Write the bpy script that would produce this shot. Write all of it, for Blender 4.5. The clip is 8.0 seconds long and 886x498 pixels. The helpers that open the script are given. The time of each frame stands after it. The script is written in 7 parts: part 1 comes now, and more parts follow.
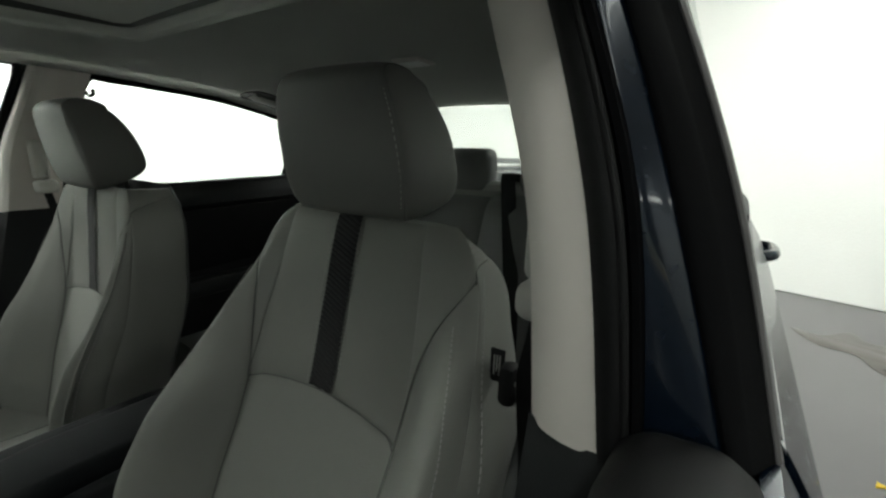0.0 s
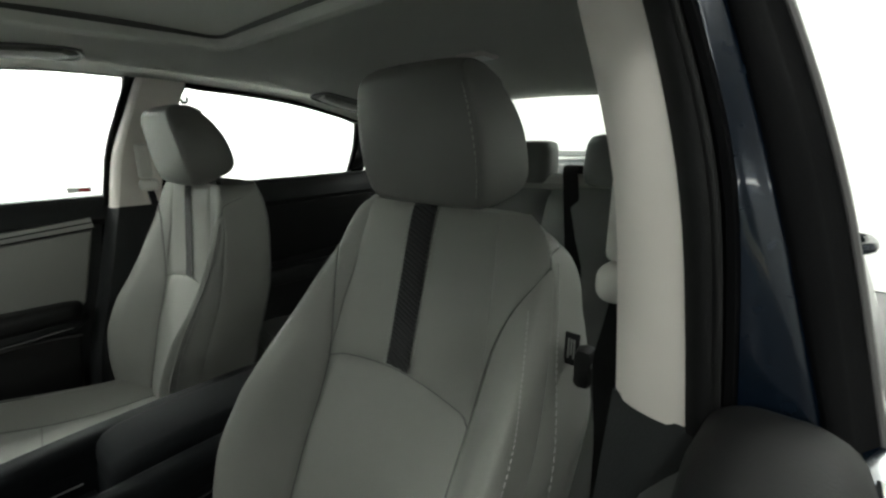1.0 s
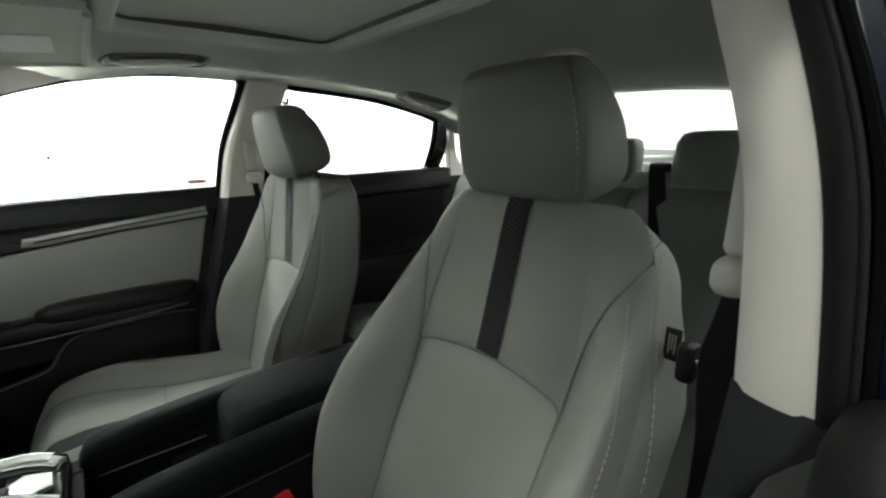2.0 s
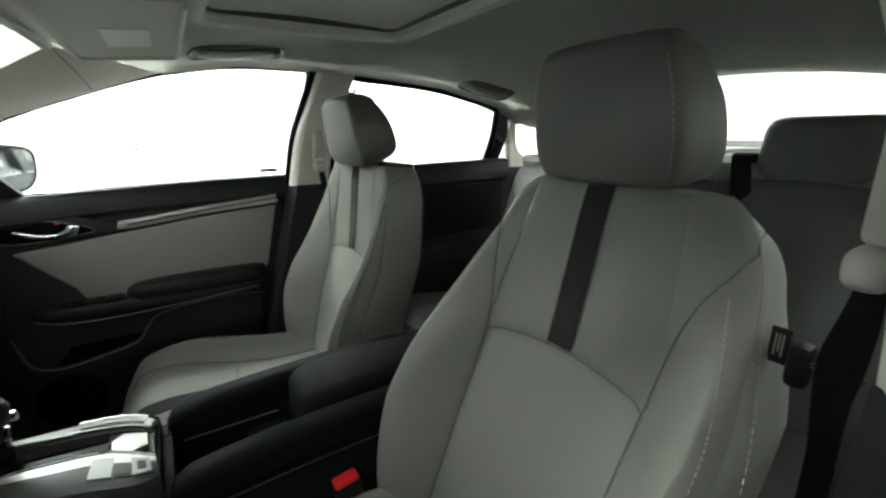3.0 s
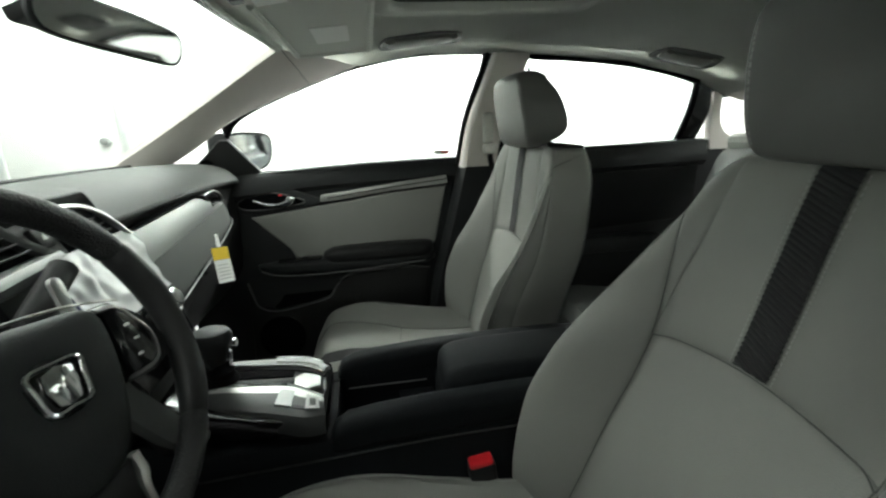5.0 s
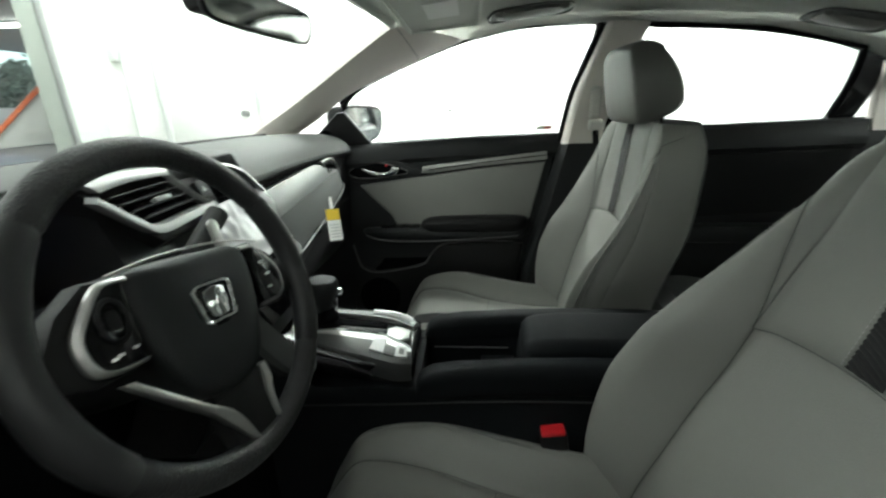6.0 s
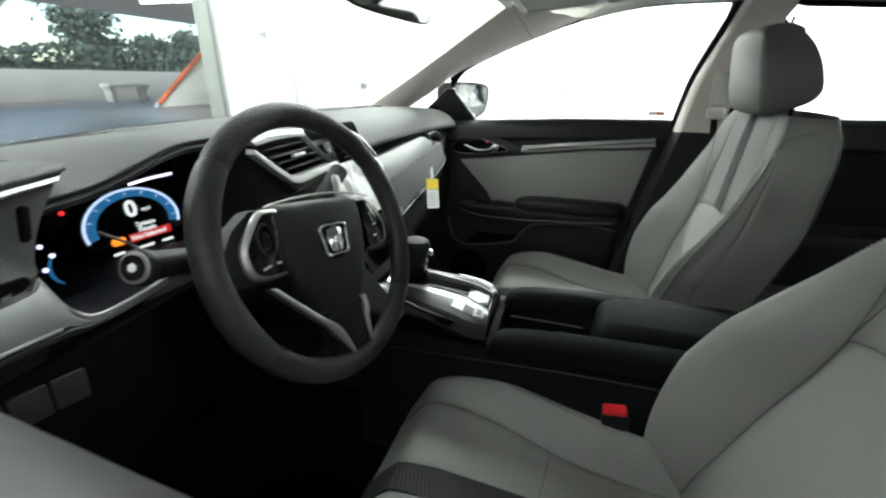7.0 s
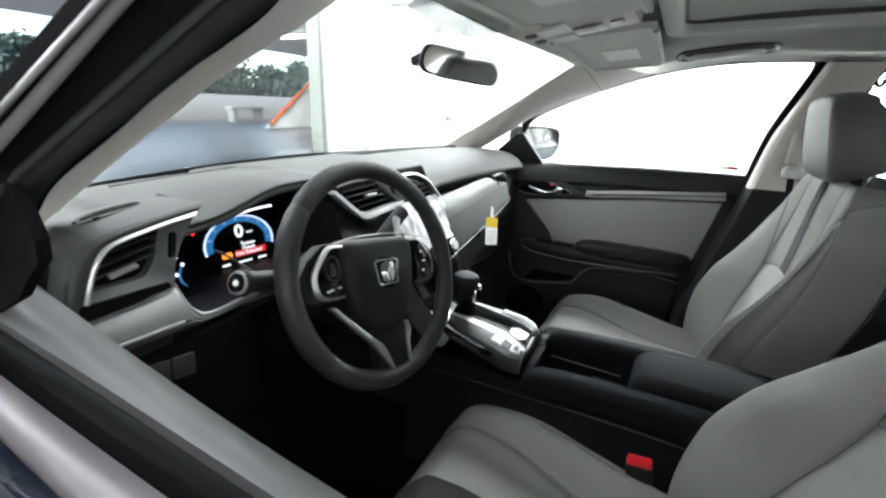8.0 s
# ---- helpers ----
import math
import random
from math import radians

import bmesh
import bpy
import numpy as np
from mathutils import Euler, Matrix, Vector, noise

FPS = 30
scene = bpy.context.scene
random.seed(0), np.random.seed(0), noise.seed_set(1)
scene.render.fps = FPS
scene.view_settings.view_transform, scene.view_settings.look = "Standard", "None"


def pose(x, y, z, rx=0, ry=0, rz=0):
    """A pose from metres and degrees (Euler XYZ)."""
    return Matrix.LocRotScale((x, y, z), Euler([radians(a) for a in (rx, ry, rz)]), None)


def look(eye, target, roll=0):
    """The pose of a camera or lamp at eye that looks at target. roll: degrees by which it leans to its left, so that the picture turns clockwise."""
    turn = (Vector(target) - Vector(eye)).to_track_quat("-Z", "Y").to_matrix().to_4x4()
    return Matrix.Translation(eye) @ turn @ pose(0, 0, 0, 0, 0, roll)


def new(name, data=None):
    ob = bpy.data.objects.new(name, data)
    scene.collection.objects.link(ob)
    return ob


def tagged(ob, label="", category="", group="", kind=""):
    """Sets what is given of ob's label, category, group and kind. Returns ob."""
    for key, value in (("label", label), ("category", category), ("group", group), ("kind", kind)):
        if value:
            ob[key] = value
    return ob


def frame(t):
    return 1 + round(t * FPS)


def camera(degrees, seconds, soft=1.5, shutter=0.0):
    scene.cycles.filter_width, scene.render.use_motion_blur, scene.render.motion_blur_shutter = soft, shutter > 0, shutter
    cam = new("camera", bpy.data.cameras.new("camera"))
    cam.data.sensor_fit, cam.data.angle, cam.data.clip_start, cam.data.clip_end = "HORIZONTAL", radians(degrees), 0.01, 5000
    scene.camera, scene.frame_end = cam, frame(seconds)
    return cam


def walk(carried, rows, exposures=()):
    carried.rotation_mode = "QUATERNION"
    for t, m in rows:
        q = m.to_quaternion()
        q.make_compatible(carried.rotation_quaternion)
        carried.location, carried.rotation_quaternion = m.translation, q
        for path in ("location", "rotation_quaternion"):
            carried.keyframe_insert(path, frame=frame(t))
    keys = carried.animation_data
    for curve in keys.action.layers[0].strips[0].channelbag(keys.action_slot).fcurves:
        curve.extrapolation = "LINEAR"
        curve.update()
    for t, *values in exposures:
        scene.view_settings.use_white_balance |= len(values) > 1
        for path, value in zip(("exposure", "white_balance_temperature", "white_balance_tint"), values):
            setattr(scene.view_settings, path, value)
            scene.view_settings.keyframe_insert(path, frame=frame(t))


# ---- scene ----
cam = camera(92.7, 8.0, soft=2.3, shutter=0.4)
PATH = [
    (0, (-0.739, 0.23, 1.116), (0.347, -1.387, 0.665), 1.8),
    (0.5, (-0.736, 0.249, 1.114), (0.44, -1.301, 0.649), 0.9),
    (1, (-0.733, 0.263, 1.11), (0.546, -1.2, 0.637), 0.3),
    (1.5, (-0.729, 0.285, 1.108), (0.667, -1.066, 0.636), 0.0),
    (2, (-0.722, 0.314, 1.106), (0.76, -0.94, 0.624), 0.4),
    (3.5, (-0.684, 0.336, 1.088), (1.009, -0.589, 0.562), -0.4),
    (4, (-0.677, 0.319, 1.087), (1.103, -0.414, 0.544), -1.2),
    (4.5, (-0.677, 0.306, 1.085), (1.171, -0.218, 0.53), -1.4),
    (6, (-0.712, 0.294, 1.08), (1.171, 0.418, 0.418), -1.1),
    (6.5, (-0.747, 0.281, 1.079), (1.069, 0.677, 0.339), -0.9),
    (7, (-0.773, 0.274, 1.084), (0.999, 0.817, 0.332), 1.0),
    (7.5, (-0.811, 0.251, 1.102), (0.901, 0.995, 0.384), 2.6),
    (8, (-0.825, 0.203, 1.135), (0.851, 1.082, 0.489), 2.7),
]
walk(cam, [(t, look(eye, target, roll)) for t, eye, target, roll in PATH],
     [(0, 0.18, 6380, -1), (1, 0.72, 6400, 0), (2, 1.06, 6380, 0), (4, 0.99, 6330, -2), (6, 1.08, 6250, -2), (7, 1.38, 6150, 2), (8, 1.74, 6000, 8)])

# ---- light ----
world = bpy.data.worlds.new("world")
scene.world = world
world.use_nodes = True
wn = world.node_tree.nodes
sky = wn.new("ShaderNodeTexSky")
sky.sky_type, sky.sun_disc, sky.sun_elevation, sky.sun_rotation = "NISHITA", False, radians(34), radians(-105)
world.node_tree.links.new(sky.outputs[0], wn["Background"].inputs[0])
wn["Background"].inputs[1].default_value = 0.15
sun = new("sun", bpy.data.lights.new("sun", "SUN"))
sun.data.energy, sun.data.angle, sun.data.color = 3.5, radians(12), (1, 0.97, 0.93)
sun.matrix_world = look((-30, 12, 21), (0, 20, 0))
TUBE_POWER = 75.0


# ---- materials ----
def mat(name, color, rough=0.5, metal=0.0, vary=0.12, scale=8.0, bump=0.15, grain=400.0, coat=0.0, spec=0.5, big=0.0, depth=0.0006):
    m = bpy.data.materials.new(name)
    m.use_nodes = True
    nt = m.node_tree
    b = nt.nodes["Principled BSDF"]
    co = nt.nodes.new("ShaderNodeTexCoord")
    n1 = nt.nodes.new("ShaderNodeTexNoise")
    n1.inputs["Scale"].default_value, n1.inputs["Detail"].default_value = scale, 6
    n2 = nt.nodes.new("ShaderNodeTexNoise")
    n2.inputs["Scale"].default_value, n2.inputs["Detail"].default_value = grain, 3
    for n in (n1, n2):
        nt.links.new(co.outputs["Object"], n.inputs["Vector"])
    mix = nt.nodes.new("ShaderNodeMix")
    mix.data_type = "RGBA"
    c = Vector(color)
    mix.inputs["A"].default_value = (*(c * (1 - vary)), 1)
    mix.inputs["B"].default_value = (*[min(1, v * (1 + vary)) for v in c], 1)
    nt.links.new(n1.outputs["Fac"], mix.inputs["Factor"])
    nt.links.new(mix.outputs["Result"], b.inputs["Base Color"])
    r = nt.nodes.new("ShaderNodeMapRange")
    r.inputs["To Min"].default_value, r.inputs["To Max"].default_value = max(0.02, rough - 0.08), min(1, rough + 0.08)
    nt.links.new(n1.outputs["Fac"], r.inputs["Value"])
    nt.links.new(r.outputs["Result"], b.inputs["Roughness"])
    b.inputs["Metallic"].default_value = metal
    b.inputs["Specular IOR Level"].default_value = spec
    b.inputs["Coat Weight"].default_value = coat
    b.inputs["Coat Roughness"].default_value = 0.04
    if bump:
        bp = nt.nodes.new("ShaderNodeBump")
        bp.inputs["Strength"].default_value, bp.inputs["Distance"].default_value = bump, depth
        nt.links.new(n2.outputs["Fac"], bp.inputs["Height"])
        nt.links.new(bp.outputs["Normal"], b.inputs["Normal"])
    return m


def leather(name, color, rough=0.45, cell=700.0, strength=0.25):
    """Leatherette: a fine pebbled grain of cells over slow tone changes."""
    m = mat(name, color, rough, vary=0.08, scale=5, bump=0)
    nt = m.node_tree
    b = nt.nodes["Principled BSDF"]
    co = nt.nodes["Texture Coordinate"]
    v = nt.nodes.new("ShaderNodeTexVoronoi")
    v.inputs["Scale"].default_value = cell
    w = nt.nodes.new("ShaderNodeTexNoise")
    w.inputs["Scale"].default_value = 14
    add = nt.nodes.new("ShaderNodeMath")
    add.operation = "MULTIPLY_ADD"
    add.inputs[1].default_value = 2.5
    bp = nt.nodes.new("ShaderNodeBump")
    b.inputs["Specular IOR Level"].default_value = 0.3
    bp.inputs["Strength"].default_value, bp.inputs["Distance"].default_value = strength, 0.0007
    nt.links.new(co.outputs["Object"], v.inputs["Vector"])
    nt.links.new(co.outputs["Object"], w.inputs["Vector"])
    nt.links.new(w.outputs["Fac"], add.inputs[0])
    nt.links.new(v.outputs["Distance"], add.inputs[2])
    nt.links.new(add.outputs[0], bp.inputs["Height"])
    nt.links.new(bp.outputs["Normal"], b.inputs["Normal"])
    return m


def emitter(name, color, strength):
    m = bpy.data.materials.new(name)
    m.use_nodes = True
    b = m.node_tree.nodes["Principled BSDF"]
    b.inputs["Base Color"].default_value = (0, 0, 0, 1)
    b.inputs["Emission Color"].default_value = (*color, 1)
    b.inputs["Emission Strength"].default_value = strength
    return m


def glass(name, tint=(1, 1, 1), gloss=0.06):
    """Thin pane: clear, with a faint mirror that grows at grazing angles."""
    m = bpy.data.materials.new(name)
    m.use_nodes = True
    nt = m.node_tree
    nt.nodes.remove(nt.nodes["Principled BSDF"])
    t = nt.nodes.new("ShaderNodeBsdfTransparent")
    t.inputs[0].default_value = (*tint, 1)
    g = nt.nodes.new("ShaderNodeBsdfGlossy")
    g.inputs["Roughness"].default_value = 0.02
    f = nt.nodes.new("ShaderNodeMapRange")
    lw = nt.nodes.new("ShaderNodeLayerWeight")
    lw.inputs[0].default_value = 0.12
    f.inputs["To Min"].default_value, f.inputs["To Max"].default_value = 0.02, 0.5
    nt.links.new(lw.outputs["Facing"], f.inputs["Value"])
    x = nt.nodes.new("ShaderNodeMixShader")
    nt.links.new(f.outputs[0], x.inputs[0])
    nt.links.new(t.outputs[0], x.inputs[1])
    nt.links.new(g.outputs[0], x.inputs[2])
    nt.links.new(x.outputs[0], nt.nodes["Material Output"].inputs[0])
    return m


LEATHER = leather("grey_leatherette", (0.213, 0.213, 0.200))
LEATHER_LOW = leather("grey_leatherette_insert", (0.208, 0.208, 0.195), 0.5, 500, 0.35)
# dark trim and shells; on the rear bench it also carries the shade
LEATHER_DARK = leather("dark_and_shaded_leatherette", (0.09, 0.093, 0.09))
BLACK = mat("black_grained_plastic", (0.009, 0.009, 0.0095), 0.52, spec=0.26, vary=0.2, bump=0.35, grain=900)
SOFT = leather("black_soft_trim", (0.013, 0.014, 0.015), 0.58, 600, 0.3)
PAD = leather("black_console_pad", (0.0068, 0.0078, 0.0092), 0.72, 600, 0.3)
PAD.node_tree.nodes["Principled BSDF"].inputs["Specular IOR Level"].default_value = 0.12
DASH = leather("charcoal_dash_skin", (0.066, 0.069, 0.067), 0.72, 520, 0.35)
GLOSS = mat("gloss_black", (0.006, 0.006, 0.007), 0.12, vary=0.1, bump=0.03)
SILVER = mat("satin_silver_trim", (0.43, 0.43, 0.42), 0.38, 0.85, vary=0.06, scale=40, bump=0.05)
BRUSHED = mat("brushed_grey_panel", (0.25, 0.254, 0.252), 0.45, 0.45, vary=0.08, scale=25, bump=0.12, grain=250)
CHROME = mat("chrome", (0.85, 0.86, 0.87), 0.08, 1.0, vary=0.03, bump=0.0)
HEADCLOTH = mat("grey_headliner_cloth", (0.64, 0.65, 0.61), 0.95, vary=0.06, scale=3, bump=0.5, grain=1200)
PILLAR = mat("warm_grey_pillar_trim", (0.64, 0.60, 0.565), 0.7, vary=0.05, scale=6, bump=0.25, grain=1100)
RUBBER = mat("black_rubber", (0.004, 0.004, 0.0045), 0.85, spec=0.03, vary=0.25, bump=0.2, grain=300)
PAINT = mat("dark_blue_metallic_paint", (0.0025, 0.006, 0.013), 0.25, 0.3, vary=0.12, scale=90, bump=0.02, coat=0.22, spec=0.25)
SEAL = mat("dark_grey_door_seal", (0.008, 0.008, 0.0085), 0.6, spec=0.16, vary=0.15, bump=0.3, grain=700)
CARPET = mat("black_carpet", (0.0035, 0.0035, 0.0035), 1.0, spec=0.02, vary=0.3, bump=1.0, grain=500, depth=0.002)
WHITE_PAPER = mat("white_paper", (0.86, 0.86, 0.84), 0.8, vary=0.03, bump=0.05)
YELLOW = mat("yellow_print", (0.75, 0.52, 0.02), 0.6, vary=0.03, bump=0.0)
RED = mat("red_plastic", (0.62, 0.02, 0.03), 0.3, vary=0.05, bump=0.05)
WEB = mat("black_webbing", (0.007, 0.007, 0.0075), 0.85, spec=0.15, vary=0.2, bump=0.6, grain=700)
BEIGE_WEB = mat("pale_plastic", (0.5, 0.49, 0.46), 0.55, vary=0.05, bump=0.1)
STITCH = mat("pale_thread", (0.32, 0.32, 0.305), 0.8, vary=0.1, bump=0.2)
PANE = glass("window_glass", (0.93, 0.95, 0.94))
MIRROR = mat("mirror_silver", (0.9, 0.91, 0.91), 0.02, 1.0, vary=0.01, bump=0.0)
WALL_WHITE = mat("white_painted_block", (0.84, 0.84, 0.82), 0.75, vary=0.03, scale=2.5, bump=0.5, grain=60, depth=0.004)
CEIL_WHITE = mat("white_ceiling_paint", (0.74, 0.74, 0.72), 0.85, vary=0.05, scale=1.2, bump=0.2, grain=40)
CONCRETE = mat("grey_sealed_concrete", (0.125, 0.118, 0.124), 0.35, vary=0.3, scale=0.9, bump=0.2, grain=50)
PARAPET = mat("pale_concrete", (0.45, 0.44, 0.42), 0.85, vary=0.12, scale=0.8, bump=0.3, grain=25)
ORANGE = mat("orange_rail_paint", (0.7, 0.14, 0.03), 0.5, vary=0.1, bump=0.1)
LEAF = mat("leaf_green", (0.036, 0.055, 0.042), 0.7, vary=0.5, scale=1.5, bump=0.0)
BARK = mat("bark", (0.09, 0.07, 0.055), 0.9, vary=0.3, scale=4, bump=0.5, grain=30)
COLUMN = mat("greenish_white_column_paint", (0.56, 0.60, 0.55), 0.7, vary=0.08, scale=2, bump=0.3, grain=50)
BRUSHED_PALE = mat("pale_grey_paint", (0.55, 0.56, 0.55), 0.5, vary=0.06, bump=0.1)
STAIN = mat("brown_damp_stain", (0.088, 0.076, 0.070), 0.3, vary=0.4, scale=6, bump=0.2, grain=60)
TUBE_GLOW = emitter("tube_glow", (1, 0.98, 0.94), 10.0)


# ---- mesh helpers ----
def finish(name, bm, material, smooth=True, sharp=35):
    bmesh.ops.recalc_face_normals(bm, faces=bm.faces)
    me = bpy.data.meshes.new(name)
    for f in bm.faces:
        f.smooth = smooth
    if smooth:
        lim = radians(sharp)
        for e in bm.edges:
            if len(e.link_faces) == 2 and e.calc_face_angle(0) > lim:
                e.smooth = False
    bm.to_mesh(me)
    bm.free()
    me.materials.append(material)
    return me


def part(name, bm, material, parent, label="", smooth=True, sharp=35):
    """Links a bmesh, in world places, as one mesh under a thing or under a part."""
    ob = new(name, finish(name, bm, material, smooth, sharp))
    ob.parent = parent
    if parent is not None and parent.type == "EMPTY":
        ob.matrix_parent_inverse = Matrix.Translation(-parent.location)
    return tagged(ob, label)


def single(name, bm, material, label, category, kind="", group="", smooth=True, sharp=35):
    """A thing, or a piece of the setting, that is one mesh."""
    return tagged(new(name, finish(name, bm, material, smooth, sharp)), label, category, group, kind)


def thing(name, at, label, category, group="", kind=""):
    ob = new(name)
    ob.location = at
    ob.empty_display_size = 0.05
    return tagged(ob, label, category, group, kind)


def grid(fn, nu, nv, bm=None, closed=False):
    bm = bm or bmesh.new()
    vs = [[bm.verts.new(fn(i / nu, j / nv)) for j in range(nv + 1)] for i in range(nu + 1 - closed)]
    n = len(vs)
    for i in range(nu):
        for j in range(nv):
            try:
                bm.faces.new((vs[i][j], vs[(i + 1) % n][j], vs[(i + 1) % n][j + 1], vs[i][j + 1]))
            except ValueError:
                pass
    return bm


def loft(rings, caps=True, bm=None):
    bm = bm or bmesh.new()
    vs = [[bm.verts.new(p) for p in r] for r in rings]
    n = len(vs[0])
    for a, b in zip(vs, vs[1:]):
        for k in range(n):
            bm.faces.new((a[k], a[(k + 1) % n], b[(k + 1) % n], b[k]))
    if caps:
        bm.faces.new(vs[0][::-1])
        bm.faces.new(vs[-1])
    return bm


def slab(fn, nu, nv, off):
    """A curved sheet with thickness: fn(u, v) and the same moved by the vector off, or by off(u, v)."""
    far = off if callable(off) else (lambda u, v: off)
    bm = bmesh.new()
    a = [[bm.verts.new(Vector(fn(i / nu, j / nv))) for j in range(nv + 1)] for i in range(nu + 1)]
    b = [[bm.verts.new(Vector(fn(i / nu, j / nv)) + Vector(far(i / nu, j / nv))) for j in range(nv + 1)] for i in range(nu + 1)]
    for i in range(nu):
        for j in range(nv):
            bm.faces.new((a[i][j], a[i + 1][j], a[i + 1][j + 1], a[i][j + 1]))
            bm.faces.new((b[i][j], b[i][j + 1], b[i + 1][j + 1], b[i + 1][j]))
    for i in range(nu):
        bm.faces.new((a[i][0], b[i][0], b[i + 1][0], a[i + 1][0]))
        bm.faces.new((a[i][nv], a[i + 1][nv], b[i + 1][nv], b[i][nv]))
    for j in range(nv):
        bm.faces.new((a[0][j], a[0][j + 1], b[0][j + 1], b[0][j]))
        bm.faces.new((a[nu][j], b[nu][j], b[nu][j + 1], a[nu][j + 1]))
    return bm


def poly_at(pts, t):
    """A smooth curve (Catmull-Rom) through pts at t in 0..1."""
    pts = [Vector(p) for p in pts]
    n = len(pts) - 1
    s = min(max(t, 0), 1) * n
    i = min(int(s), n - 1)
    f = s - i
    p0, p1, p2, p3 = pts[max(i - 1, 0)], pts[i], pts[i + 1], pts[min(i + 2, n)]
    return 0.5 * (2 * p1 + (p2 - p0) * f + (2 * p0 - 5 * p1 + 4 * p2 - p3) * f * f + (3 * p1 - p0 - 3 * p2 + p3) * f ** 3)


def lerp_table(table, x):
    """Smooth value from sorted (x, value) pairs: a monotone cubic through them."""
    if x <= table[0][0]:
        return table[0][1]
    if x >= table[-1][0]:
        return table[-1][1]
    i = next(k for k in range(len(table) - 1) if x <= table[k + 1][0])

    def chord(k):
        return (table[k + 1][1] - table[k][1]) / (table[k + 1][0] - table[k][0])

    def slope(k):
        if k == 0:
            return chord(0)
        if k == len(table) - 1:
            return chord(k - 1)
        d0, d1 = chord(k - 1), chord(k)
        return 0.0 if d0 * d1 <= 0 else 2 * d0 * d1 / (d0 + d1)
    (x0, v0), (x1, v1) = table[i], table[i + 1]
    h = x1 - x0
    f = (x - x0) / h
    return (2 * f ** 3 - 3 * f * f + 1) * v0 + (f ** 3 - 2 * f * f + f) * h * slope(i) + (3 * f * f - 2 * f ** 3) * v1 + (f ** 3 - f * f) * h * slope(i + 1)


def band(a, b, off, n=24, m=6, crown=0.0):
    """A strip between two curves, bulged by crown along -off, with thickness off."""
    off = Vector(off)
    up = -off.normalized() * crown

    def fn(u, v):
        return poly_at(a, u).lerp(poly_at(b, u), v) + up * (4 * v * (1 - v))
    return slab(fn, n, m, off)


def box(x0, x1, y0, y1, z0, z1, r=0.004, seg=2, bm=None):
    one = bmesh.new()
    bmesh.ops.create_cube(one, size=1, matrix=Matrix.Translation(((x0 + x1) / 2, (y0 + y1) / 2, (z0 + z1) / 2)) @ Matrix.Diagonal((x1 - x0, y1 - y0, z1 - z0, 1)))
    if r:
        bmesh.ops.bevel(one, geom=one.edges[:], offset=r, segments=seg, affect="EDGES", profile=0.5)
    return merge(one, bm)


def merge(one, bm=None, m=None):
    if m is not None:
        one.transform(m)
    if bm is None:
        return one
    me = bpy.data.meshes.new("t")
    one.to_mesh(me)
    one.free()
    bm.from_mesh(me)
    bpy.data.meshes.remove(me)
    return bm


def plate(outline, to3d, depth, r=0.003, seg=2, bm=None, smooth_n=0):
    """A flat piece with a rounded rim: outline in 2D, to3d(a, b, d) puts it into the world with d the height above its base."""
    pts = outline
    if smooth_n:
        ring = [(*p, 0) for p in outline]
        k = len(ring)
        out = []
        for i in range(k):
            q = [ring[(i - 1) % k], ring[i], ring[(i + 1) % k], ring[(i + 2) % k]]
            for j in range(smooth_n):
                v = poly_at(q, (1 + j / smooth_n) / 3)
                out.append((v.x, v.y))
        pts = out
    one = bmesh.new()
    low = [one.verts.new((a, b, 0)) for a, b in pts]
    f = one.faces.new(low)
    ext = bmesh.ops.extrude_face_region(one, geom=[f])
    vs = [g for g in ext["geom"] if isinstance(g, bmesh.types.BMVert)]
    bmesh.ops.translate(one, verts=vs, vec=(0, 0, depth))
    if r:
        top = [e for e in one.edges if all(v.co.z > depth * 0.5 for v in e.verts)]
        bmesh.ops.bevel(one, geom=top, offset=min(r, depth * 0.9), segments=seg, affect="EDGES", profile=0.5)
    for v in one.verts:
        v.co = Vector(to3d(*v.co))
    return merge(one, bm)


def tube(path, radius, n=12, samples=40, closed=False, bm=None, flat=1.0, up=(0, 0, 1)):
    """A round or flattened bar along a smooth path."""
    pts = [Vector(p) for p in path]
    if closed:
        k = len(pts)
        line = []
        for i in range(k):
            q = [pts[(i - 1) % k], pts[i], pts[(i + 1) % k], pts[(i + 2) % k]]
            line += [poly_at(q, (1 + j / 6) / 3) for j in range(6)]
    else:
        line = [poly_at(pts, i / samples) for i in range(samples + 1)]
    rings = []
    for i, p in enumerate(line):
        d = (line[(i + 1) % len(line)] - line[i - 1]) if closed else (line[min(i + 1, len(line) - 1)] - line[max(i - 1, 0)])
        d.normalize()
        s = d.cross(Vector(up))
        if s.length < 1e-4:
            s = d.cross(Vector((1, 0, 0)))
        s.normalize()
        t = s.cross(d)
        rr = radius(i / (len(line) - 1)) if callable(radius) else radius
        rings.append([p + s * math.cos(a) * rr + t * math.sin(a) * rr * flat for a in [2 * math.pi * k / n for k in range(n)]])
    if closed:
        rings.append(rings[0])
        b2 = loft(rings, caps=False)
        bmesh.ops.remove_doubles(b2, verts=b2.verts, dist=1e-6)
        return merge(b2, bm)
    return merge(loft(rings), bm)


def disc(center, axis, r, depth, n=32, bevel=0.001, bm=None):
    one = bmesh.new()
    bmesh.ops.create_cone(one, cap_ends=True, segments=n, radius1=r, radius2=r, depth=depth)
    if bevel:
        bmesh.ops.bevel(one, geom=[e for e in one.edges if len(e.link_faces) == 2 and e.calc_face_angle(0) > 1], offset=bevel, segments=2, affect="EDGES", profile=0.5)
    q = Vector(axis).to_track_quat("Z", "Y").to_matrix().to_4x4()
    return merge(one, bm, Matrix.Translation(center) @ q)


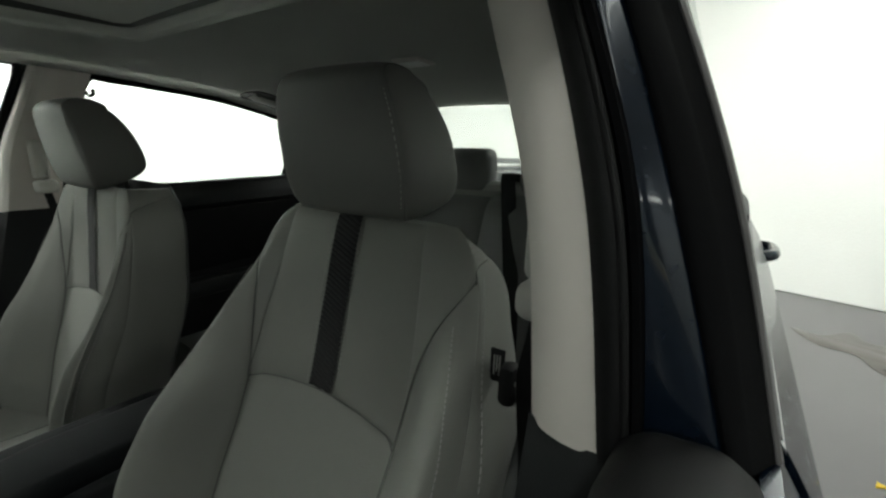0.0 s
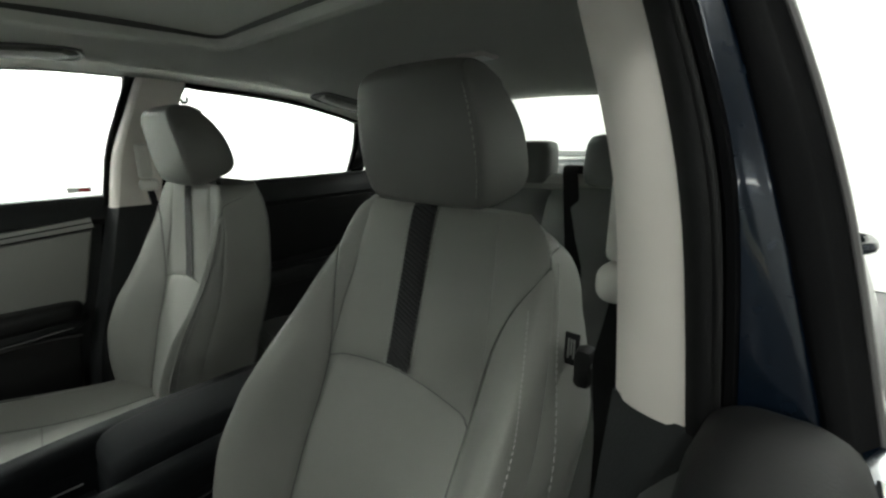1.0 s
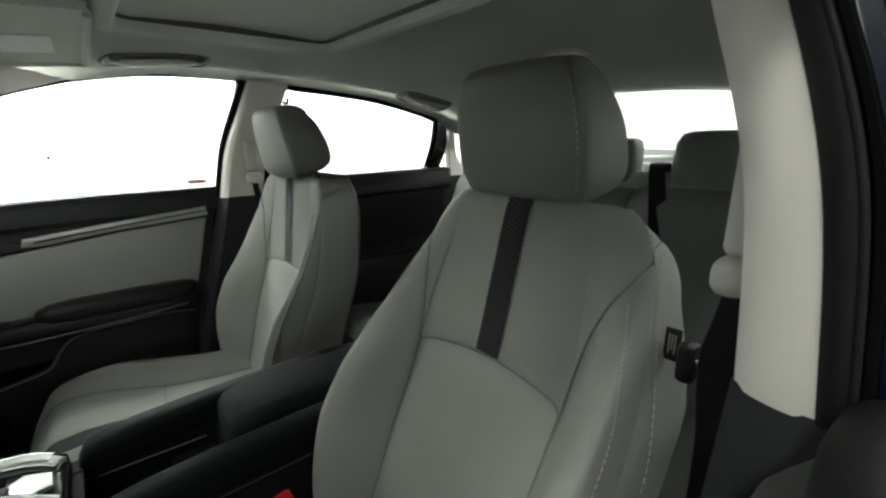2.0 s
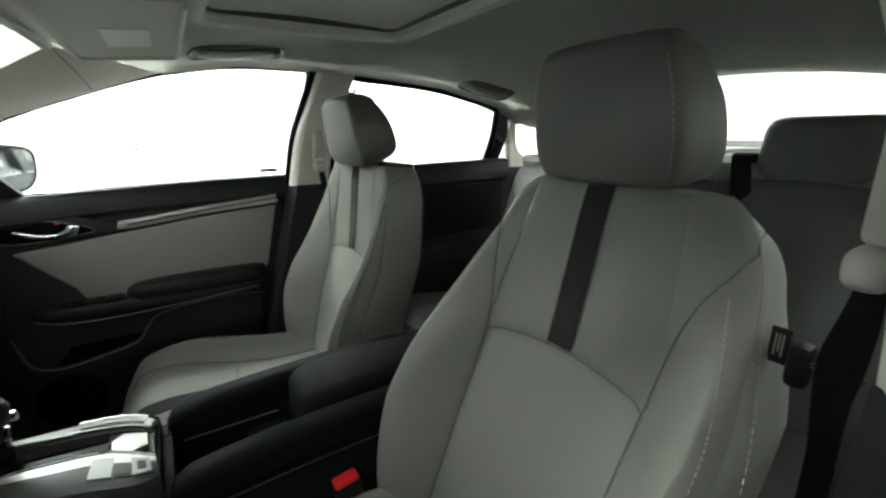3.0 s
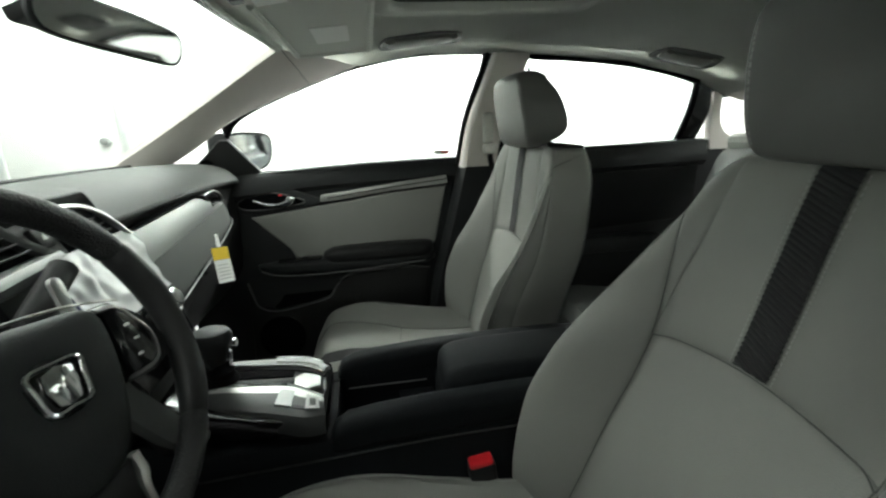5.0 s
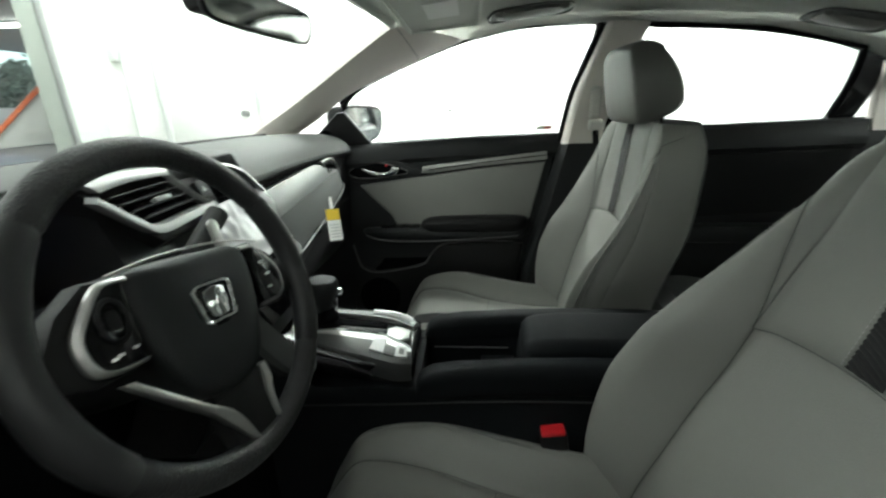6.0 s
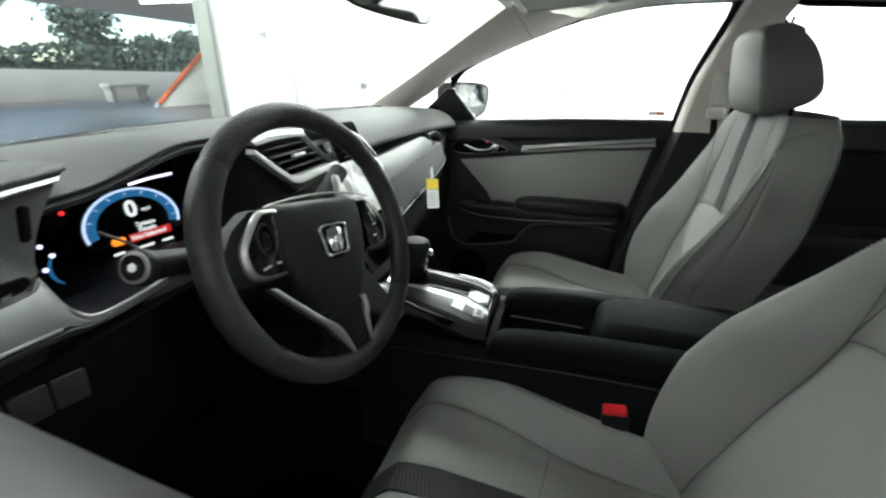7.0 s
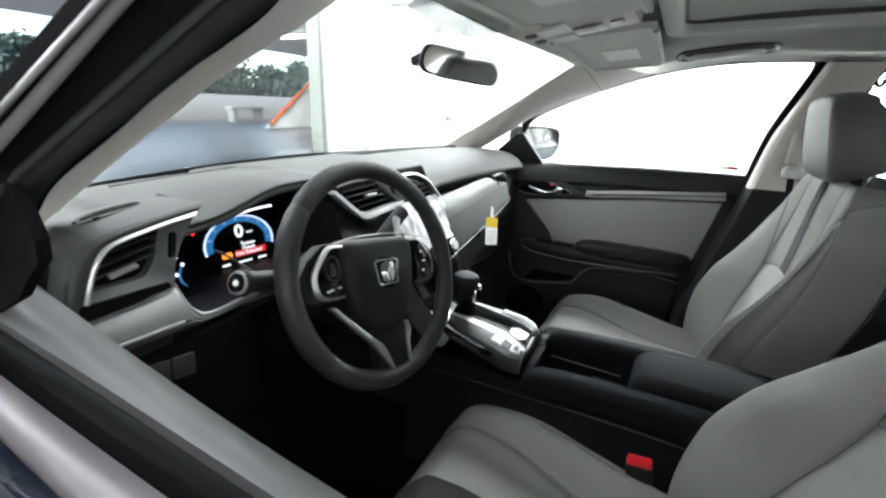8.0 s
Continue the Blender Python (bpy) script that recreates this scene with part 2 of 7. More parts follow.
def roundrect(w, h, r, n=4):
    out = []
    for cx, cy, a0 in ((w / 2 - r, h / 2 - r, 0), (-w / 2 + r, h / 2 - r, 90), (-w / 2 + r, -h / 2 + r, 180), (w / 2 - r, -h / 2 + r, 270)):
        for k in range(n + 1):
            a = radians(a0 + 90 * k / n)
            out.append((cx + r * math.cos(a), cy + r * math.sin(a)))
    return out


def puff(d, w):
    """Rises from 0 at a seam to 1 within w."""
    return 1 - math.exp(-max(d, 0) / w)


# ---- the parking deck round the car ----
WX, RY, CEIL_Z = 3.45, -4.45, 3.0


def wall_block(name, x0, x1, y0, y1, z0, z1, m, label):
    return single(name, box(x0, x1, y0, y1, z0, z1, 0.01, 1), m, label, "wall", kind="structure")


single("floor", slab(lambda u, v: (-40 + 100 * u, -12 + 40 * v, 0), 2, 2, (0, 0, -0.3)), CONCRETE, "grey sealed concrete parking deck with damp stains", "floor", kind="structure")
single("ground", slab(lambda u, v: (-900 + 1800 * u, 28 + 1500 * v, -1.2), 2, 2, (0, 0, -0.2)), PARAPET, "pale open ground beyond the parking deck", "ground", kind="structure")
single("ceiling", slab(lambda u, v: (-40 + 100 * u, -12 + 28.5 * v, CEIL_Z), 2, 2, (0, 0, 0.35)), CEIL_WHITE, "white painted concrete garage ceiling", "ceiling", kind="structure")
wall_block("wall_east", WX, WX + 0.25, -7, 4.02, 0, CEIL_Z, WALL_WHITE, "white painted block wall beside the car")
single("wall_south", box(-9.5, 3.6, -0.12, 0.12, 0, CEIL_Z, 0.01, 1), WALL_WHITE, "white painted wall behind the car", "wall", kind="structure").matrix_world = pose(0, RY - 0.35, 0, 0, 0, -12)
wall_block("wall_west", -8.2, -7.95, -6, 3.2, 0, CEIL_Z, WALL_WHITE, "white painted wall across the aisle")
single("column", box(WX - 0.40, WX + 0.05, 3.85, 4.10, 0, CEIL_Z, 0.02, 2), COLUMN, "white painted square concrete column", "column", kind="structure")
single("conduit", tube([(WX - 0.43, 3.84, 0), (WX - 0.43, 3.84, 1.5), (WX - 0.43, 3.84, CEIL_Z)], 0.03, 10), BRUSHED, "grey pipe fixed along the column edge", "pipe", kind="structure")
single("parapet", box(-40, 60, 19.2, 19.5, 0, 1.12, 0.03, 2), PARAPET, "pale concrete parapet wall at the deck's edge", "wall", kind="structure")


def tube_lamp(x, y, share):
    t = thing("tube_lamp", (x, y, CEIL_Z - 0.1), "white tube lamp under the ceiling, of a set mostly added unseen for light", "lamp", "ceiling tube lamps")
    h = 1.2
    part("housing", box(x - 0.06, x + 0.06, y - h, y + h, CEIL_Z - 0.06, CEIL_Z - 0.002, 0.01), CEIL_WHITE, t)
    part("diffuser", tube([(x, y - h + 0.03, CEIL_Z - 0.1), (x, y, CEIL_Z - 0.1), (x, y + h - 0.03, CEIL_Z - 0.1)], 0.038, 10, 4), TUBE_GLOW, t)
    lamp = new("tube_light", bpy.data.lights.new("tube_light", "AREA"))
    lamp.data.shape, lamp.data.size, lamp.data.size_y, lamp.data.energy = "RECTANGLE", 0.3, 2 * h, TUBE_POWER * share
    lamp.data.color = (1.0, 0.985, 0.95)
    lamp.matrix_world = pose(x, y, CEIL_Z - 0.145)
    return t


# most tubes are added out of view; shares are set to light cabin and walls
for x, y, share in ((2.7, 3.0, 0.45), (2.7, 0.4, 1.75), (2.7, -2.2, 1.7), (1.75, 0.5, 0.45), (-0.3, 3.4, 0.38), (-1.5, 1.7, 0.15), (-2.1, -0.4, 0.05), (-1.5, -2.9, 0.6), (-6.6, 1.6, 0.5), (-6.6, -2.0, 0.25), (-6.0, 8.0, 1.1), (9.6, 11.2, 1.3), (3.0, 10.5, 1.5), (-2.0, 7.0, 0.9)):
    tube_lamp(x, y, share)


def bench():
    b = thing("bench", (12.6, 17.6, 0), "pale concrete bench by the parapet", "bench")
    for x in (11.9, 13.2):
        part("support", box(x - 0.1, x + 0.1, 17.4, 17.8, 0, 0.5, 0.02), PARAPET, b)
    part("seat", box(11.7, 13.4, 17.35, 17.85, 0.5, 0.66, 0.03), PARAPET, b)


bench()
rw = thing("ramp_wall", (12.0, 13.0, 0), "white sloping ramp wall with an orange rail", "ramp")
part("wall", plate([(10.4, 0.02), (16.5, 0.02), (16.5, 2.9), (13.6, 2.45)], lambda a, b, d: (a, 13.6 + d, b), 0.25, 0.02), WALL_WHITE, rw)
part("rail", tube([(10.45, 13.55, 0.15), (12.0, 13.55, 1.33), (13.6, 13.55, 2.5)], 0.07, 8, 6), ORANGE, rw, "orange painted rail")


def tree(x, y, h, seed):
    rnd = random.Random(seed)
    t = thing("tree", (x, y, -1.0), "leafy green tree beyond the parapet", "tree", "trees beyond the parapet")
    top = Vector((x + rnd.uniform(-0.5, 0.5), y, h * 0.75))
    bm = tube([(x, y, -1.0), (x + 0.15, y, h * 0.3), top], lambda s: 0.22 * (1 - 0.8 * s), 8, 8)
    tips = []
    for k in range(9):
        s = rnd.uniform(0.35, 0.95)
        o = poly_at([(x, y, -1.0), (x + 0.15, y, h * 0.3), top], s)
        a = rnd.uniform(0, 6.28)
        L = h * rnd.uniform(0.2, 0.36) * (1.2 - s * 0.6)
        e = o + Vector((math.cos(a) * L, math.sin(a) * L, L * rnd.uniform(0.2, 0.8)))
        tube([o, (o + e) / 2 + Vector((0, 0, 0.1)), e], lambda s: 0.07 * (1 - 0.8 * s), 5, 4, bm=bm)
        tips += [e, (o + e) / 2, o.lerp(e, 0.8)]
    part("trunk", bm, BARK, t)
    verts, faces = [], []
    for c in tips + [top]:
        for k in range(70):
            d = Vector((rnd.gauss(0, 1), rnd.gauss(0, 1), rnd.gauss(0, 0.7))) * h * 0.085
            p = c + d
            n = Vector((rnd.uniform(-1, 1), rnd.uniform(-1, 1), rnd.uniform(-1, 1))).normalized()
            u = n.orthogonal().normalized() * rnd.uniform(0.1, 0.22)
            w = n.cross(u) * 0.6
            i = len(verts)
            verts += [p - u, p + w, p + u, p - w]
            faces.append((i, i + 1, i + 2, i + 3))
    me = bpy.data.meshes.new("crown")
    me.from_pydata([tuple(v) for v in verts], [], faces)
    me.materials.append(LEAF)
    c = new("crown", me)
    c.parent = t
    c.matrix_parent_inverse = Matrix.Translation(-t.location)


def hedge():
    """A dense band of leaves above the parapet."""
    rnd = random.Random(77)
    verts, faces = [], []
    for k in range(9000):
        x, y = rnd.uniform(-4, 44), rnd.uniform(23.5, 25.5)
        top = 2.15 + 0.35 * noise.noise((x * 0.35, 0, 3)) + 0.25 * noise.noise((x * 1.3, 2, 5))
        p = Vector((x, y, top - (top + 0.4) * rnd.random() ** 1.6))
        n = Vector((rnd.uniform(-1, 1), rnd.uniform(-1, 1), rnd.uniform(-1, 1))).normalized()
        u = n.orthogonal().normalized() * rnd.uniform(0.09, 0.2)
        w = n.cross(u) * 0.7
        i = len(verts)
        verts += [p - u, p + w, p + u, p - w]
        faces.append((i, i + 1, i + 2, i + 3))
    me = bpy.data.meshes.new("hedge")
    me.from_pydata([tuple(v) for v in verts], [], faces)
    me.materials.append(LEAF)
    tagged(new("hedge", me), "dense dark green hedge behind the parapet", "hedge", kind="stuff")
    single("hedge_core", slab(lambda u, v: (-4 + 48 * u, 25.6, -1.2 + 2.7 * v), 40, 2, (0, 0.4, 0)), LEAF, "dark inner growth of the hedge", "hedge", kind="structure")


hedge()
for k in range(26):
    tree(-16 + 2.5 * k + (k * 37 % 11) * 0.15, 26 + (k * 53 % 13) * 0.8, 3.1 + (k * 29 % 7) * 0.36, k)


# steel door, boxes and pipes on the wall beside the car
wd = thing("wall_door", (WX, 2.75, 0), "white steel service door in the block wall", "door")
part("leaf", box(WX - 0.03, WX - 0.002, 2.3, 3.2, 0.01, 2.1, 0.004), CEIL_WHITE, wd)
for y in (2.27, 3.23):
    part("jamb", box(WX - 0.05, WX - 0.001, y - 0.03, y + 0.03, 0, 2.13, 0.004), BRUSHED_PALE, wd)
part("lintel", box(WX - 0.05, WX - 0.001, 2.24, 3.26, 2.131, 2.19, 0.004), BRUSHED_PALE, wd)
part("door_knob", disc((WX - 0.06, 2.42, 1.0), (1, 0, 0), 0.03, 0.06), BRUSHED, wd)
for y, z, w, h in ((3.62, 1.55, 0.09, 0.13), (3.55, 0.62, 0.10, 0.12), (1.6, 1.25, 0.07, 0.11)):
    single("wall_box", box(WX - 0.05, WX - 0.002, y - w / 2, y + w / 2, z - h / 2, z + h / 2, 0.006), BRUSHED_PALE, "small pale grey electrical box on the wall", "electrical box", group="wall boxes")
single("wall_conduit", tube([(WX - 0.02, 3.55, 0.1), (WX - 0.02, 3.55, 1.2), (WX - 0.02, 3.55, CEIL_Z - 0.05)], 0.014, 8, 4), BRUSHED_PALE, "thin pale conduit running up the wall", "pipe", kind="structure")
single("wall_mark", disc((WX - 0.004, 0.478, 0.992), (1, 0, 0), 0.012, 0.006, 12, 0.001), RUBBER, "small dark plug in the white wall", "wall plug")
BLOCK = bmesh.new()
for r in range(15):
    box(WX - 0.0025, WX + 0.01, -6.9, 3.84, 0.2 * r + 0.195, 0.2 * r + 0.2, 0, 1, BLOCK)
single("block_joint", BLOCK, CEIL_WHITE, "raised mortar line on the white block wall", "wall", kind="structure")
sn_ = single("deck_stain", plate([(-1.82, -3.42), (-1.62, -3.38), (-1.55, -3.55), (-1.38, -3.36), (-1.22, -3.40), (-1.34, -3.14), (-1.50, -3.10), (-1.58, -2.86), (-1.84, -2.92), (-2.10, -2.80), (-1.98, -3.05), (-2.28, -3.16), (-2.02, -3.26)], lambda a, b, h: (a, b, 0.001 + h), 0.003, 0.002, smooth_n=3), STAIN, "brown damp stain on the concrete deck", "stain", kind="structure")
single("yellow_scrap", plate([(-1.36, -1.72), (-1.33, -1.74), (-1.32, -1.70)], lambda a, b, h: (a, b, 0.001 + h), 0.004, 0), YELLOW, "tiny yellow scrap on the deck", "scrap")


# ---- the car's shell ----
def gx(z):
    """How far out the side glass stands at height z."""
    return 0.745 - 0.27 * (z - 1.0)


ZE = [(-1.08, 1.131), (-0.955, 1.155), (-0.82, 1.205), (-0.544, 1.26), (-0.264, 1.277), (-0.07, 1.283), (0.11, 1.281), (0.29, 1.25), (0.477, 1.188), (0.657, 1.112)]
ZC = [(-1.05, 1.262), (-0.8, 1.298), (-0.5, 1.312), (0.0, 1.318), (0.25, 1.305), (0.4, 1.283), (0.52, 1.258)]


def lin(table, x):
    if x <= table[0][0]:
        return table[0][1]
    for (x0, v0), (x1, v1) in zip(table, table[1:]):
        if x <= x1:
            return v0 + (v1 - v0) * (x - x0) / (x1 - x0)
    return table[-1][1]


def roof_edge(y):
    """Half width and height of the headliner's side edge."""
    yy = min(y, 0.30)
    z = lin(ZE, yy)
    if y > 0.30:
        z = lin(ZE, 0.30) + (y - 0.30) * 0.10
    return gx(lin(ZE, yy)) - max(0, y - 0.3) * 0.95 - 0.005, z


def roof(x, y):
    xe, ze = roof_edge(y)
    zc = lerp_table(ZC, y)
    return zc + (ze - zc) * min(1.0, abs(x) / xe) ** 2.4


SR = (-0.235, 0.235, -0.145, 0.235)
Y0, Y1 = -1.03, 0.505
car = thing("car_body", (0, 0, 0), "dark blue metallic sedan body with warm grey inner trim", "car")


def headliner():
    """Cloth roof lining with a rectangular opening for the sunroof."""
    bm = bmesh.new()
    us = sorted(set([-1 + k / 14 for k in range(29)]))
    ys = sorted(set([Y0 + (Y1 - Y0) * k / 44 for k in range(45)] + [SR[2], SR[3]]))
    rows = []
    for y in ys:
        xe = roof_edge(y)[0]
        xs = [u * xe for u in us]
        for edge in SR[:2]:
            k = min(range(len(xs)), key=lambda i: abs(xs[i] - edge))
            xs[k] = edge
        rows.append([bm.verts.new((x, y, roof(x, y))) for x in xs])
    for r, q, ya, yb in zip(rows, rows[1:], ys, ys[1:]):
        for k in range(len(us) - 1):
            xm, ym = (r[k].co.x + r[k + 1].co.x) / 2, (ya + yb) / 2
            if SR[0] < xm < SR[1] and SR[2] < ym < SR[3]:
                continue
            bm.faces.new((r[k], r[k + 1], q[k + 1], q[k]))
    bmesh.ops.solidify(bm, geom=bm.faces[:], thickness=0.012)
    return bm


hl = part("headliner", headliner(), HEADCLOTH, car, "grey cloth headliner")
part("roof_panel", slab(lambda u, v: ((2 * u - 1) * (roof_edge(-1.05 + 1.58 * v)[0] - 0.03), -1.05 + 1.58 * v, roof((2 * u - 1) * 0.59, -1.05 + 1.58 * v) + 0.05), 20, 24, (0, 0, 0.012)), PAINT, car, "dark blue roof skin")


def sunroof():
    x0, x1, y0, y1 = SR
    ring = []
    for cx, cy, a0 in ((x1 - 0.03, y1 - 0.03, 0), (x0 + 0.03, y1 - 0.03, 90), (x0 + 0.03, y0 + 0.03, 180), (x1 - 0.03, y0 + 0.03, 270)):
        for k in range(5):
            a = radians(a0 + 22.5 * k)
            ring.append((cx + 0.034 * math.cos(a), cy + 0.034 * math.sin(a)))
    path = [(x, y, roof(x, y) - 0.001) for x, y in ring]
    mid = 0.045
    lip = []
    for w, h in ((1.16, 0.0005), (1.145, -0.006), (1.11, -0.011), (1.05, -0.0125), (1.01, -0.011), (0.99, -0.005), (0.985, 0.012)):
        lip.append([Vector((x * w, (y - mid) * w + mid, roof(x * w, (y - mid) * w + mid) + h)) for x, y in ring])
    part("sunroof_surround", loft(lip, caps=False), HEADCLOTH, car, "broad padded cloth frame round the sunroof opening")
    slot = [[Vector((x * w, (y - mid) * w + mid, roof(x * w, (y - mid) * w + mid) + h)) for x, y in ring] for w, h in ((0.984, 0.004), (0.975, 0.006), (0.955, 0.012))]
    part("sunroof_well", loft(slot, caps=False), LEATHER_DARK, car, "dark slot round the sunshade")
    part("sunshade", slab(lambda u, v: ((x0 + (x1 - x0) * u) * 0.972, mid + (y0 + (y1 - y0) * v - mid) * 0.972, roof((x0 + (x1 - x0) * u) * 0.972, mid + (y0 + (y1 - y0) * v - mid) * 0.972) + 0.009), 10, 10, (0, 0, 0.01)), HEADCLOTH, car, "closed grey sliding sunshade")


sunroof()


def mirrored(pts, s):
    return [(x * s, y, z) for x, y, z in pts]


A_OUT = [(0.728, 0.95, 0.935), (0.718, 0.785, 1.034), (0.709, 0.67, 1.108), (0.695, 0.478, 1.188), (0.677, 0.30, 1.252)]
A_IN = [(0.69, 1.03, 0.972), (0.645, 0.865, 1.06), (0.60, 0.726, 1.137), (0.55, 0.60, 1.207), (0.50, 0.487, 1.268)]
L_OUT = [(-0.690, 0.80, 0.93), (-0.674, 0.70, 1.022), (-0.666, 0.66, 1.059), (-0.644, 0.60, 1.102), (-0.628, 0.54, 1.142), (-0.622, 0.48, 1.168), (-0.628, 0.42, 1.190), (-0.652, 0.31, 1.245)]
L_IN = [(-0.672, 0.86, 0.945), (-0.650, 0.80, 0.982), (-0.627, 0.74, 1.027), (-0.608, 0.69, 1.065), (-0.575, 0.64, 1.110), (-0.552, 0.58, 1.153), (-0.515, 0.51, 1.200), (-0.482, 0.465, 1.240)]
for s, a_out, a_in in ((1, A_OUT, A_IN), (-1, L_OUT, L_IN)):
    part("front_pillar_trim", band(a_out, a_in, (0.03 * s, 0.02, 0.012), 24, 8, 0.012 if s > 0 else 0.003), PILLAR, car, "warm grey front pillar trim")
    o1, o2 = (0.035, 0.05) if s > 0 else (0.008, 0.012)
    part("front_pillar_skin", band([(x + o1 * s, y + 0.02, z + 0.01) for x, y, z in a_out], [(x + o2 * s, y + 0.015, z - 0.005) for x, y, z in a_in], (0.02 * s, 0.01, 0.005), 24, 4), PAINT, car, "dark blue front pillar skin")
part("front_pillar_seal", band([(x - 0.001, y - 0.003, z - 0.0015) for x, y, z in L_OUT], [(x - 0.034, y + 0.018, z + 0.011) for x, y, z in L_OUT], (0.001, 0.004, 0.001), 30, 6, 0.003), RUBBER, car, "black rubber seal along the front pillar")
j_out, j_in = poly_at(A_OUT, 0.79), poly_at(A_IN, 0.99)
part("pillar_joint", tube([j_out + Vector((-0.003, 0, -0.002)), j_out.lerp(j_in, 0.5) + Vector((-0.012, -0.008, -0.008)), j_in + Vector((-0.003, -0.003, -0.001))], 0.0010, 6, 16), LEATHER_DARK, car, "thin joint across the pillar trim")
YS = (0.30, 0.15, 0.0, -0.15, -0.35, -0.6, -0.8, -0.98)
B_TRIM_R = [(0.652, -0.012, 0.945), (0.636, -0.014, 1.085), (0.594, -0.03, 1.205), (0.57, -0.04, 1.272)]
B_TRIM_F = [(0.698, 0.002, 0.945), (0.677, 0.0, 1.085), (0.636, -0.02, 1.203), (0.60, -0.03, 1.274)]
B_SEAL = [(0.708, 0.008, 0.95), (0.687, 0.008, 1.087), (0.647, -0.006, 1.195), (0.612, -0.02, 1.276)]
B_BLUE_1 = [(0.722, 0.004, 0.955), (0.704, 0.003, 1.088), (0.669, -0.006, 1.19), (0.63, -0.02, 1.276)]
B_BLUE_2 = [(0.757, -0.010, 0.965), (0.718, -0.009, 1.089), (0.680, -0.016, 1.191), (0.639, -0.028, 1.278)]
B_RUN = [(0.772, -0.022, 0.955), (0.735, -0.028, 1.088), (0.693, -0.032, 1.195), (0.65, -0.04, 1.28)]
B_EXT = [(0.784, -0.05, 0.95), (0.745, -0.05, 1.087), (0.70, -0.05, 1.2), (0.655, -0.055, 1.285)]
def pillar(pts, s):
    """Mirrors the middle pillar; the passenger side leans further back towards the roof."""
    return [(x * s, y - (0.05 * (z - 0.95) / 0.33 if s > 0 else 0), z) for x, y, z in pts]


for s in (1, -1):
    rail_in = [(roof_edge(y)[0] + 0.002, y, roof_edge(y)[1] + 0.001) for y in YS]
    rail_out = [(gx(lin(ZE, y)) + 0.016, y, lin(ZE, y) - 0.001) for y in YS]
    if s < 0:
        rail_in = [(x - 0.05 * min(max((-0.05 - y) / 0.1, 0), 1), y, z) for x, y, z in rail_in]
        rail_out = [(x - 0.05 * min(max((-0.05 - y) / 0.1, 0), 1), y, z) for x, y, z in rail_out]
    part("roof_rail_trim", band(mirrored(rail_in, s), mirrored(rail_out, s), (0.01 * s, 0, 0.05), 28, 3), RUBBER, car, "black rubber seal along the roof edge")
    part("roof_rail_skin", band(mirrored([(x + 0.012, y, z + 0.0) for x, y, z in rail_out], s), mirrored([(x - 0.03, y, z + 0.06) for x, y, z in rail_out], s), (-0.012 * s, 0, 0.0), 28, 3), PAINT, car, "dark blue roof rail")
    # middle pillar: pale trim and seal
    part("middle_pillar_trim", band(pillar(B_TRIM_R, s), pillar(B_TRIM_F, s), (0.02 * s, -0.03, 0), 24, 8, 0.006), PILLAR, car, "warm grey middle pillar trim")
    part("middle_pillar_side", band(pillar(B_TRIM_R, s), pillar([(x + 0.012, y - 0.10, z) for x, y, z in B_TRIM_R], s), (0.03 * s, 0, 0), 20, 4, 0.003), PILLAR, car, "warm grey middle pillar trim")
    lower = [(0.70, 0.004, 0.948), (0.70, 0.05, 0.75), (0.70, 0.10, 0.55), (0.69, 0.12, 0.38), (0.66, 0.14, 0.22)]
    part("middle_pillar_lower", band(mirrored([(x - 0.05, y - 0.015, z) for x, y, z in lower], s), mirrored([(x + 0.012, y, z) for x, y, z in lower], s), (0.02 * s, -0.05, 0), 16, 4, 0.004), SOFT, car, "black lower middle pillar trim")
    part("middle_pillar_lower_side", band(mirrored([(x - 0.05, y - 0.015, z) for x, y, z in lower], s), mirrored([(x - 0.045, y - 0.13, z) for x, y, z in lower], s), (0.03 * s, 0, 0), 16, 3), SOFT, car, "black lower middle pillar trim")
    if s > 0:
        part("door_seal", tube(pillar(B_SEAL, s), 0.006, 28, 24, up=(0, 1, 0)), SEAL, car, "black rubber door seal")
    else:
        def layer(f, out=0.0):
            return [Vector(a).lerp(Vector(b), f) + Vector((0, out, 0)) for a, b in zip(pillar(B_TRIM_F, s), pillar(B_BLUE_1, s))]
        part("door_seal", band(layer(0.0, 0.001), layer(0.60, 0.004), (0, -0.03, 0), 24, 10, 0.0035), SEAL, car, "black grained rubber door seal")
        part("seal_bead", tube(layer(0.62, 0.003), 0.0026, 14, 30, up=(0, 1, 0)), SEAL, car, "black rubber bead")
        part("seal_gap", band(layer(0.62, -0.004), layer(1.0, -0.004), (0, -0.02, 0), 24, 3), RUBBER, car, "black gap beside the door")
        part("seal_bead", tube(layer(0.84, -0.001), 0.0022, 14, 30, up=(0, 1, 0)), SEAL, car, "black rubber bead")
    part("rear_pillar_trim", band(mirrored([(0.668 - (0.05 if s < 0 else 0), -0.86, 1.215), (0.69 - (0.05 if s < 0 else 0), -0.99, 1.145), (0.70 - (0.04 if s < 0 else 0), -1.13, 1.12), (0.71, -1.5, 0.98)], s), mirrored([(0.53, -1.0, 1.245), (0.56, -1.13, 1.20), (0.58, -1.34, 1.10), (0.60, -1.6, 1.0)], s), (0.05 * s, 0, 0.02), 16, 4, 0.01), PILLAR, car, "warm grey rear pillar trim")
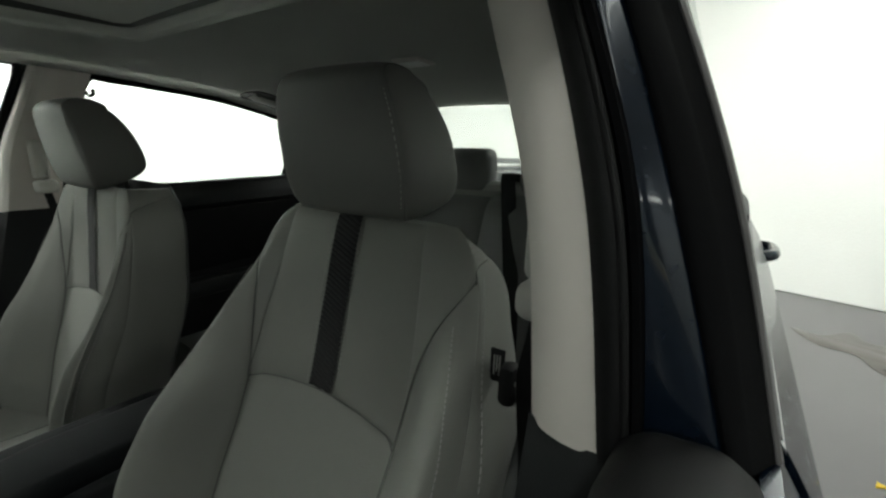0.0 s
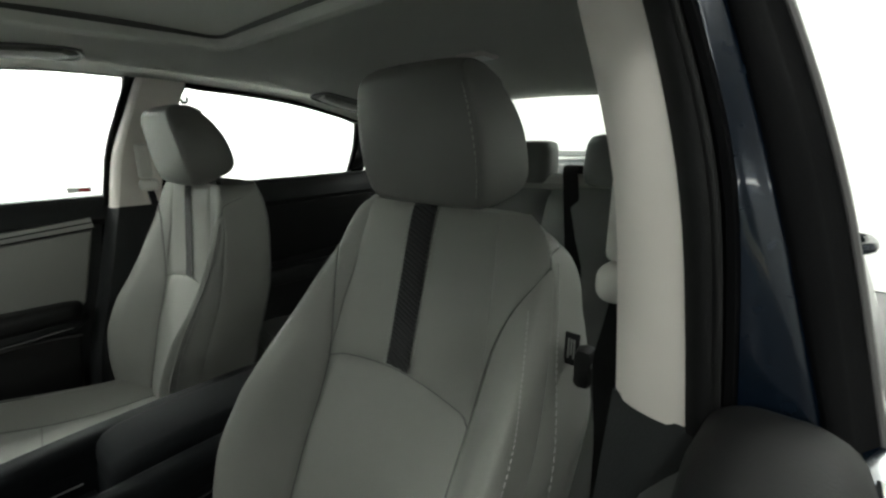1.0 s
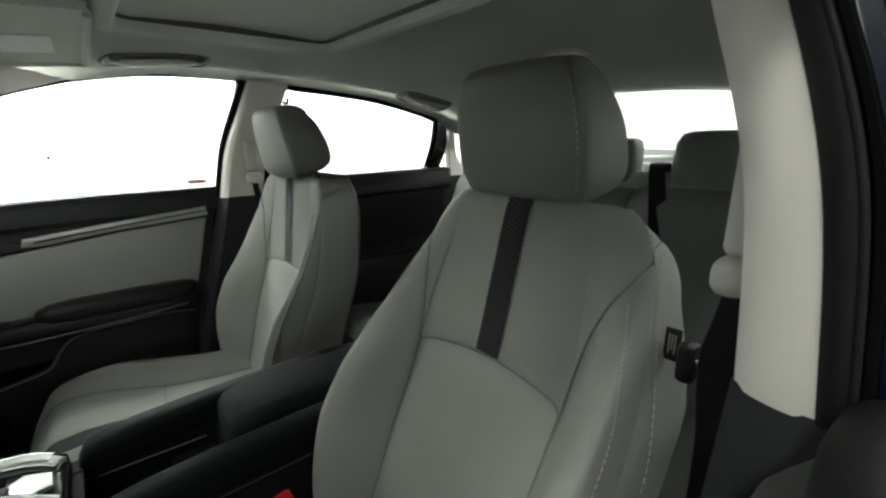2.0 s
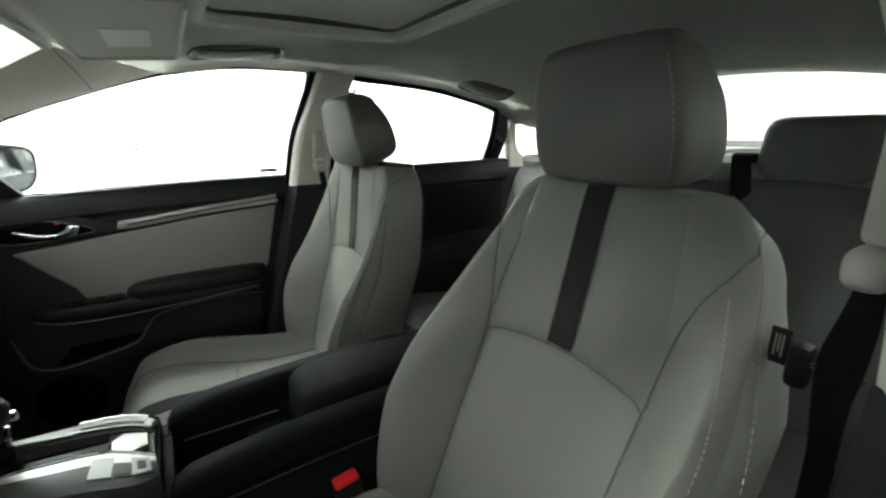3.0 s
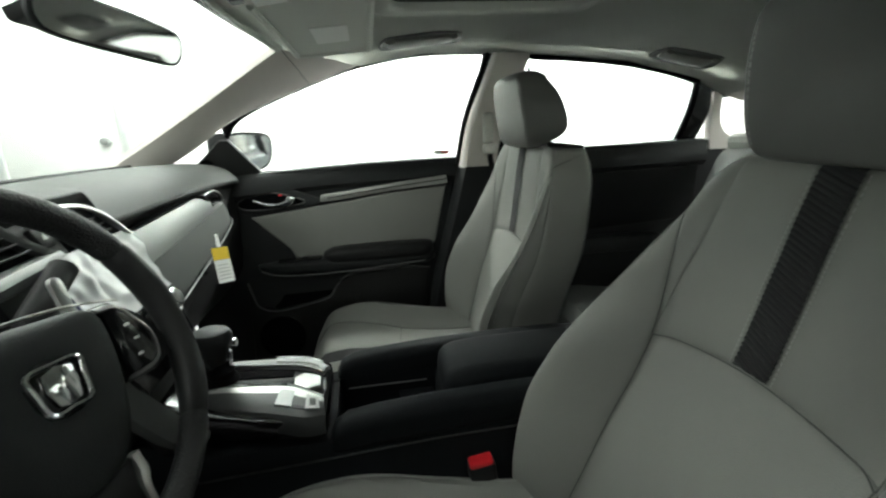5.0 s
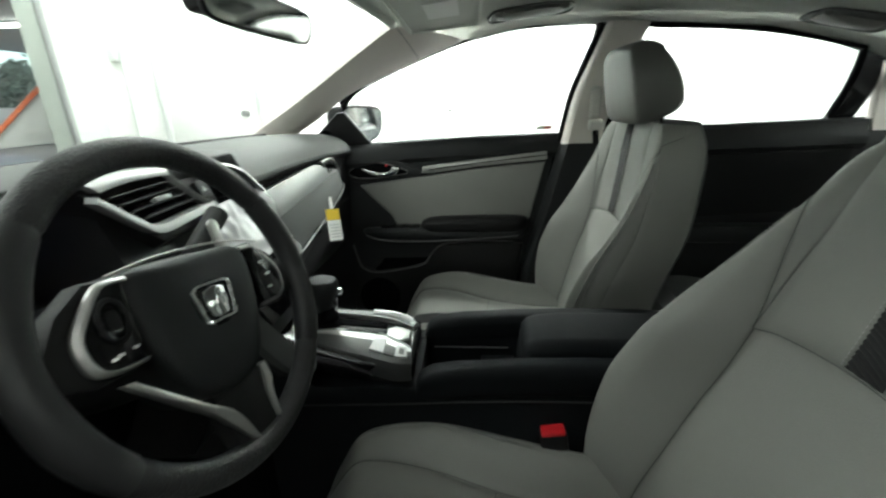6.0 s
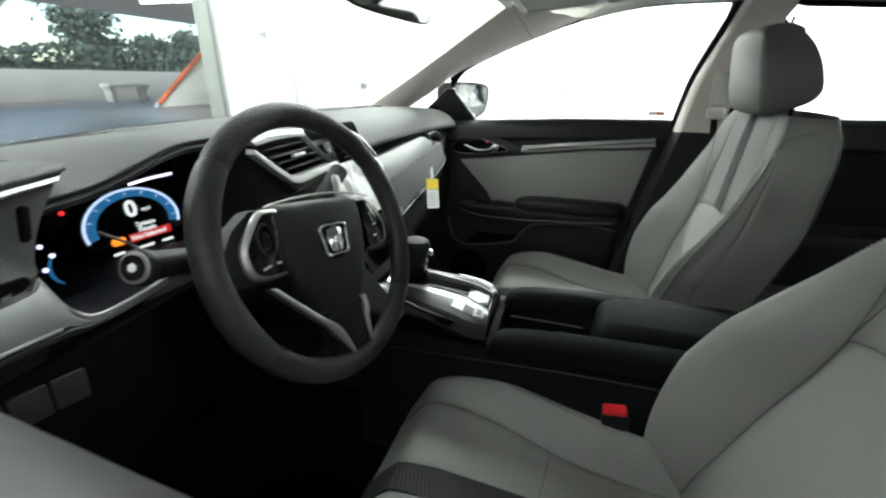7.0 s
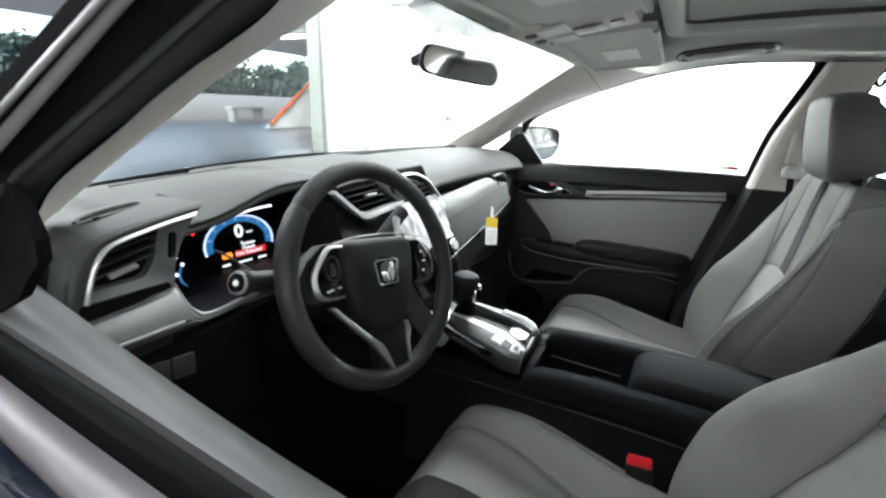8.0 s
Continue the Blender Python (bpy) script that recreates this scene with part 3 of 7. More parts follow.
    part("quarter_trim_lower", band(mirrored([(0.70 - (0.05 if s < 0 else 0), -0.92, 1.20), (0.715 - (0.05 if s < 0 else 0), -0.935, 1.05), (0.72 - (0.04 if s < 0 else 0), -0.95, 0.97)], s), mirrored([(0.71 - (0.05 if s < 0 else 0), -0.96, 1.16), (0.72 - (0.05 if s < 0 else 0), -1.0, 1.03), (0.72 - (0.04 if s < 0 else 0), -1.2, 0.97)], s), (0.03 * s, 0, 0), 8, 2), PILLAR, car, "warm grey quarter trim")
    part("quarter_panel", band(mirrored([(0.73, -0.9, 1.0), (0.73, -1.3, 1.01), (0.70, -1.62, 1.02)], s), mirrored([(0.70, -0.9, 0.3), (0.70, -1.3, 0.3), (0.68, -1.62, 0.3)], s), (0.05 * s, 0, 0), 8, 6), SOFT, car, "black rear side lining")


def pane(name, fn, nu=8, nv=6, t=(0.004, 0, 0)):
    ob = part(name, slab(fn, nu, nv, t), PANE, car, "clear glass")
    ob.visible_shadow = False
    return ob


pane("windscreen", lambda u, v: (lambda a, b: a.lerp(b, v) + Vector((0, 0.10 * (1 - (2 * u - 1) ** 2) * (1 - 0.6 * v), 0.02 * (1 - (2 * u - 1) ** 2))))(Vector(((2 * u - 1) * 0.72, 1.07, 0.955)), Vector(((2 * u - 1) * 0.50, 0.50, 1.275))), 16, 10, (0, 0.003, 0.004))
pane("rear_window", lambda u, v: Vector(((2 * u - 1) * (0.62 - 0.10 * v), -1.60 + 0.57 * v - 0.04 * (1 - (2 * u - 1) ** 2), 1.03 + 0.235 * v)), 12, 8, (0, -0.003, 0.004))
part("cowl", slab(lambda u, v: ((2 * u - 1) * 0.74, 1.05 + 0.12 * v + 0.08 * (1 - (2 * u - 1) ** 2), 0.955 - 0.03 * v), 16, 3, (0, 0, -0.03)), BLACK, car, "black plastic cowl")
part("bonnet", slab(lambda u, v: ((2 * u - 1) * (0.80 - 0.08 * v), 1.16 + 0.95 * v + 0.08 * (1 - (2 * u - 1) ** 2), 0.925 - 0.03 * v - 0.16 * v * v - 0.06 * abs(2 * u - 1) ** 3), 20, 16, (0, 0, -0.02)), PAINT, car, "dark blue bonnet")
part("windscreen_seal", tube([(-0.71, 1.06, 0.955), (-0.4, 1.135, 0.965), (0, 1.17, 0.972), (0.4, 1.135, 0.965), (0.71, 1.06, 0.955)], 0.008, 8, 30), RUBBER, car, "black rubber windscreen seal")
part("header_trim", tube([(-0.46, 0.487, 1.262), (-0.25, 0.508, 1.27), (0, 0.515, 1.272), (0.25, 0.508, 1.27), (0.46, 0.487, 1.262)], 0.011, 8, 30), HEADCLOTH, car)
part("windscreen_band", slab(lambda u, v: (-0.44 + 0.88 * u, 0.522 + 0.02 * v - 0.06 * (2 * u - 1) ** 2 * 0.5, 1.276 - 0.008 * v), 16, 2, (0, 0.002, 0.002)), GLOSS, car, "black shaded edge of the windscreen")
part("parcel_shelf", slab(lambda u, v: ((2 * u - 1) * 0.62, -1.02 - 0.58 * v, 1.0 + 0.025 * v), 8, 6, (0, 0, -0.04)), SOFT, car, "black parcel shelf below the rear window")
part("floor_pan", slab(lambda u, v: ((2 * u - 1) * 0.72, -1.3 + 2.6 * v, 0.20), 6, 8, (0, 0, -0.05)), CARPET, car, "black carpet")
part("bulkhead", slab(lambda u, v: ((2 * u - 1) * 0.74, 1.15 - 0.1 * v, 0.2 + 0.76 * v), 6, 6, (0, 0.04, 0)), CARPET, car, "black carpeted bulkhead")
part("tunnel", loft([[(-0.11, y, 0.2), (-0.09, y, 0.42), (0.09, y, 0.42), (0.11, y, 0.2)] for y in (-0.9, 0.2, 1.1)]), CARPET, car, "black carpet over the tunnel")


# ---- seats ----
BW = [(0.40, 0.19), (0.50, 0.205), (0.60, 0.212), (0.70, 0.215), (0.80, 0.216), (0.86, 0.213), (0.92, 0.207), (0.96, 0.200), (0.99, 0.191), (1.01, 0.181), (1.025, 0.168), (1.036, 0.152)]
BY = [(0.40, 0.075), (0.46, 0.064), (0.515, 0.047), (0.60, 0.012), (0.66, -0.013), (0.70, -0.031), (0.75, -0.058), (0.81, -0.086), (0.92, -0.116), (1.02, -0.143), (1.04, -0.152)]
BB = [(0.40, 0.0), (0.46, 0.02), (0.53, 0.062), (0.63, 0.094), (0.70, 0.104), (0.75, 0.102), (0.816, 0.075), (0.88, 0.045), (0.95, 0.018), (1.02, 0.004), (1.04, 0.0)]
PROFILE = [(0.0, 0.0, 0.0), (0.30, 0.30, 0.0), (0.50, 0.515, 0.015), (0.565, 0.585, 0.05), (0.60, 0.625, 0.16), (0.70, 0.735, 0.50), (0.80, 0.85, 0.84), (0.89, 0.945, 1.0), (0.96, 1.0, 0.62), (1.0, 1.015, 0.25), (1.2, 1.0, -0.45), (1.4, 0.93, -1.0), (1.6, 0.6, -1.15), (1.8, 0.0, -1.18)]
PX, PY = [(p[0], p[1]) for p in PROFILE], [(p[0], p[2]) for p in PROFILE]


FLARE = [(0.0, 0.0), (0.96, 0.0), (1.05, 0.03), (1.2, 0.085), (1.4, 0.06), (1.6, 0.0), (1.8, 0.0)]
SOFT_X = [(0.0, 0.0), (0.62, 0.0), (0.70, 0.012), (0.80, 0.034), (0.89, 0.062), (0.96, 0.080), (1.0, 0.078), (1.2, 0.03), (1.4, 0.0), (1.8, 0.0)]
SOFT_Y = [(0.0, 0.0), (0.70, 0.0), (0.80, 0.003), (0.89, 0.010), (0.96, 0.019), (1.0, 0.023), (1.2, 0.012), (1.4, 0.0), (1.8, 0.0)]


def back_at(t, z, slope=1.0, soft=0.0, flare=0.0):
    """A place on a backrest round x = 0: t runs from the middle of the front (0) over the bolster (0.9) and the side to the middle of the back (1.8).
    slope: how far the shoulders fall to the back; soft: how far their front corners are rounded; flare: how far the lower side stands out."""
    s = 1 if t >= 0 else -1
    a = abs(t)
    w = lerp_table(BW, z)
    y = lerp_table(BY, z)
    b = lerp_table(BB, z)
    px, py = lerp_table(PX, a), lerp_table(PY, a)
    r = min(max((z - 0.80) / 0.17, 0), 1) * soft
    low = min(max((0.93 - z) / 0.13, 0), 1) * flare
    px += lerp_table(FLARE, a) * low - lerp_table(SOFT_X, a) * r
    y -= lerp_table(SOFT_Y, a) * r
    depth = (0.10 + 0.02 * max(0, (0.9 - z)) + 0.03 * low) * (1 - 0.42 * slope * min(max((z - 0.93) / 0.106, 0), 1) ** 2)
    out = y + (py * b if py >= 0 else py * depth)
    # the shell falls away behind the shoulders
    drop = min(max((a - 1.02) / 0.40, 0), 1) * 0.034 * slope * min(max((z - 0.88) / 0.15, 0), 1) ** 1.5
    return Vector((s * px * w, out, z - drop))


def crown_patch(fn, nu, nv, rise, su, sv, wu=0.012, wv=0.012, nrm=None):
    """A panel of upholstery: fn(u, v), raised except along its sewn edges. su, sv: its size in metres."""
    def g(u, v):
        p = Vector(fn(u, v))
        e = 1e-3
        du = Vector(fn(min(u + e, 1), v)) - Vector(fn(max(u - e, 0), v))
        dv = Vector(fn(u, min(v + e, 1))) - Vector(fn(u, max(v - e, 0)))
        n = du.cross(dv)
        if n.length < 1e-12:
            n = Vector((0, 1, 0))
        n.normalize()
        if nrm is not None and n.dot(Vector(nrm(u, v))) < 0:
            n = -n
        k = puff(min(u, 1 - u) * su, wu) * puff(min(v, 1 - v) * sv, wv)
        return p + n * (rise * k - 0.002)
    uu = lambda u: 0.5 - 0.5 * math.cos(math.pi * u) if nu > 8 else u
    return grid(lambda u, v: g(0.35 * u + 0.65 * uu(u), 0.35 * v + 0.65 * (0.5 - 0.5 * math.cos(math.pi * v))), nu, nv)


def stitches(parent, pts, pitch=0.0065, r=0.0007, name="stitching"):
    """A sewn line: short thread ends laid along a curve."""
    bm = bmesh.new()
    length = sum((Vector(b) - Vector(a)).length for a, b in zip(pts, pts[1:]))
    n = max(2, int(length / pitch))
    for k in range(n):
        a, b = poly_at(pts, k / n), poly_at(pts, (k + 0.62) / n)
        d = (b - a).normalized()
        s = d.orthogonal().normalized() * r
        t = d.cross(s)
        ring = [s, t, -s, -t]
        va = [bm.verts.new(a + o) for o in ring]
        vb = [bm.verts.new(b + o) for o in ring]
        for i in range(4):
            bm.faces.new((va[i], va[(i + 1) % 4], vb[(i + 1) % 4], vb[i]))
    return part(name, bm, STITCH, parent, "pale stitched seam")


# seams of the backrest, as places across it at each height: the cushion panel, the shoulder piece and the bolster
T_LOW = [(0.40, 0.585), (0.60, 0.575), (0.70, 0.575), (0.80, 0.595)]
T_PANEL = [(0.79, 0.60), (0.868, 0.60), (0.94, 0.585), (1.0, 0.60), (1.02, 0.635), (1.036, 0.71)]
T_WING = [(0.40, 0.585), (0.60, 0.575), (0.70, 0.575), (0.80, 0.60), (0.868, 0.645), (0.93, 0.735), (0.965, 0.86), (0.985, 0.97), (1.0, 1.06), (1.02, 1.30), (1.03, 1.38)]
Z_WING = [(0.97, 0.985), (1.06, 1.0), (1.30, 1.02), (1.38, 1.03)]


def arc(x):
    """Height of the seam between the upper and lower back panels."""
    return 0.814 - 0.60 * abs(x) ** 1.75


def hatch(fn, nu, nv, rise, pitch_rows, skew):
    """Woven strip: raised diagonal ribs across a surface."""
    def g(u, v):
        p = Vector(fn(u, v))
        ph = v * pitch_rows + u * skew
        return p + Vector((0, 1, 0.25)).normalized() * (rise + 0.0022 * abs(math.sin(math.pi * ph)) ** 0.7)
    return grid(g, nu, nv)


HEAD_PROFILE = [(-0.138, 1.036), (-0.126, 1.047), (-0.117, 1.08), (-0.111, 1.115), (-0.105, 1.15), (-0.101, 1.178), (-0.102, 1.194), (-0.112, 1.204), (-0.130, 1.207), (-0.150, 1.203), (-0.168, 1.193), (-0.186, 1.175), (-0.203, 1.150), (-0.217, 1.120), (-0.227, 1.088), (-0.228, 1.066), (-0.214, 1.051), (-0.184, 1.041), (-0.160, 1.036)]
HEAD_WIDTH = [(1.033, 0.094), (1.042, 0.105), (1.058, 0.112), (1.09, 0.116), (1.125, 0.115), (1.158, 0.109), (1.18, 0.102), (1.197, 0.094), (1.21, 0.085)]


def headrest_mesh(put):
    """A wedge-shaped head rest: a wrapped middle and two side gussets sewn along a groove."""
    ring = [(0, *p) for p in HEAD_PROFILE]
    k = len(ring)
    prof = []
    for i in range(k):
        q = [ring[(i - 1) % k], ring[i], ring[(i + 1) % k], ring[(i + 2) % k]]
        prof += [poly_at(q, (1 + j / 5) / 3) for j in range(5)]
    cy, cz = -0.168, 1.115
    half = [(0.0, 1.0), (0.25, 1.0), (0.5, 1.0), (0.70, 1.0), (0.80, 1.0), (0.87, 0.999), (0.905, 0.997), (0.925, 0.993), (0.936, 0.986), (0.9395, 0.970), (0.9405, 0.964), (0.943, 0.974), (0.950, 0.978), (0.962, 0.972), (0.975, 0.957), (0.988, 0.928), (0.999, 0.88), (1.009, 0.78), (1.017, 0.62), (1.023, 0.42), (1.026, 0.2), (1.027, 0.08)]
    st = [(-a, b) for a, b in half[:0:-1]] + half
    rings = []
    for x, m in st:
        row = []
        for p in prof:
            y, z = cy + (p.y - cy) * m, cz + (p.z - cz) * m
            z -= 0.003 * abs(x) ** 5 * m * max(0.0, (z - cz) / 0.09)
            bow = 0.007 * x * x * m * m * (1 if p.y > cy else -0.4)
            row.append(put(Vector((x * lerp_table(HEAD_WIDTH, z), y - bow, z))))
        rings.append(row)
    return loft(rings)


def seat(name, xc, out, label, dy=0.0, dz=0.0, lean=0.0, reach=1.125, sink=0.0):
    """A front seat round x = xc; out is -1 or 1, the side of its door; lean tips the backrest forward."""
    st = thing(name, (xc, 0.2, 0.22), label, "car seat", "front seats")
    front = lambda u, v: (0, 1, 0.15)
    cl, sl = math.cos(lean), math.sin(lean)

    def put(p):
        y, z = p.y, p.z - 0.5
        return Vector((xc + p.x, dy + y * cl + z * sl, 0.5 + dz - y * sl + z * cl))

    def at(t, z):
        return put(back_at(t, z, 1.0 if out < 0 else 0.42, (1.5 if t > 0 else 0.25) if out < 0 else 0.0, 1.0 if out < 0 and t < 0 else 0.0))

    def normal(t, z):
        n = (at(t + 0.02, z) - at(t - 0.02, z)).cross(at(t, z + 0.01) - at(t, z - 0.01)).normalized()
        return n if n.dot(at(t, z) - Vector((xc, at(0, z).y - 0.06, z))) > 0 else -n

    def low(u, v):
        x = 2 * u - 1
        z = 0.42 + (arc(x * 0.125) - 0.42) * v
        return at(x * lerp_table(T_LOW, z), z)
    part("lower_back_panel", crown_patch(low, 36, 36, 0.006, 0.25, 0.36, 0.007, 0.007, nrm=front), LEATHER_LOW, st, "pale grey lower back panel")

    def up(u, v):
        x = 2 * u - 1
        zb = arc(x * 0.125)
        z = zb + (1.036 - zb) * v
        return at(x * lerp_table(T_PANEL, z), z)
    part("upper_back_panel", crown_patch(up, 40, 30, 0.004, 0.26, 0.22, 0.007, 0.006, nrm=front), LEATHER, st)

    def strip(u, v):
        z0, z1 = arc(0.0) + 0.004, 1.034
        z = z0 + (z1 - z0) * v
        return at((2 * u - 1) * 0.021 / lerp_table(BW, z), z)
    part("woven_strip", hatch(strip, 24, 420, 0.0030, 36, -2.6), HATCH, st, "black diagonal-ribbed woven strip")
    for e in (-1, 1):
        stitches(st, [at(e * 0.0255 / lerp_table(BW, z), z) + Vector((0, 0.0042, 0.001)) for z in (0.818, 0.87, 0.92, 0.97, 1.03)], 0.0055, 0.0006)
        away = lambda u, v, e=e: (e * 0.6, 1, 0.1)
        heart = put(Vector((e * 0.09, -0.21, 0.93)))

        def bol(u, v):
            z = 0.40 + (0.984 - 0.40) * v
            t0 = min(lerp_table(T_WING, z), 0.995)
            return at(e * (t0 + (1.0 - t0) * u), z)
        part("bolster", crown_patch(bol, 40, 60, 0.0025, 0.13, 0.58, 0.006, 0.006, nrm=away), LEATHER, st)

        def shoulder(u, v):
            z = 0.818 + (1.036 - 0.818) * v
            t0, t1 = lerp_table(T_PANEL, z), min(lerp_table(T_WING, z), 1.38)
            return at(e * (t0 + max(t1 - t0, 0.004) * u), z)
        part("shoulder_piece", crown_patch(shoulder, 24, 34, 0.0022, 0.09, 0.2, 0.005, 0.006, nrm=lambda u, v: shoulder(u, v) - heart), LEATHER, st)

        def side(u, v):
            t = 1.0 + 0.38 * u
            return at(e * t, 0.40 + (lerp_table(Z_WING, t) - 0.40) * v)
        part("side_panel", crown_patch(side, 20, 44, 0.0022, 0.10, 0.58, 0.006, 0.006, nrm=lambda u, v: (e, 0.1, 0)), LEATHER, st)
        runs = (((0.95, 0.46), (0.95, 0.60), (0.945, 0.72), (0.935, 0.82), (0.905, 0.885), (0.86, 0.945)), ((1.07, 0.46), (1.08, 0.62), (1.09, 0.77), (1.05, 0.90), (1.06, 0.96), (1.08, 0.992)))
        for run in runs[:2 if e == out else 1]:
            stitches(st, [at(e * t, z) + normal(e * t, z) * 0.0022 for t, z in run], 0.0075, 0.0008)

        if e != out:
            part("piping", tube([at(e * t, z) + normal(e * t, z) * 0.004 for t, z in ((0.93, 0.44), (0.93, 0.55), (0.93, 0.66), (0.93, 0.76), (0.93, 0.86), (0.935, 0.93), (0.95, 0.965))], 0.0021, 8, 50), LEATHER, st)

    def rear(u, v):
        z = 0.40 + (1.038 - 0.40) * v
        return at((1.38 + 0.84 * u if u < 0.5 else -(1.38 + 0.84 * (1 - u))), z)
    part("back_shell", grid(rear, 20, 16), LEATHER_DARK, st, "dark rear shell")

    def top(u, v):
        return at((2 * u - 1) * 1.0, 1.036).lerp(at(1.38 * (2 * u - 1), 1.034), v) + Vector((0, 0, 0.004 * math.sin(math.pi * v) * (1 - (2 * u - 1) ** 4)))
    part("top_panel", grid(top, 20, 6), LEATHER, st)
    # head rest
    wide, ahead, shift, upright = (0.925, 0.0, -0.001, 0.0) if out < 0 else (0.97, 0.010, 0.004, 0.14)
    head_put = lambda p: put(Vector((p.x * wide + shift, p.y + ahead - upright * (p.z - 1.06), p.z)))
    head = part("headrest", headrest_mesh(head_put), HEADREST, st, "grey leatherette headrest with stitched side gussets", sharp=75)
    for e in (-1, 1):
        line = []
        for y, z in ((-0.1245, 1.052), (-0.1185, 1.08), (-0.1115, 1.115), (-0.1055, 1.15), (-0.1025, 1.172), (-0.1035, 1.188)):
            line.append(head_put(Vector((e * 0.905 * lerp_table(HEAD_WIDTH, z), y - 0.0048, z))))
        stitches(head, line, 0.0062, 0.0006)
        groove = [(y, z) for y, z in HEAD_PROFILE[1:14]]
        part("seam", tube([head_put(Vector((e * 0.9405 * lerp_table(HEAD_WIDTH, 1.115 + (z - 1.115) * 0.966), -0.168 + (y + 0.168) * 0.966 - 0.0062 * (1 if y > -0.168 else -0.4), 1.115 + (z - 1.115) * 0.966))) for y, z in groove], 0.0007, 6, 70), SEAM, head)
        part("headrest_post", tube([put(Vector((e * 0.055, -0.19, z))) for z in (0.99, 1.02, 1.06)], 0.006, 8, 4), CHROME, st)
    # cushion
    def cz(a, y):
        f = lin([(-0.05, 0.49), (0.1, 0.490), (0.26, 0.497), (0.37, 0.505), (0.43, 0.498), (0.475, 0.46)], y)
        lift = lin([(0.0, 0.025), (0.15, 0.036), (0.32, 0.048), (0.42, 0.03), (0.48, 0.0)], y)
        return f + lift * (max(0, a - 0.45) / 0.4) ** 1.6 * (1 if a < 0.85 else max(0, 1 - ((a - 0.85) / 0.3) ** 2))
    cw = [(-0.05, 0.195), (0.1, 0.20), (0.22, 0.218), (0.35, 0.232), (0.44, 0.228), (0.48, 0.21)]

    def cush(tt, y):
        """tt from the middle (0) over the bolster to the lower edge (1.3)."""
        s = 1 if tt >= 0 else -1
        a = abs(tt)
        w = lerp_table(cw, y)
        z = cz(min(a, 1), y) - 0.02 * max(0, min(a, 1) - 0.9) / 0.1
        x = min(a, 1) * w
        if a > 1:
            x, z = w + 0.004 * math.sin((a - 1) * 10), z - (a - 1) * 0.5
        drop = max(0, y - 0.41)
        mid = 0.022 * (1 - min(a, 1)) if out < 0 else 0.0
        return Vector((xc + s * x + mid, y * (reach if y > 0 else 1), z - 5.5 * drop * drop - sink))
    upn = lambda u, v: (0, 0.1, 1)
    t_sew = lambda y: lerp_table([(-0.05, 0.50), (0.2, 0.56), (0.33, 0.67), (0.46, 0.74)], y)
    for e in (-1, 1):
        part("cushion_panel", crown_patch(lambda u, v: cush(e * (0.112 + (t_sew(-0.04 + 0.52 * v) - 0.112) * u), -0.04 + 0.52 * v), 20, 44, 0.006, 0.13, 0.5, 0.006, 0.007, nrm=upn), LEATHER_LOW, st, "pale grey seat cushion panel")
        part("cushion_bolster", crown_patch(lambda u, v: cush(e * (t_sew(-0.05 + 0.53 * v) + (1.22 - t_sew(-0.05 + 0.53 * v)) * u), -0.05 + 0.53 * v), 24, 40, 0.006, 0.14, 0.55, 0.006, 0.007, nrm=lambda u, v: (e * 0.5, 0.1, 1)), LEATHER, st)
        part("seam", tube([cush(e * t_sew(y), y) + Vector((0, 0, 0.0004)) for y in (-0.02, 0.1, 0.2, 0.3, 0.38, 0.43, 0.47)], 0.0009, 6, 50), SEAM, st)
        part("seam", tube([cush(e * t, 0.235 - 0.02 * t) + Vector((0, 0, 0.0056)) for t in (0.13, 0.25, 0.4, 0.55)], 0.0008, 6, 16), SEAM, st)
        part("piping", tube([cush(e * 0.93, y) + Vector((e * 0.003, 0, 0.0048)) for y in (0.0, 0.1, 0.2, 0.3, 0.38, 0.43, 0.46)], 0.0017, 6, 50), LEATHER, st)
    part("cushion_strip", hatch(lambda u, v: cush((2 * u - 1) * 0.115, -0.03 + 0.51 * v), 24, 700, 0.0020, 88, -2.6), HATCH, st, "black diagonal-ribbed woven strip")
    part("cushion_nose", grid(lambda u, v: cush((2 * u - 1) * 1.18, 0.48) + Vector((0, 0.012 * math.sin(math.pi * v) - 0.03 * v, -0.13 * v)), 20, 6), LEATHER, st)
    part("seat_base", box(xc - 0.19, xc + 0.19, -0.02, 0.47, 0.24, 0.42, 0.02), BLACK, st, "black seat base")
    for e in (-1, 1):
        part("rail", box(xc + e * 0.16 - 0.02, xc + e * 0.16 + 0.02, -0.1, 0.5, 0.2, 0.245, 0.004), BLACK, st)
    # airbag tag on the outer side
    tp = at(out * 1.10, 0.905)
    tx, ty, tz = tp.x + out * 0.002, tp.y, tp.z
    tg = part("airbag_tag", box(min(tx, tx + out * 0.016), max(tx, tx + out * 0.016), ty - 0.0015, ty + 0.0015, tz - 0.018, tz + 0.018, 0.001), BLACK, st, "small black cloth tag with pale print")
    for k in range(3):
        xa = tx + out * (0.005 + 0.003 * k)
        part("print_bar", box(xa - 0.0007, xa + 0.0007, ty + 0.0016, ty + 0.0022, tz - 0.010 + 0.004 * (k % 2), tz + 0.012, 0), STITCH, tg)
    # dark sewn seams
    def seam_line(ts, r=0.0009):
        part("seam", tube([at(t, z) - normal(t, z) * 0.0008 for t, z in ts], r, 6, 60), SEAM, st)
    seam_line([(x / 8 * lerp_table(T_LOW, arc(x / 8 * 0.125)), arc(x / 8 * 0.125)) for x in range(-8, 9)])
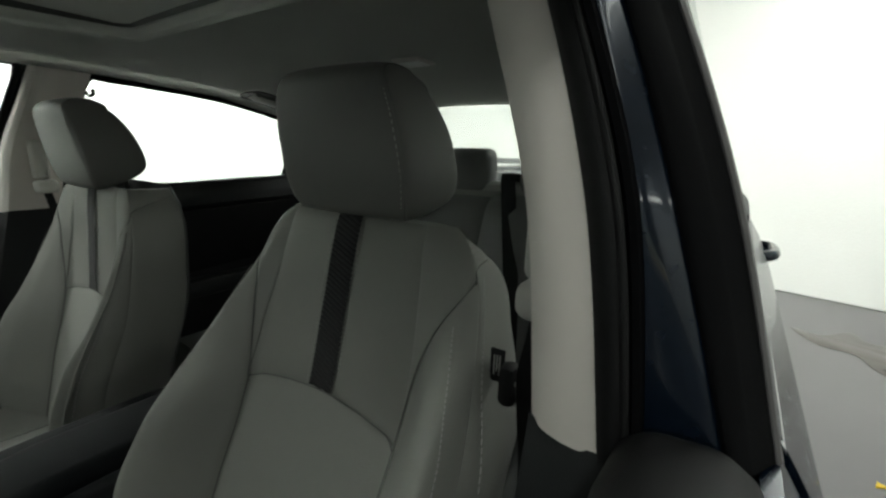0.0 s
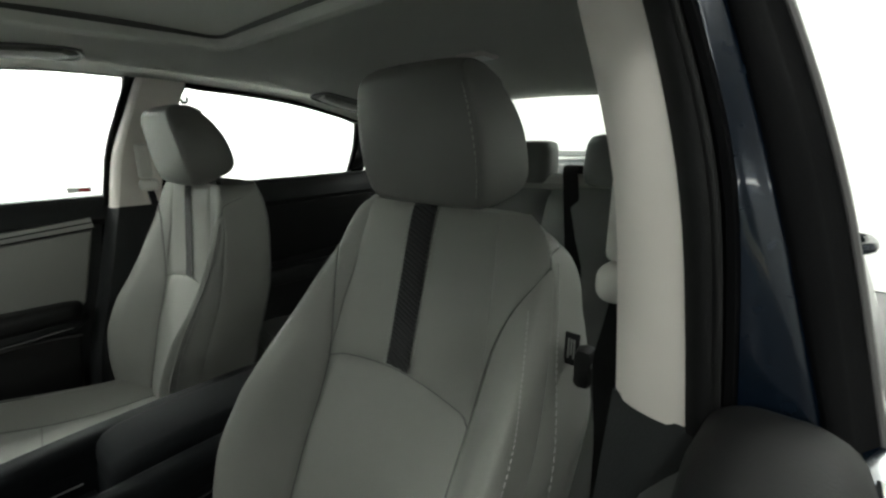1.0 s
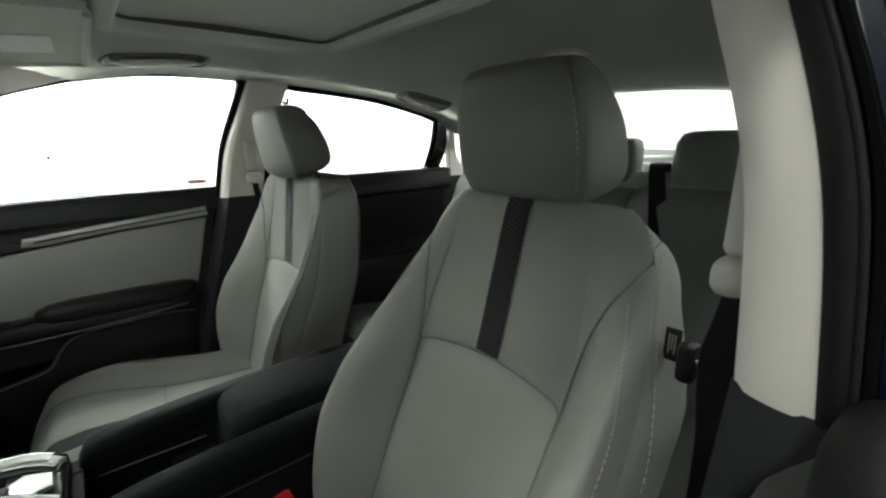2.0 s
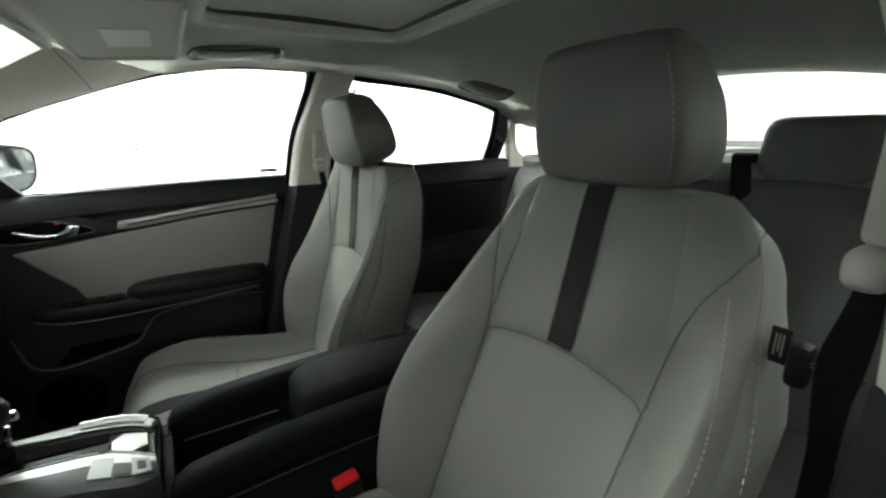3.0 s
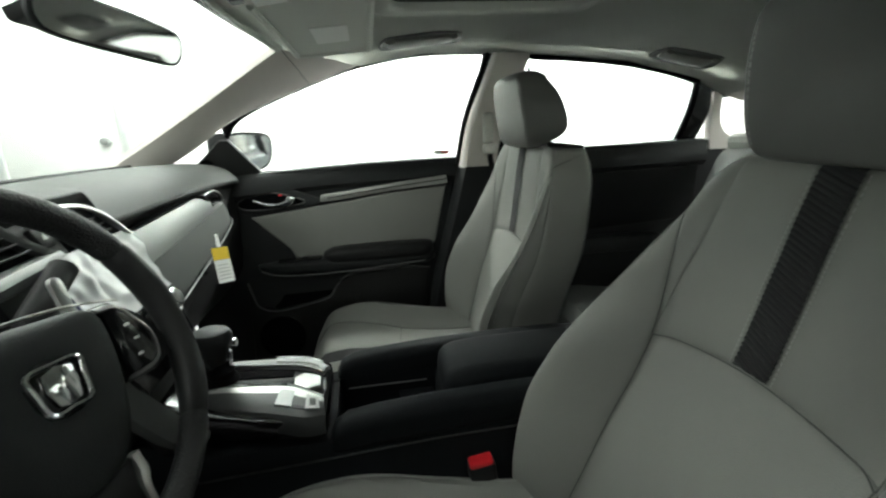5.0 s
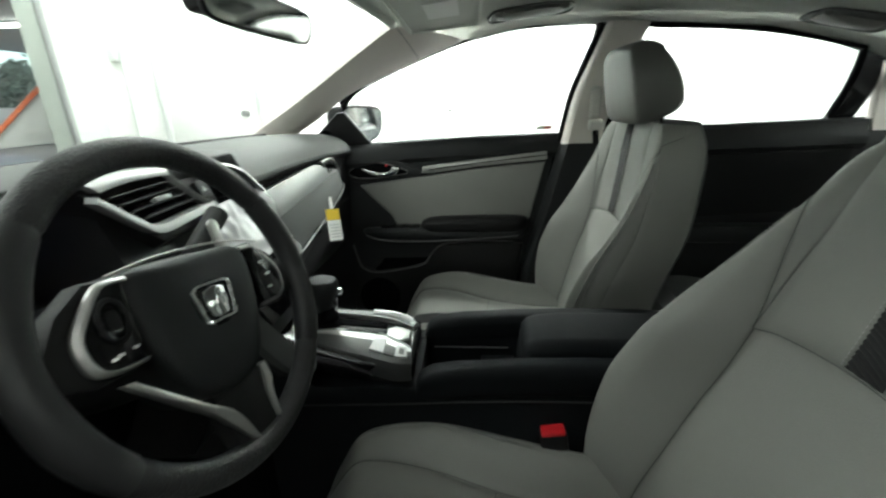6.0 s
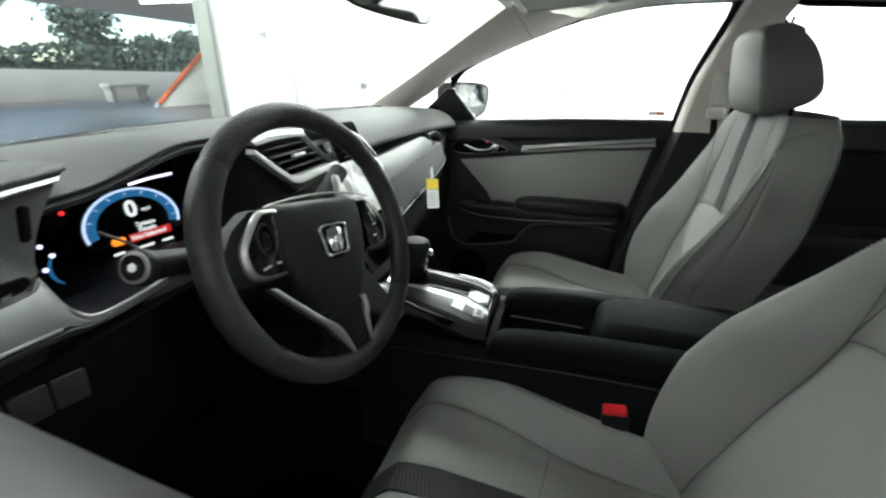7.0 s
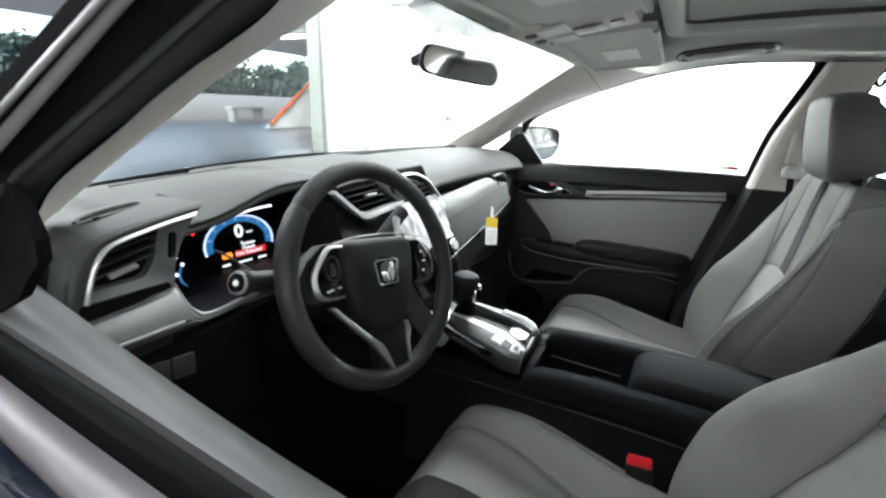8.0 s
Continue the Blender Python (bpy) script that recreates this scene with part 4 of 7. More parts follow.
    for e in (-1, 1):
        seam_line([(e * lerp_table(T_LOW, z), z) for z in (0.43, 0.52, 0.60, 0.68, 0.74, 0.80)])
        seam_line([(e * lerp_table(T_WING, z), z) for z in (0.80, 0.834, 0.868, 0.90, 0.93, 0.95, 0.965, 0.985, 1.0, 1.012)], 0.0008)
    return st


# the seats' leatherette, darkened: the shade under the roof is put into its colour
HEADREST = leather("shade_toned_headrest_leatherette", (0.14, 0.14, 0.133))
SEAM = mat("dark_seam", (0.10, 0.10, 0.096), 0.8, vary=0.1, bump=0.0)
HATCH = mat("black_woven_strip", (0.024, 0.024, 0.025), 0.75, spec=0.3, vary=0.2, bump=0.4, grain=1500)
seat("driver_seat", -0.347, -1, "grey leatherette driver seat with a black woven stripe")
seat("passenger_seat", 0.37, 1, "grey leatherette passenger seat with a black woven stripe", -0.032, -0.027, 0.15, 1.04, 0.014)


# ---- doors ----
BELT_PAD = mat("dark_grey_moulded_pad", (0.05, 0.05, 0.051), 0.6, vary=0.06, scale=20, bump=0.06, grain=1500)
BLANK_GREY = mat("dull_grey_strip", (0.09, 0.087, 0.088), 0.5, vary=0.08, bump=0.1, grain=800)
BELT_GREY = mat("satin_grey_belt_strip", (0.15, 0.138, 0.145), 0.42, 0.4, vary=0.15, scale=30, bump=0.1)


def door(name, s, label):
    """A front door; s = 1 on the passenger side, -1 on the driver side."""
    d = thing(name, (0.72 * s, 0.4, 0.22), label, "car door", "front doors")
    P = lambda x: (lambda a, b, h: ((x - h) * s, a, b))
    # shell with the rounded belt edge
    def belt(y):
        return lin([(0.0, 0.974), (0.3, 0.966), (0.65, 0.945), (0.86, 0.925)], y)

    def inner(u, v):
        y0, y1 = 0.005 + 0.13 * max(0, (0.93 - 0.55 * (1 - v) * 1.3) < 0.93) * (1 - v), 0.88
        y = y0 + (y1 - y0) * u
        zt = belt(y)
        z = 0.27 + (zt - 0.27) * v
        bow = 0.722 - 0.012 * math.sin(math.pi * min(1, v * 1.02)) - 0.045 * max(0, y - 0.62)
        return (bow * s, y, z)
    part("inner_panel", slab(inner, 20, 16, ((0.03 if s > 0 else 0.010) * s, 0, 0)), SOFT, d, "black moulded door lining")
    xf = lambda y: 0.712 - 0.09 * max(0, y - 0.5)
    top = [(0.0, 0.972), (0.25, 0.966), (0.5, 0.954), (0.70, 0.938), (0.86, 0.922)]
    part("upper_trim", band([(s * (xf(y) - 0.008), y, z - 0.055) for y, z in top], [(s * (xf(y) + (0.028 if s > 0 else 0.016)), y, z + (0.004 if s > 0 else -0.012)) for y, z in top], (0.02 if s > 0 else 0.004, 0, -0.02), 20, 8, 0.012 if s > 0 else 0.004), SOFT, d, "black soft upper door trim")
    # silver strip, tapering to the front
    part("silver_strip", plate([(0.04, 0.894), (0.25, 0.874), (0.42, 0.852), (0.455, 0.852), (0.45, 0.873), (0.25, 0.898), (0.045, 0.921)], P(0.714), 0.014, 0.004), SILVER, d, "satin silver strip")
    part("strip_groove", tube([(s * 0.6995, 0.045, 0.908), (s * 0.6995, 0.25, 0.886), (s * 0.6995, 0.43, 0.863)], 0.0018, 6, 20), BLACK, d)
    part("insert", plate([(0.045, 0.888), (0.25, 0.868), (0.44, 0.842), (0.62, 0.818), (0.668, 0.811), (0.652, 0.795), (0.63, 0.77), (0.595, 0.735), (0.565, 0.705), (0.548, 0.672), (0.3, 0.66), (0.11, 0.66), (0.085, 0.70)], P(0.714), 0.010, 0.006, 3), LEATHER, d, "grey leatherette door insert")
    lens = [(0.43, 0.848), (0.48, 0.872), (0.53, 0.893), (0.575, 0.906), (0.62, 0.911), (0.675, 0.898), (0.73, 0.872), (0.745, 0.852), (0.73, 0.832), (0.67, 0.822), (0.60, 0.828), (0.52, 0.838)]
    part("handle_bezel", plate(lens, P(0.713), 0.010, 0.004, smooth_n=3), SOFT, d, "black handle surround")
    cup = [(0.50, 0.856), (0.55, 0.878), (0.60, 0.889), (0.65, 0.884), (0.69, 0.868), (0.70, 0.850), (0.67, 0.837), (0.61, 0.837), (0.55, 0.844)]
    part("handle_rim", tube([P(0.7022)(y, z, 0) for y, z in cup], 0.0022, 8, closed=True), BLANK_GREY, d)
    part("handle_cup", plate(cup, P(0.7031), 0.0015, 0, smooth_n=3), RUBBER, d, "black handle recess")
    part("door_handle", plate([(0.525, 0.872), (0.54, 0.85), (0.58, 0.842), (0.62, 0.848), (0.652, 0.866), (0.648, 0.872), (0.61, 0.86), (0.575, 0.858), (0.558, 0.866), (0.548, 0.878)], P(0.699), 0.018, 0.004, smooth_n=2), CHROME, d, "chrome inner door handle")
    part("lock_mark", plate(roundrect(0.010, 0.005, 0.002), lambda a, b, h: P(0.7005)(a + 0.572, b + 0.880, h), 0.001, 0), RED, d, "small red lock mark")
    # arm rest: a rounded pad behind, a lower switch shelf before it, a bright lower lip
    def ledge(rows):
        out = []
        for y, w, zt, zb in rows:
            zc, h = (zt + zb) / 2, zt - zb
            out.append([(s * (0.722 - w / 2 + a), y, zc + c) for a, c in roundrect(w, h, min(w, h) * 0.42, 5)])
        return loft(out)
    part("armrest_shelf", ledge(((0.09, 0.03, 0.668, 0.642), (0.12, 0.060, 0.674, 0.632), (0.25, 0.070, 0.674, 0.628), (0.42, 0.066, 0.672, 0.624), (0.55, 0.056, 0.668, 0.622), (0.62, 0.044, 0.664, 0.624), (0.655, 0.030, 0.660, 0.632), (0.668, 0.016, 0.656, 0.642))), SOFT, d, "black armrest body", sharp=60)
    part("armrest_pad", ledge(((0.096, 0.030, 0.696, 0.664), (0.105, 0.050, 0.704, 0.658), (0.13, 0.066, 0.708, 0.655), (0.25, 0.074, 0.709, 0.653), (0.38, 0.072, 0.706, 0.652), (0.43, 0.066, 0.700, 0.653), (0.452, 0.052, 0.690, 0.657), (0.46, 0.034, 0.681, 0.663))), BLACK, d, "black padded armrest", sharp=60)
    part("switch_panel", plate([(0.465, 0.664), (0.60, 0.672), (0.60, 0.700), (0.465, 0.700)], lambda a, b, h: (s * (b + 0.004), a, 0.6725 - (a - 0.465) * 0.035 + h), 0.004, 0.002), GLOSS, d, "glossy black switch panel")
    part("window_switch", plate(roundrect(0.026, 0.012, 0.003), lambda a, b, h: (s * (0.688 + b), 0.515 + a, 0.675 - 0.05 * 0.035 + h), 0.006, 0.002), BLACK, d, "black window switch")
    part("pull_line", tube([(s * 0.682, 0.655, 0.640), (s * 0.668, 0.60, 0.627), (s * 0.655, 0.50, 0.626), (s * 0.650, 0.40, 0.630), (s * 0.647, 0.25, 0.640), (s * 0.652, 0.13, 0.648)], 0.0024, 6, 40), BLANK_GREY, d)
    # map pocket: hollow above, proud lower panel below its rim
    pk = [(0.705, 0.60), (0.695, 0.557), (0.678, 0.514), (0.625, 0.496), (0.52, 0.512), (0.455, 0.530), (0.425, 0.572), (0.385, 0.603), (0.28, 0.616), (0.18, 0.618), (0.11, 0.610)]
    part("pocket_hollow", plate([(0.71, 0.625), (0.70, 0.50), (0.62, 0.48), (0.45, 0.515), (0.38, 0.60), (0.12, 0.615), (0.12, 0.63)], P(0.7135), 0.003, 0), RUBBER, d, "black pocket hollow")
    part("map_pocket", plate(pk + [(0.13, 0.45), (0.19, 0.32), (0.72, 0.32)], P(0.716), 0.024, 0.006), BLACK, d, "black moulded map pocket", sharp=60)
    part("pocket_rim", tube([(s * 0.6925, y, z) for y, z in pk], 0.0032, 8, 60), BLANK_GREY, d)
    part("speaker_grille", disc((s * 0.694, 0.62, 0.40), (s, 0, 0), 0.075, 0.012), RUBBER, d)
    # mirror sail with tweeter
    sail = [(0.62, 0.945), (0.875, 0.922), (0.80, 0.985), (0.725, 1.05), (0.70, 1.05)] if s > 0 else [(0.495, 1.056), (0.499, 1.042), (0.520, 1.028), (0.545, 1.008), (0.60, 0.982), (0.74, 0.955), (0.70, 1.02), (0.60, 1.10), (0.53, 1.118), (0.505, 1.078)]
    part("mirror_sail", plate(sail, lambda a, b, h: (s * ((0.738 - 0.27 * (b - 1.0) if s > 0 else 0.739) - h), a, b), 0.02 if s > 0 else 0.008, 0.008 if s > 0 else 0.003), BLACK if s > 0 else RUBBER, d, "black mirror corner cover")
    tw = (s * (0.722 + (0 if s > 0 else 0.022)), 0.775 if s > 0 else 0.66, 0.972)
    part("tweeter", disc(tw, (s, 0, 0.27), 0.022, 0.012), RUBBER, d, "round black tweeter grille")
    # painted frame and rubber run round the window
    y_hinge = [(gx(lin(ZE, y)) + 0.012, y, lin(ZE, y)) for y in (-0.03, 0.11, 0.29, 0.477, 0.657)]
    if s > 0:
        rise = y_hinge + [(0.742, 0.72, 1.05)]
    else:
        rise = y_hinge[:3] + [(0.665, 0.44, 1.197), (0.672, 0.55, 1.12), (0.70, 0.63, 1.05)]
    part("window_run", tube([((x + (0.022 if s > 0 else 0.008)) * s, y, z + (0.006 if s > 0 else -0.001)) for x, y, z in rise], 0.006, 8, 40), RUBBER, d, "black rubber window run")
    rise = rise if s > 0 else y_hinge[:3]
    part("frame_top", band([((x + 0.016) * s, y, z + 0.006) for x, y, z in rise], [((x + 0.022) * s, y + 0.01, z + 0.03) for x, y, z in rise], (0.012 * s, 0, 0.0), 30, 3), PAINT, d, "dark blue window frame")
    if s < 0:
        # front sash of the lowered window: seal, lips and silver-drawn edge in one slope
        def sash(low, high):
            low, high = Vector(low), Vector(high)
            d = (high - low).normalized()
            return [low - d * 0.17, low - d * 0.08, low, low.lerp(high, 0.5), high, high + d * 0.05]
        e_trim, e_line = sash((-0.722, 0.485, 1.094), (-0.690, 0.379, 1.160)), sash((-0.730, 0.489, 1.100), (-0.698, 0.378, 1.171))
        e_in, e_out = sash((-0.737, 0.490, 1.108), (-0.715, 0.403, 1.169)), sash((-0.741, 0.491, 1.113), (-0.720, 0.410, 1.168))
        e_s1, e_s2 = sash((-0.742, 0.483, 1.122), (-0.723, 0.414, 1.168)), sash((-0.742, 0.476, 1.130), (-0.727, 0.419, 1.168))
        e_trim[0], e_trim[1] = e_trim[0] + Vector((0.045, 0, 0.01)), e_trim[1] + Vector((0.020, 0, 0.004))
        part("frame_seal", band(e_trim, e_line, (0.0, 0.02, 0.01), 24, 6, 0.004), SEAL, d, "black rubber front frame seal")
        part("frame_lip", tube(e_line, 0.0022, 8, 30), SOFT, d)
        part("frame_channel", band([p + Vector((0.001, 0.004, 0.002)) for p in e_line], [p + Vector((0.001, 0.004, 0.002)) for p in e_in], (0.0, 0.02, 0.01), 24, 4), RUBBER, d, "black window channel")
        part("frame_strip", band([p.lerp(q, 0.25) for p, q in zip(e_in, e_out)], e_out, (0, 0.006, 0.002), 24, 4, 0.001), BLANK_GREY, d, "dull grey frame strip")
        part("frame_gap", band([p + Vector((0, 0.004, 0)) for p in e_out], [p + Vector((0, 0.004, 0)) for p in e_s1], (0, 0.015, 0.005), 24, 3), RUBBER, d)
        # silver line in place of the white reflection on the painted edge
        part("frame_front", tube([p.lerp(q, 0.12) for p, q in zip(e_s1, e_s2)], 0.0016, 8, 30), SILVER, d, "thin frame edge, its white reflection put in as silver")
    part("frame_rear", band(pillar(B_BLUE_1, s), pillar(B_BLUE_2, s), (0.01 * s, -0.02, 0), 20, 6, 0.003), PAINT, d, "dark blue glossy window frame")
    part("frame_groove", tube(pillar([(x - 0.004, y - 0.002, z) for x, y, z in B_BLUE_1], s), 0.004, 6, 20, up=(0, 1, 0)), RUBBER, d)
    part("rear_run", band(pillar(B_BLUE_2, s), pillar(B_RUN, s), (0.004 * s, -0.02, 0), 20, 8, 0.007), RUBBER, d, "black rubber window run")
    part("pillar_cover", band(pillar(B_RUN, s), pillar(B_EXT, s), (0.0, -0.03, 0), 20, 3), RUBBER, d, "black outer pillar cover")
    part("cover_edge", tube(pillar(B_EXT, s), 0.0028, 8, 24, up=(0, 1, 0)), BLANK_GREY, d, "dull grey outer edge")
    # belt: corner cap, slot, outer strip, bright strip
    bt = lambda x, dz: [(s * (x - 0.03 * max(0, y - 0.45)), y, lin(top, y) + dz) for y in (0.0, 0.25, 0.5, 0.70, 0.82)]
    if s < 0:
        part("belt_pad", band([(-0.684, 0.03, 0.912), (-0.69, 0.33, 0.925), (-0.692, 0.52, 0.947), (-0.688, 0.70, 0.966), (-0.68, 0.76, 0.96)], [(-0.738, 0.03, 0.968), (-0.738, 0.15, 0.976), (-0.738, 0.33, 0.977), (-0.737, 0.52, 0.976), (-0.735, 0.68, 0.97), (-0.732, 0.76, 0.955)], (0.004, 0, -0.016), 30, 16, 0.013), BELT_PAD, d, "dark grey rounded door top pad")
    part("belt_slot", band(bt(0.736, -0.022), bt(0.754, -0.026), (0, 0, -0.004), 20, 3), RUBBER, d, "black window slot")
    part("belt_outer_strip", band(bt(0.752, -0.005), bt(0.774, -0.013), (0, 0, -0.02), 20, 6, 0.004), BELT_GREY, d, "dull grey outer belt strip")
    part("bright_strip", band(bt(0.777, -0.015), bt(0.783, -0.019), (0, 0, -0.01), 20, 4, 0.002), CHROME, d, "bright chrome belt strip")

    def skin(u, v):
        y = -0.06 + 1.0 * u
        z = 0.95 - 0.73 * v
        x = lin([(0, 0.785), (0.08, 0.82), (0.25, 0.865), (0.45, 0.885), (0.7, 0.885), (1, 0.84)], v)
        return (s * x, y, z - 0.02 * (y > 0.6) * (1 - v) * (y - 0.6) / 0.3)
    part("outer_skin", slab(skin, 12, 20, (-0.01 * s, 0, 0)), PAINT, d, "dark blue door skin")
    if s < 0:
        part("belt_corner_cap", loft([[(-0.741 + a, y, zt - 0.05 + c) for a, c in roundrect(w * 1.25, 0.10, w * 0.42, 6)] for y, w, zt in ((-0.012, 0.03, 0.960), (-0.006, 0.045, 0.972), (0.01, 0.055, 0.979), (0.05, 0.058, 0.982), (0.085, 0.055, 0.979), (0.11, 0.045, 0.973), (0.13, 0.03, 0.962))]), SEAL, d, "black rounded rear belt corner", sharp=60)
    if s > 0:
        g = part("window_pane", slab(lambda u, v: (gx(0.96 + 0.32 * v) + 0.004, 0.02 - 0.06 * v + (0.70 + 0.06 * v - 0.45 * v * v) * u, 0.955 + (lin(ZE, 0.02 - 0.06 * v + (0.76 - 0.45 * v * v) * u) - 0.955) * v), 14, 10, (0.004, 0, 0)), PANE, d, "closed clear side window")
        g.visible_shadow = False
        tag = part("window_sticker", box(0.741, 0.743, 0.025, 0.075, 0.985, 0.997, 0), WHITE_PAPER, d, "small pale sticker with red print")
        part("print_bar", box(0.739, 0.7405, 0.03, 0.052, 0.988, 0.994, 0), RED, tag)
    return d


def side_mirror(s):
    m = thing("side_mirror", (0.86 * s, 0.74, 0.93), "black door mirror with a silvered glass", "car mirror", "door mirrors")
    c = Vector((0.947 * s, 0.699, 0.998))
    shell = [(-0.074, 0.062), (-0.035, 0.066), (0.006, 0.066), (0.045, 0.062), (0.068, 0.054), (0.076, 0.034), (0.073, -0.009), (0.062, -0.034), (0.043, -0.051), (0.005, -0.062), (-0.037, -0.065), (-0.066, -0.060), (-0.077, -0.044), (-0.080, 0.0), (-0.079, 0.045)]
    shell = [tuple(poly_at([(p, q, 0) for p, q in shell + shell[:1]], i / 60)[:2]) for i in range(60)]
    turn = Matrix.Translation(c) @ Matrix.Rotation(radians(-47 * s), 4, "Z")
    bm = loft([[turn @ Vector(((px * sc + shift) * s, dy, pz * sc)) for px, pz in shell] for dy, sc, shift in ((-0.006, 1.0, 0.0), (-0.008, 1.05, 0.0), (0.0, 1.10, -0.002), (0.025, 1.12, -0.012), (0.055, 1.02, -0.030), (0.080, 0.80, -0.045), (0.095, 0.45, -0.055))])
    part("housing", bm, BLACK, m, "black mirror housing", sharp=60)
    part("mirror_glass", plate([(x * s * 0.955, z * 0.95) for x, z in shell], lambda a, b, h: turn @ Vector((a, -0.0065 - h, b)), 0.002, 0.0), MIRROR, m, "silvered mirror glass")
    part("foot", tube([(0.79 * s, 0.765, 0.945), (0.83 * s, 0.755, 0.95), (0.88 * s, 0.74, 0.955)], 0.022, 8), BLACK, m)


door("passenger_door", 1, "closed passenger door with grey insert and silver strip")
door("driver_door", -1, "closed driver door with its window lowered")
side_mirror(1)


def rear_door(s):
    d = thing("rear_door", (0.72 * s, -0.5, 0.25), "closed rear door with black lining and clear window", "car door", "rear doors")
    P = lambda x: (lambda a, b, h: ((x - h) * s, a, b))
    part("inner_panel", slab(lambda u, v: (s * (0.722 - 0.01 * math.sin(math.pi * v)), -0.10 - 0.84 * u, 0.25 + (0.985 + 0.02 * u - 0.25) * v), 10, 10, (0.03 * s, 0, 0)), SOFT, d, "black moulded door lining")
    part("upper_trim", band([(s * 0.70, y, 0.905 + 0.03 * (-y)) for y in (-0.1, -0.5, -0.93)], [(s * 0.735, y, 0.978 + 0.035 * (-y)) for y in (-0.1, -0.5, -0.93)], (0.02 * s, 0, -0.02), 12, 6, 0.01), SOFT, d, "black soft upper door trim")
    part("insert", plate([(-0.14, 0.89), (-0.9, 0.92), (-0.9, 0.72), (-0.14, 0.68)], P(0.714), 0.010, 0.006, 3), SEAL, d, "dark grey door insert")
    part("armrest", box(min(s * 0.65, s * 0.715), max(s * 0.65, s * 0.715), -0.75, -0.2, 0.62, 0.68, 0.015), SOFT, d, "black padded armrest")
    wr = [(s * (gx(z) - 0.008), y, z) for y, z in ((-0.15, 0.985), (-0.17, 1.12), (-0.20, 1.262), (-0.264, 1.273), (-0.544, 1.256), (-0.80, 1.21), (-0.83, 1.19), (-0.835, 1.1), (-0.82, 1.012))]
    part("window_run", tube(wr, 0.010, 8, 60), RUBBER, d, "black rubber window run")
    part("frame_rear", band([(s * (gx(z) - (0.0 if s > 0 else 0.05)), y, z) for y, z in ((-0.825, 1.0), (-0.842, 1.1), (-0.838, 1.205))], [(s * (gx(z) + (0.004 if s > 0 else -0.05)), y, z) for y, z in ((-0.90, 0.99), (-0.925, 1.1), (-0.90, 1.195))], (0.02 * s, 0, 0), 10, 3), GLOSS, d, "black window divider")
    part("outer_skin", slab(lambda u, v: (s * lin([(0, 0.785), (0.08, 0.82), (0.25, 0.865), (0.45, 0.885), (0.7, 0.885), (1, 0.84)], v), -0.075 - 0.9 * u, 0.955 + 0.03 * u - 0.73 * v), 10, 20, (-0.01 * s, 0, 0)), PAINT, d, "dark blue door skin")
    part("bright_strip", band([(s * 0.776, y, 0.955 - 0.03 * y) for y in (-0.07, -0.4, -0.95)], [(s * 0.79, y, 0.945 - 0.03 * y) for y in (-0.07, -0.4, -0.95)], (0, 0, -0.01), 10, 3, 0.003), CHROME, d, "bright chrome belt strip")
    part("frame_front", band([(s * x, y, z) for x, y, z in ((0.784, -0.058, 0.95), (0.746, -0.06, 1.087), (0.702, -0.06, 1.2), (0.66, -0.064, 1.28))], [(s * x, y, z) for x, y, z in ((0.786, -0.15, 0.96), (0.744, -0.16, 1.087), (0.696, -0.175, 1.2), (0.652, -0.19, 1.28))], (-0.015 * s, 0, 0), 16, 3), PAINT, d, "dark blue window frame")
    part("door_handle", tube([(s * 0.80, -0.89, 0.915), (s * 0.832, -0.91, 0.917), (s * 0.838, -0.97, 0.918), (s * 0.832, -1.03, 0.917), (s * 0.80, -1.05, 0.915)], 0.012, 10), PAINT, d, "dark blue outer door handle")
    g = part("window_pane", slab(lambda u, v: (s * (gx(0.985 + 0.285 * v) + 0.002), -0.15 - 0.04 * v - (0.68 - 0.02 * v) * u, 0.98 + (lin(ZE, -0.19 - 0.65 * u) - 0.98) * v), 12, 8, (0.004 * s, 0, 0)), PANE, d, "closed clear side window")
    g.visible_shadow = False
    return d


for s in (1, -1):
    rear_door(s)
    part("rear_wing", slab(lambda u, v: (s * (lin([(0, 0.74), (0.1, 0.80), (0.25, 0.85), (0.45, 0.88), (0.7, 0.88), (1, 0.83)], v) - 0.10 * u * u), -0.985 - 1.15 * u, 0.99 + 0.02 * u - 0.74 * v), 14, 16, (-0.01 * s, 0, 0)), PAINT, car, "dark blue rear wing")
part("boot_lid", slab(lambda u, v: ((2 * u - 1) * (0.70 - 0.06 * v), -1.64 - 0.48 * v, 1.025 + 0.03 * v - 0.04 * abs(2 * u - 1) ** 3), 12, 8, (0, 0, -0.02)), PAINT, car, "dark blue boot lid")
part("spoiler", loft([[((2 * u - 1) * 0.62, -2.06 + dy, 1.075 + dz) for dy, dz in ((0.05, -0.012), (0.02, 0.008), (-0.04, 0.012), (-0.06, -0.004), (-0.02, -0.02))] for u in [k / 12 for k in range(13)]]), BRUSHED, car, "pale boot spoiler")
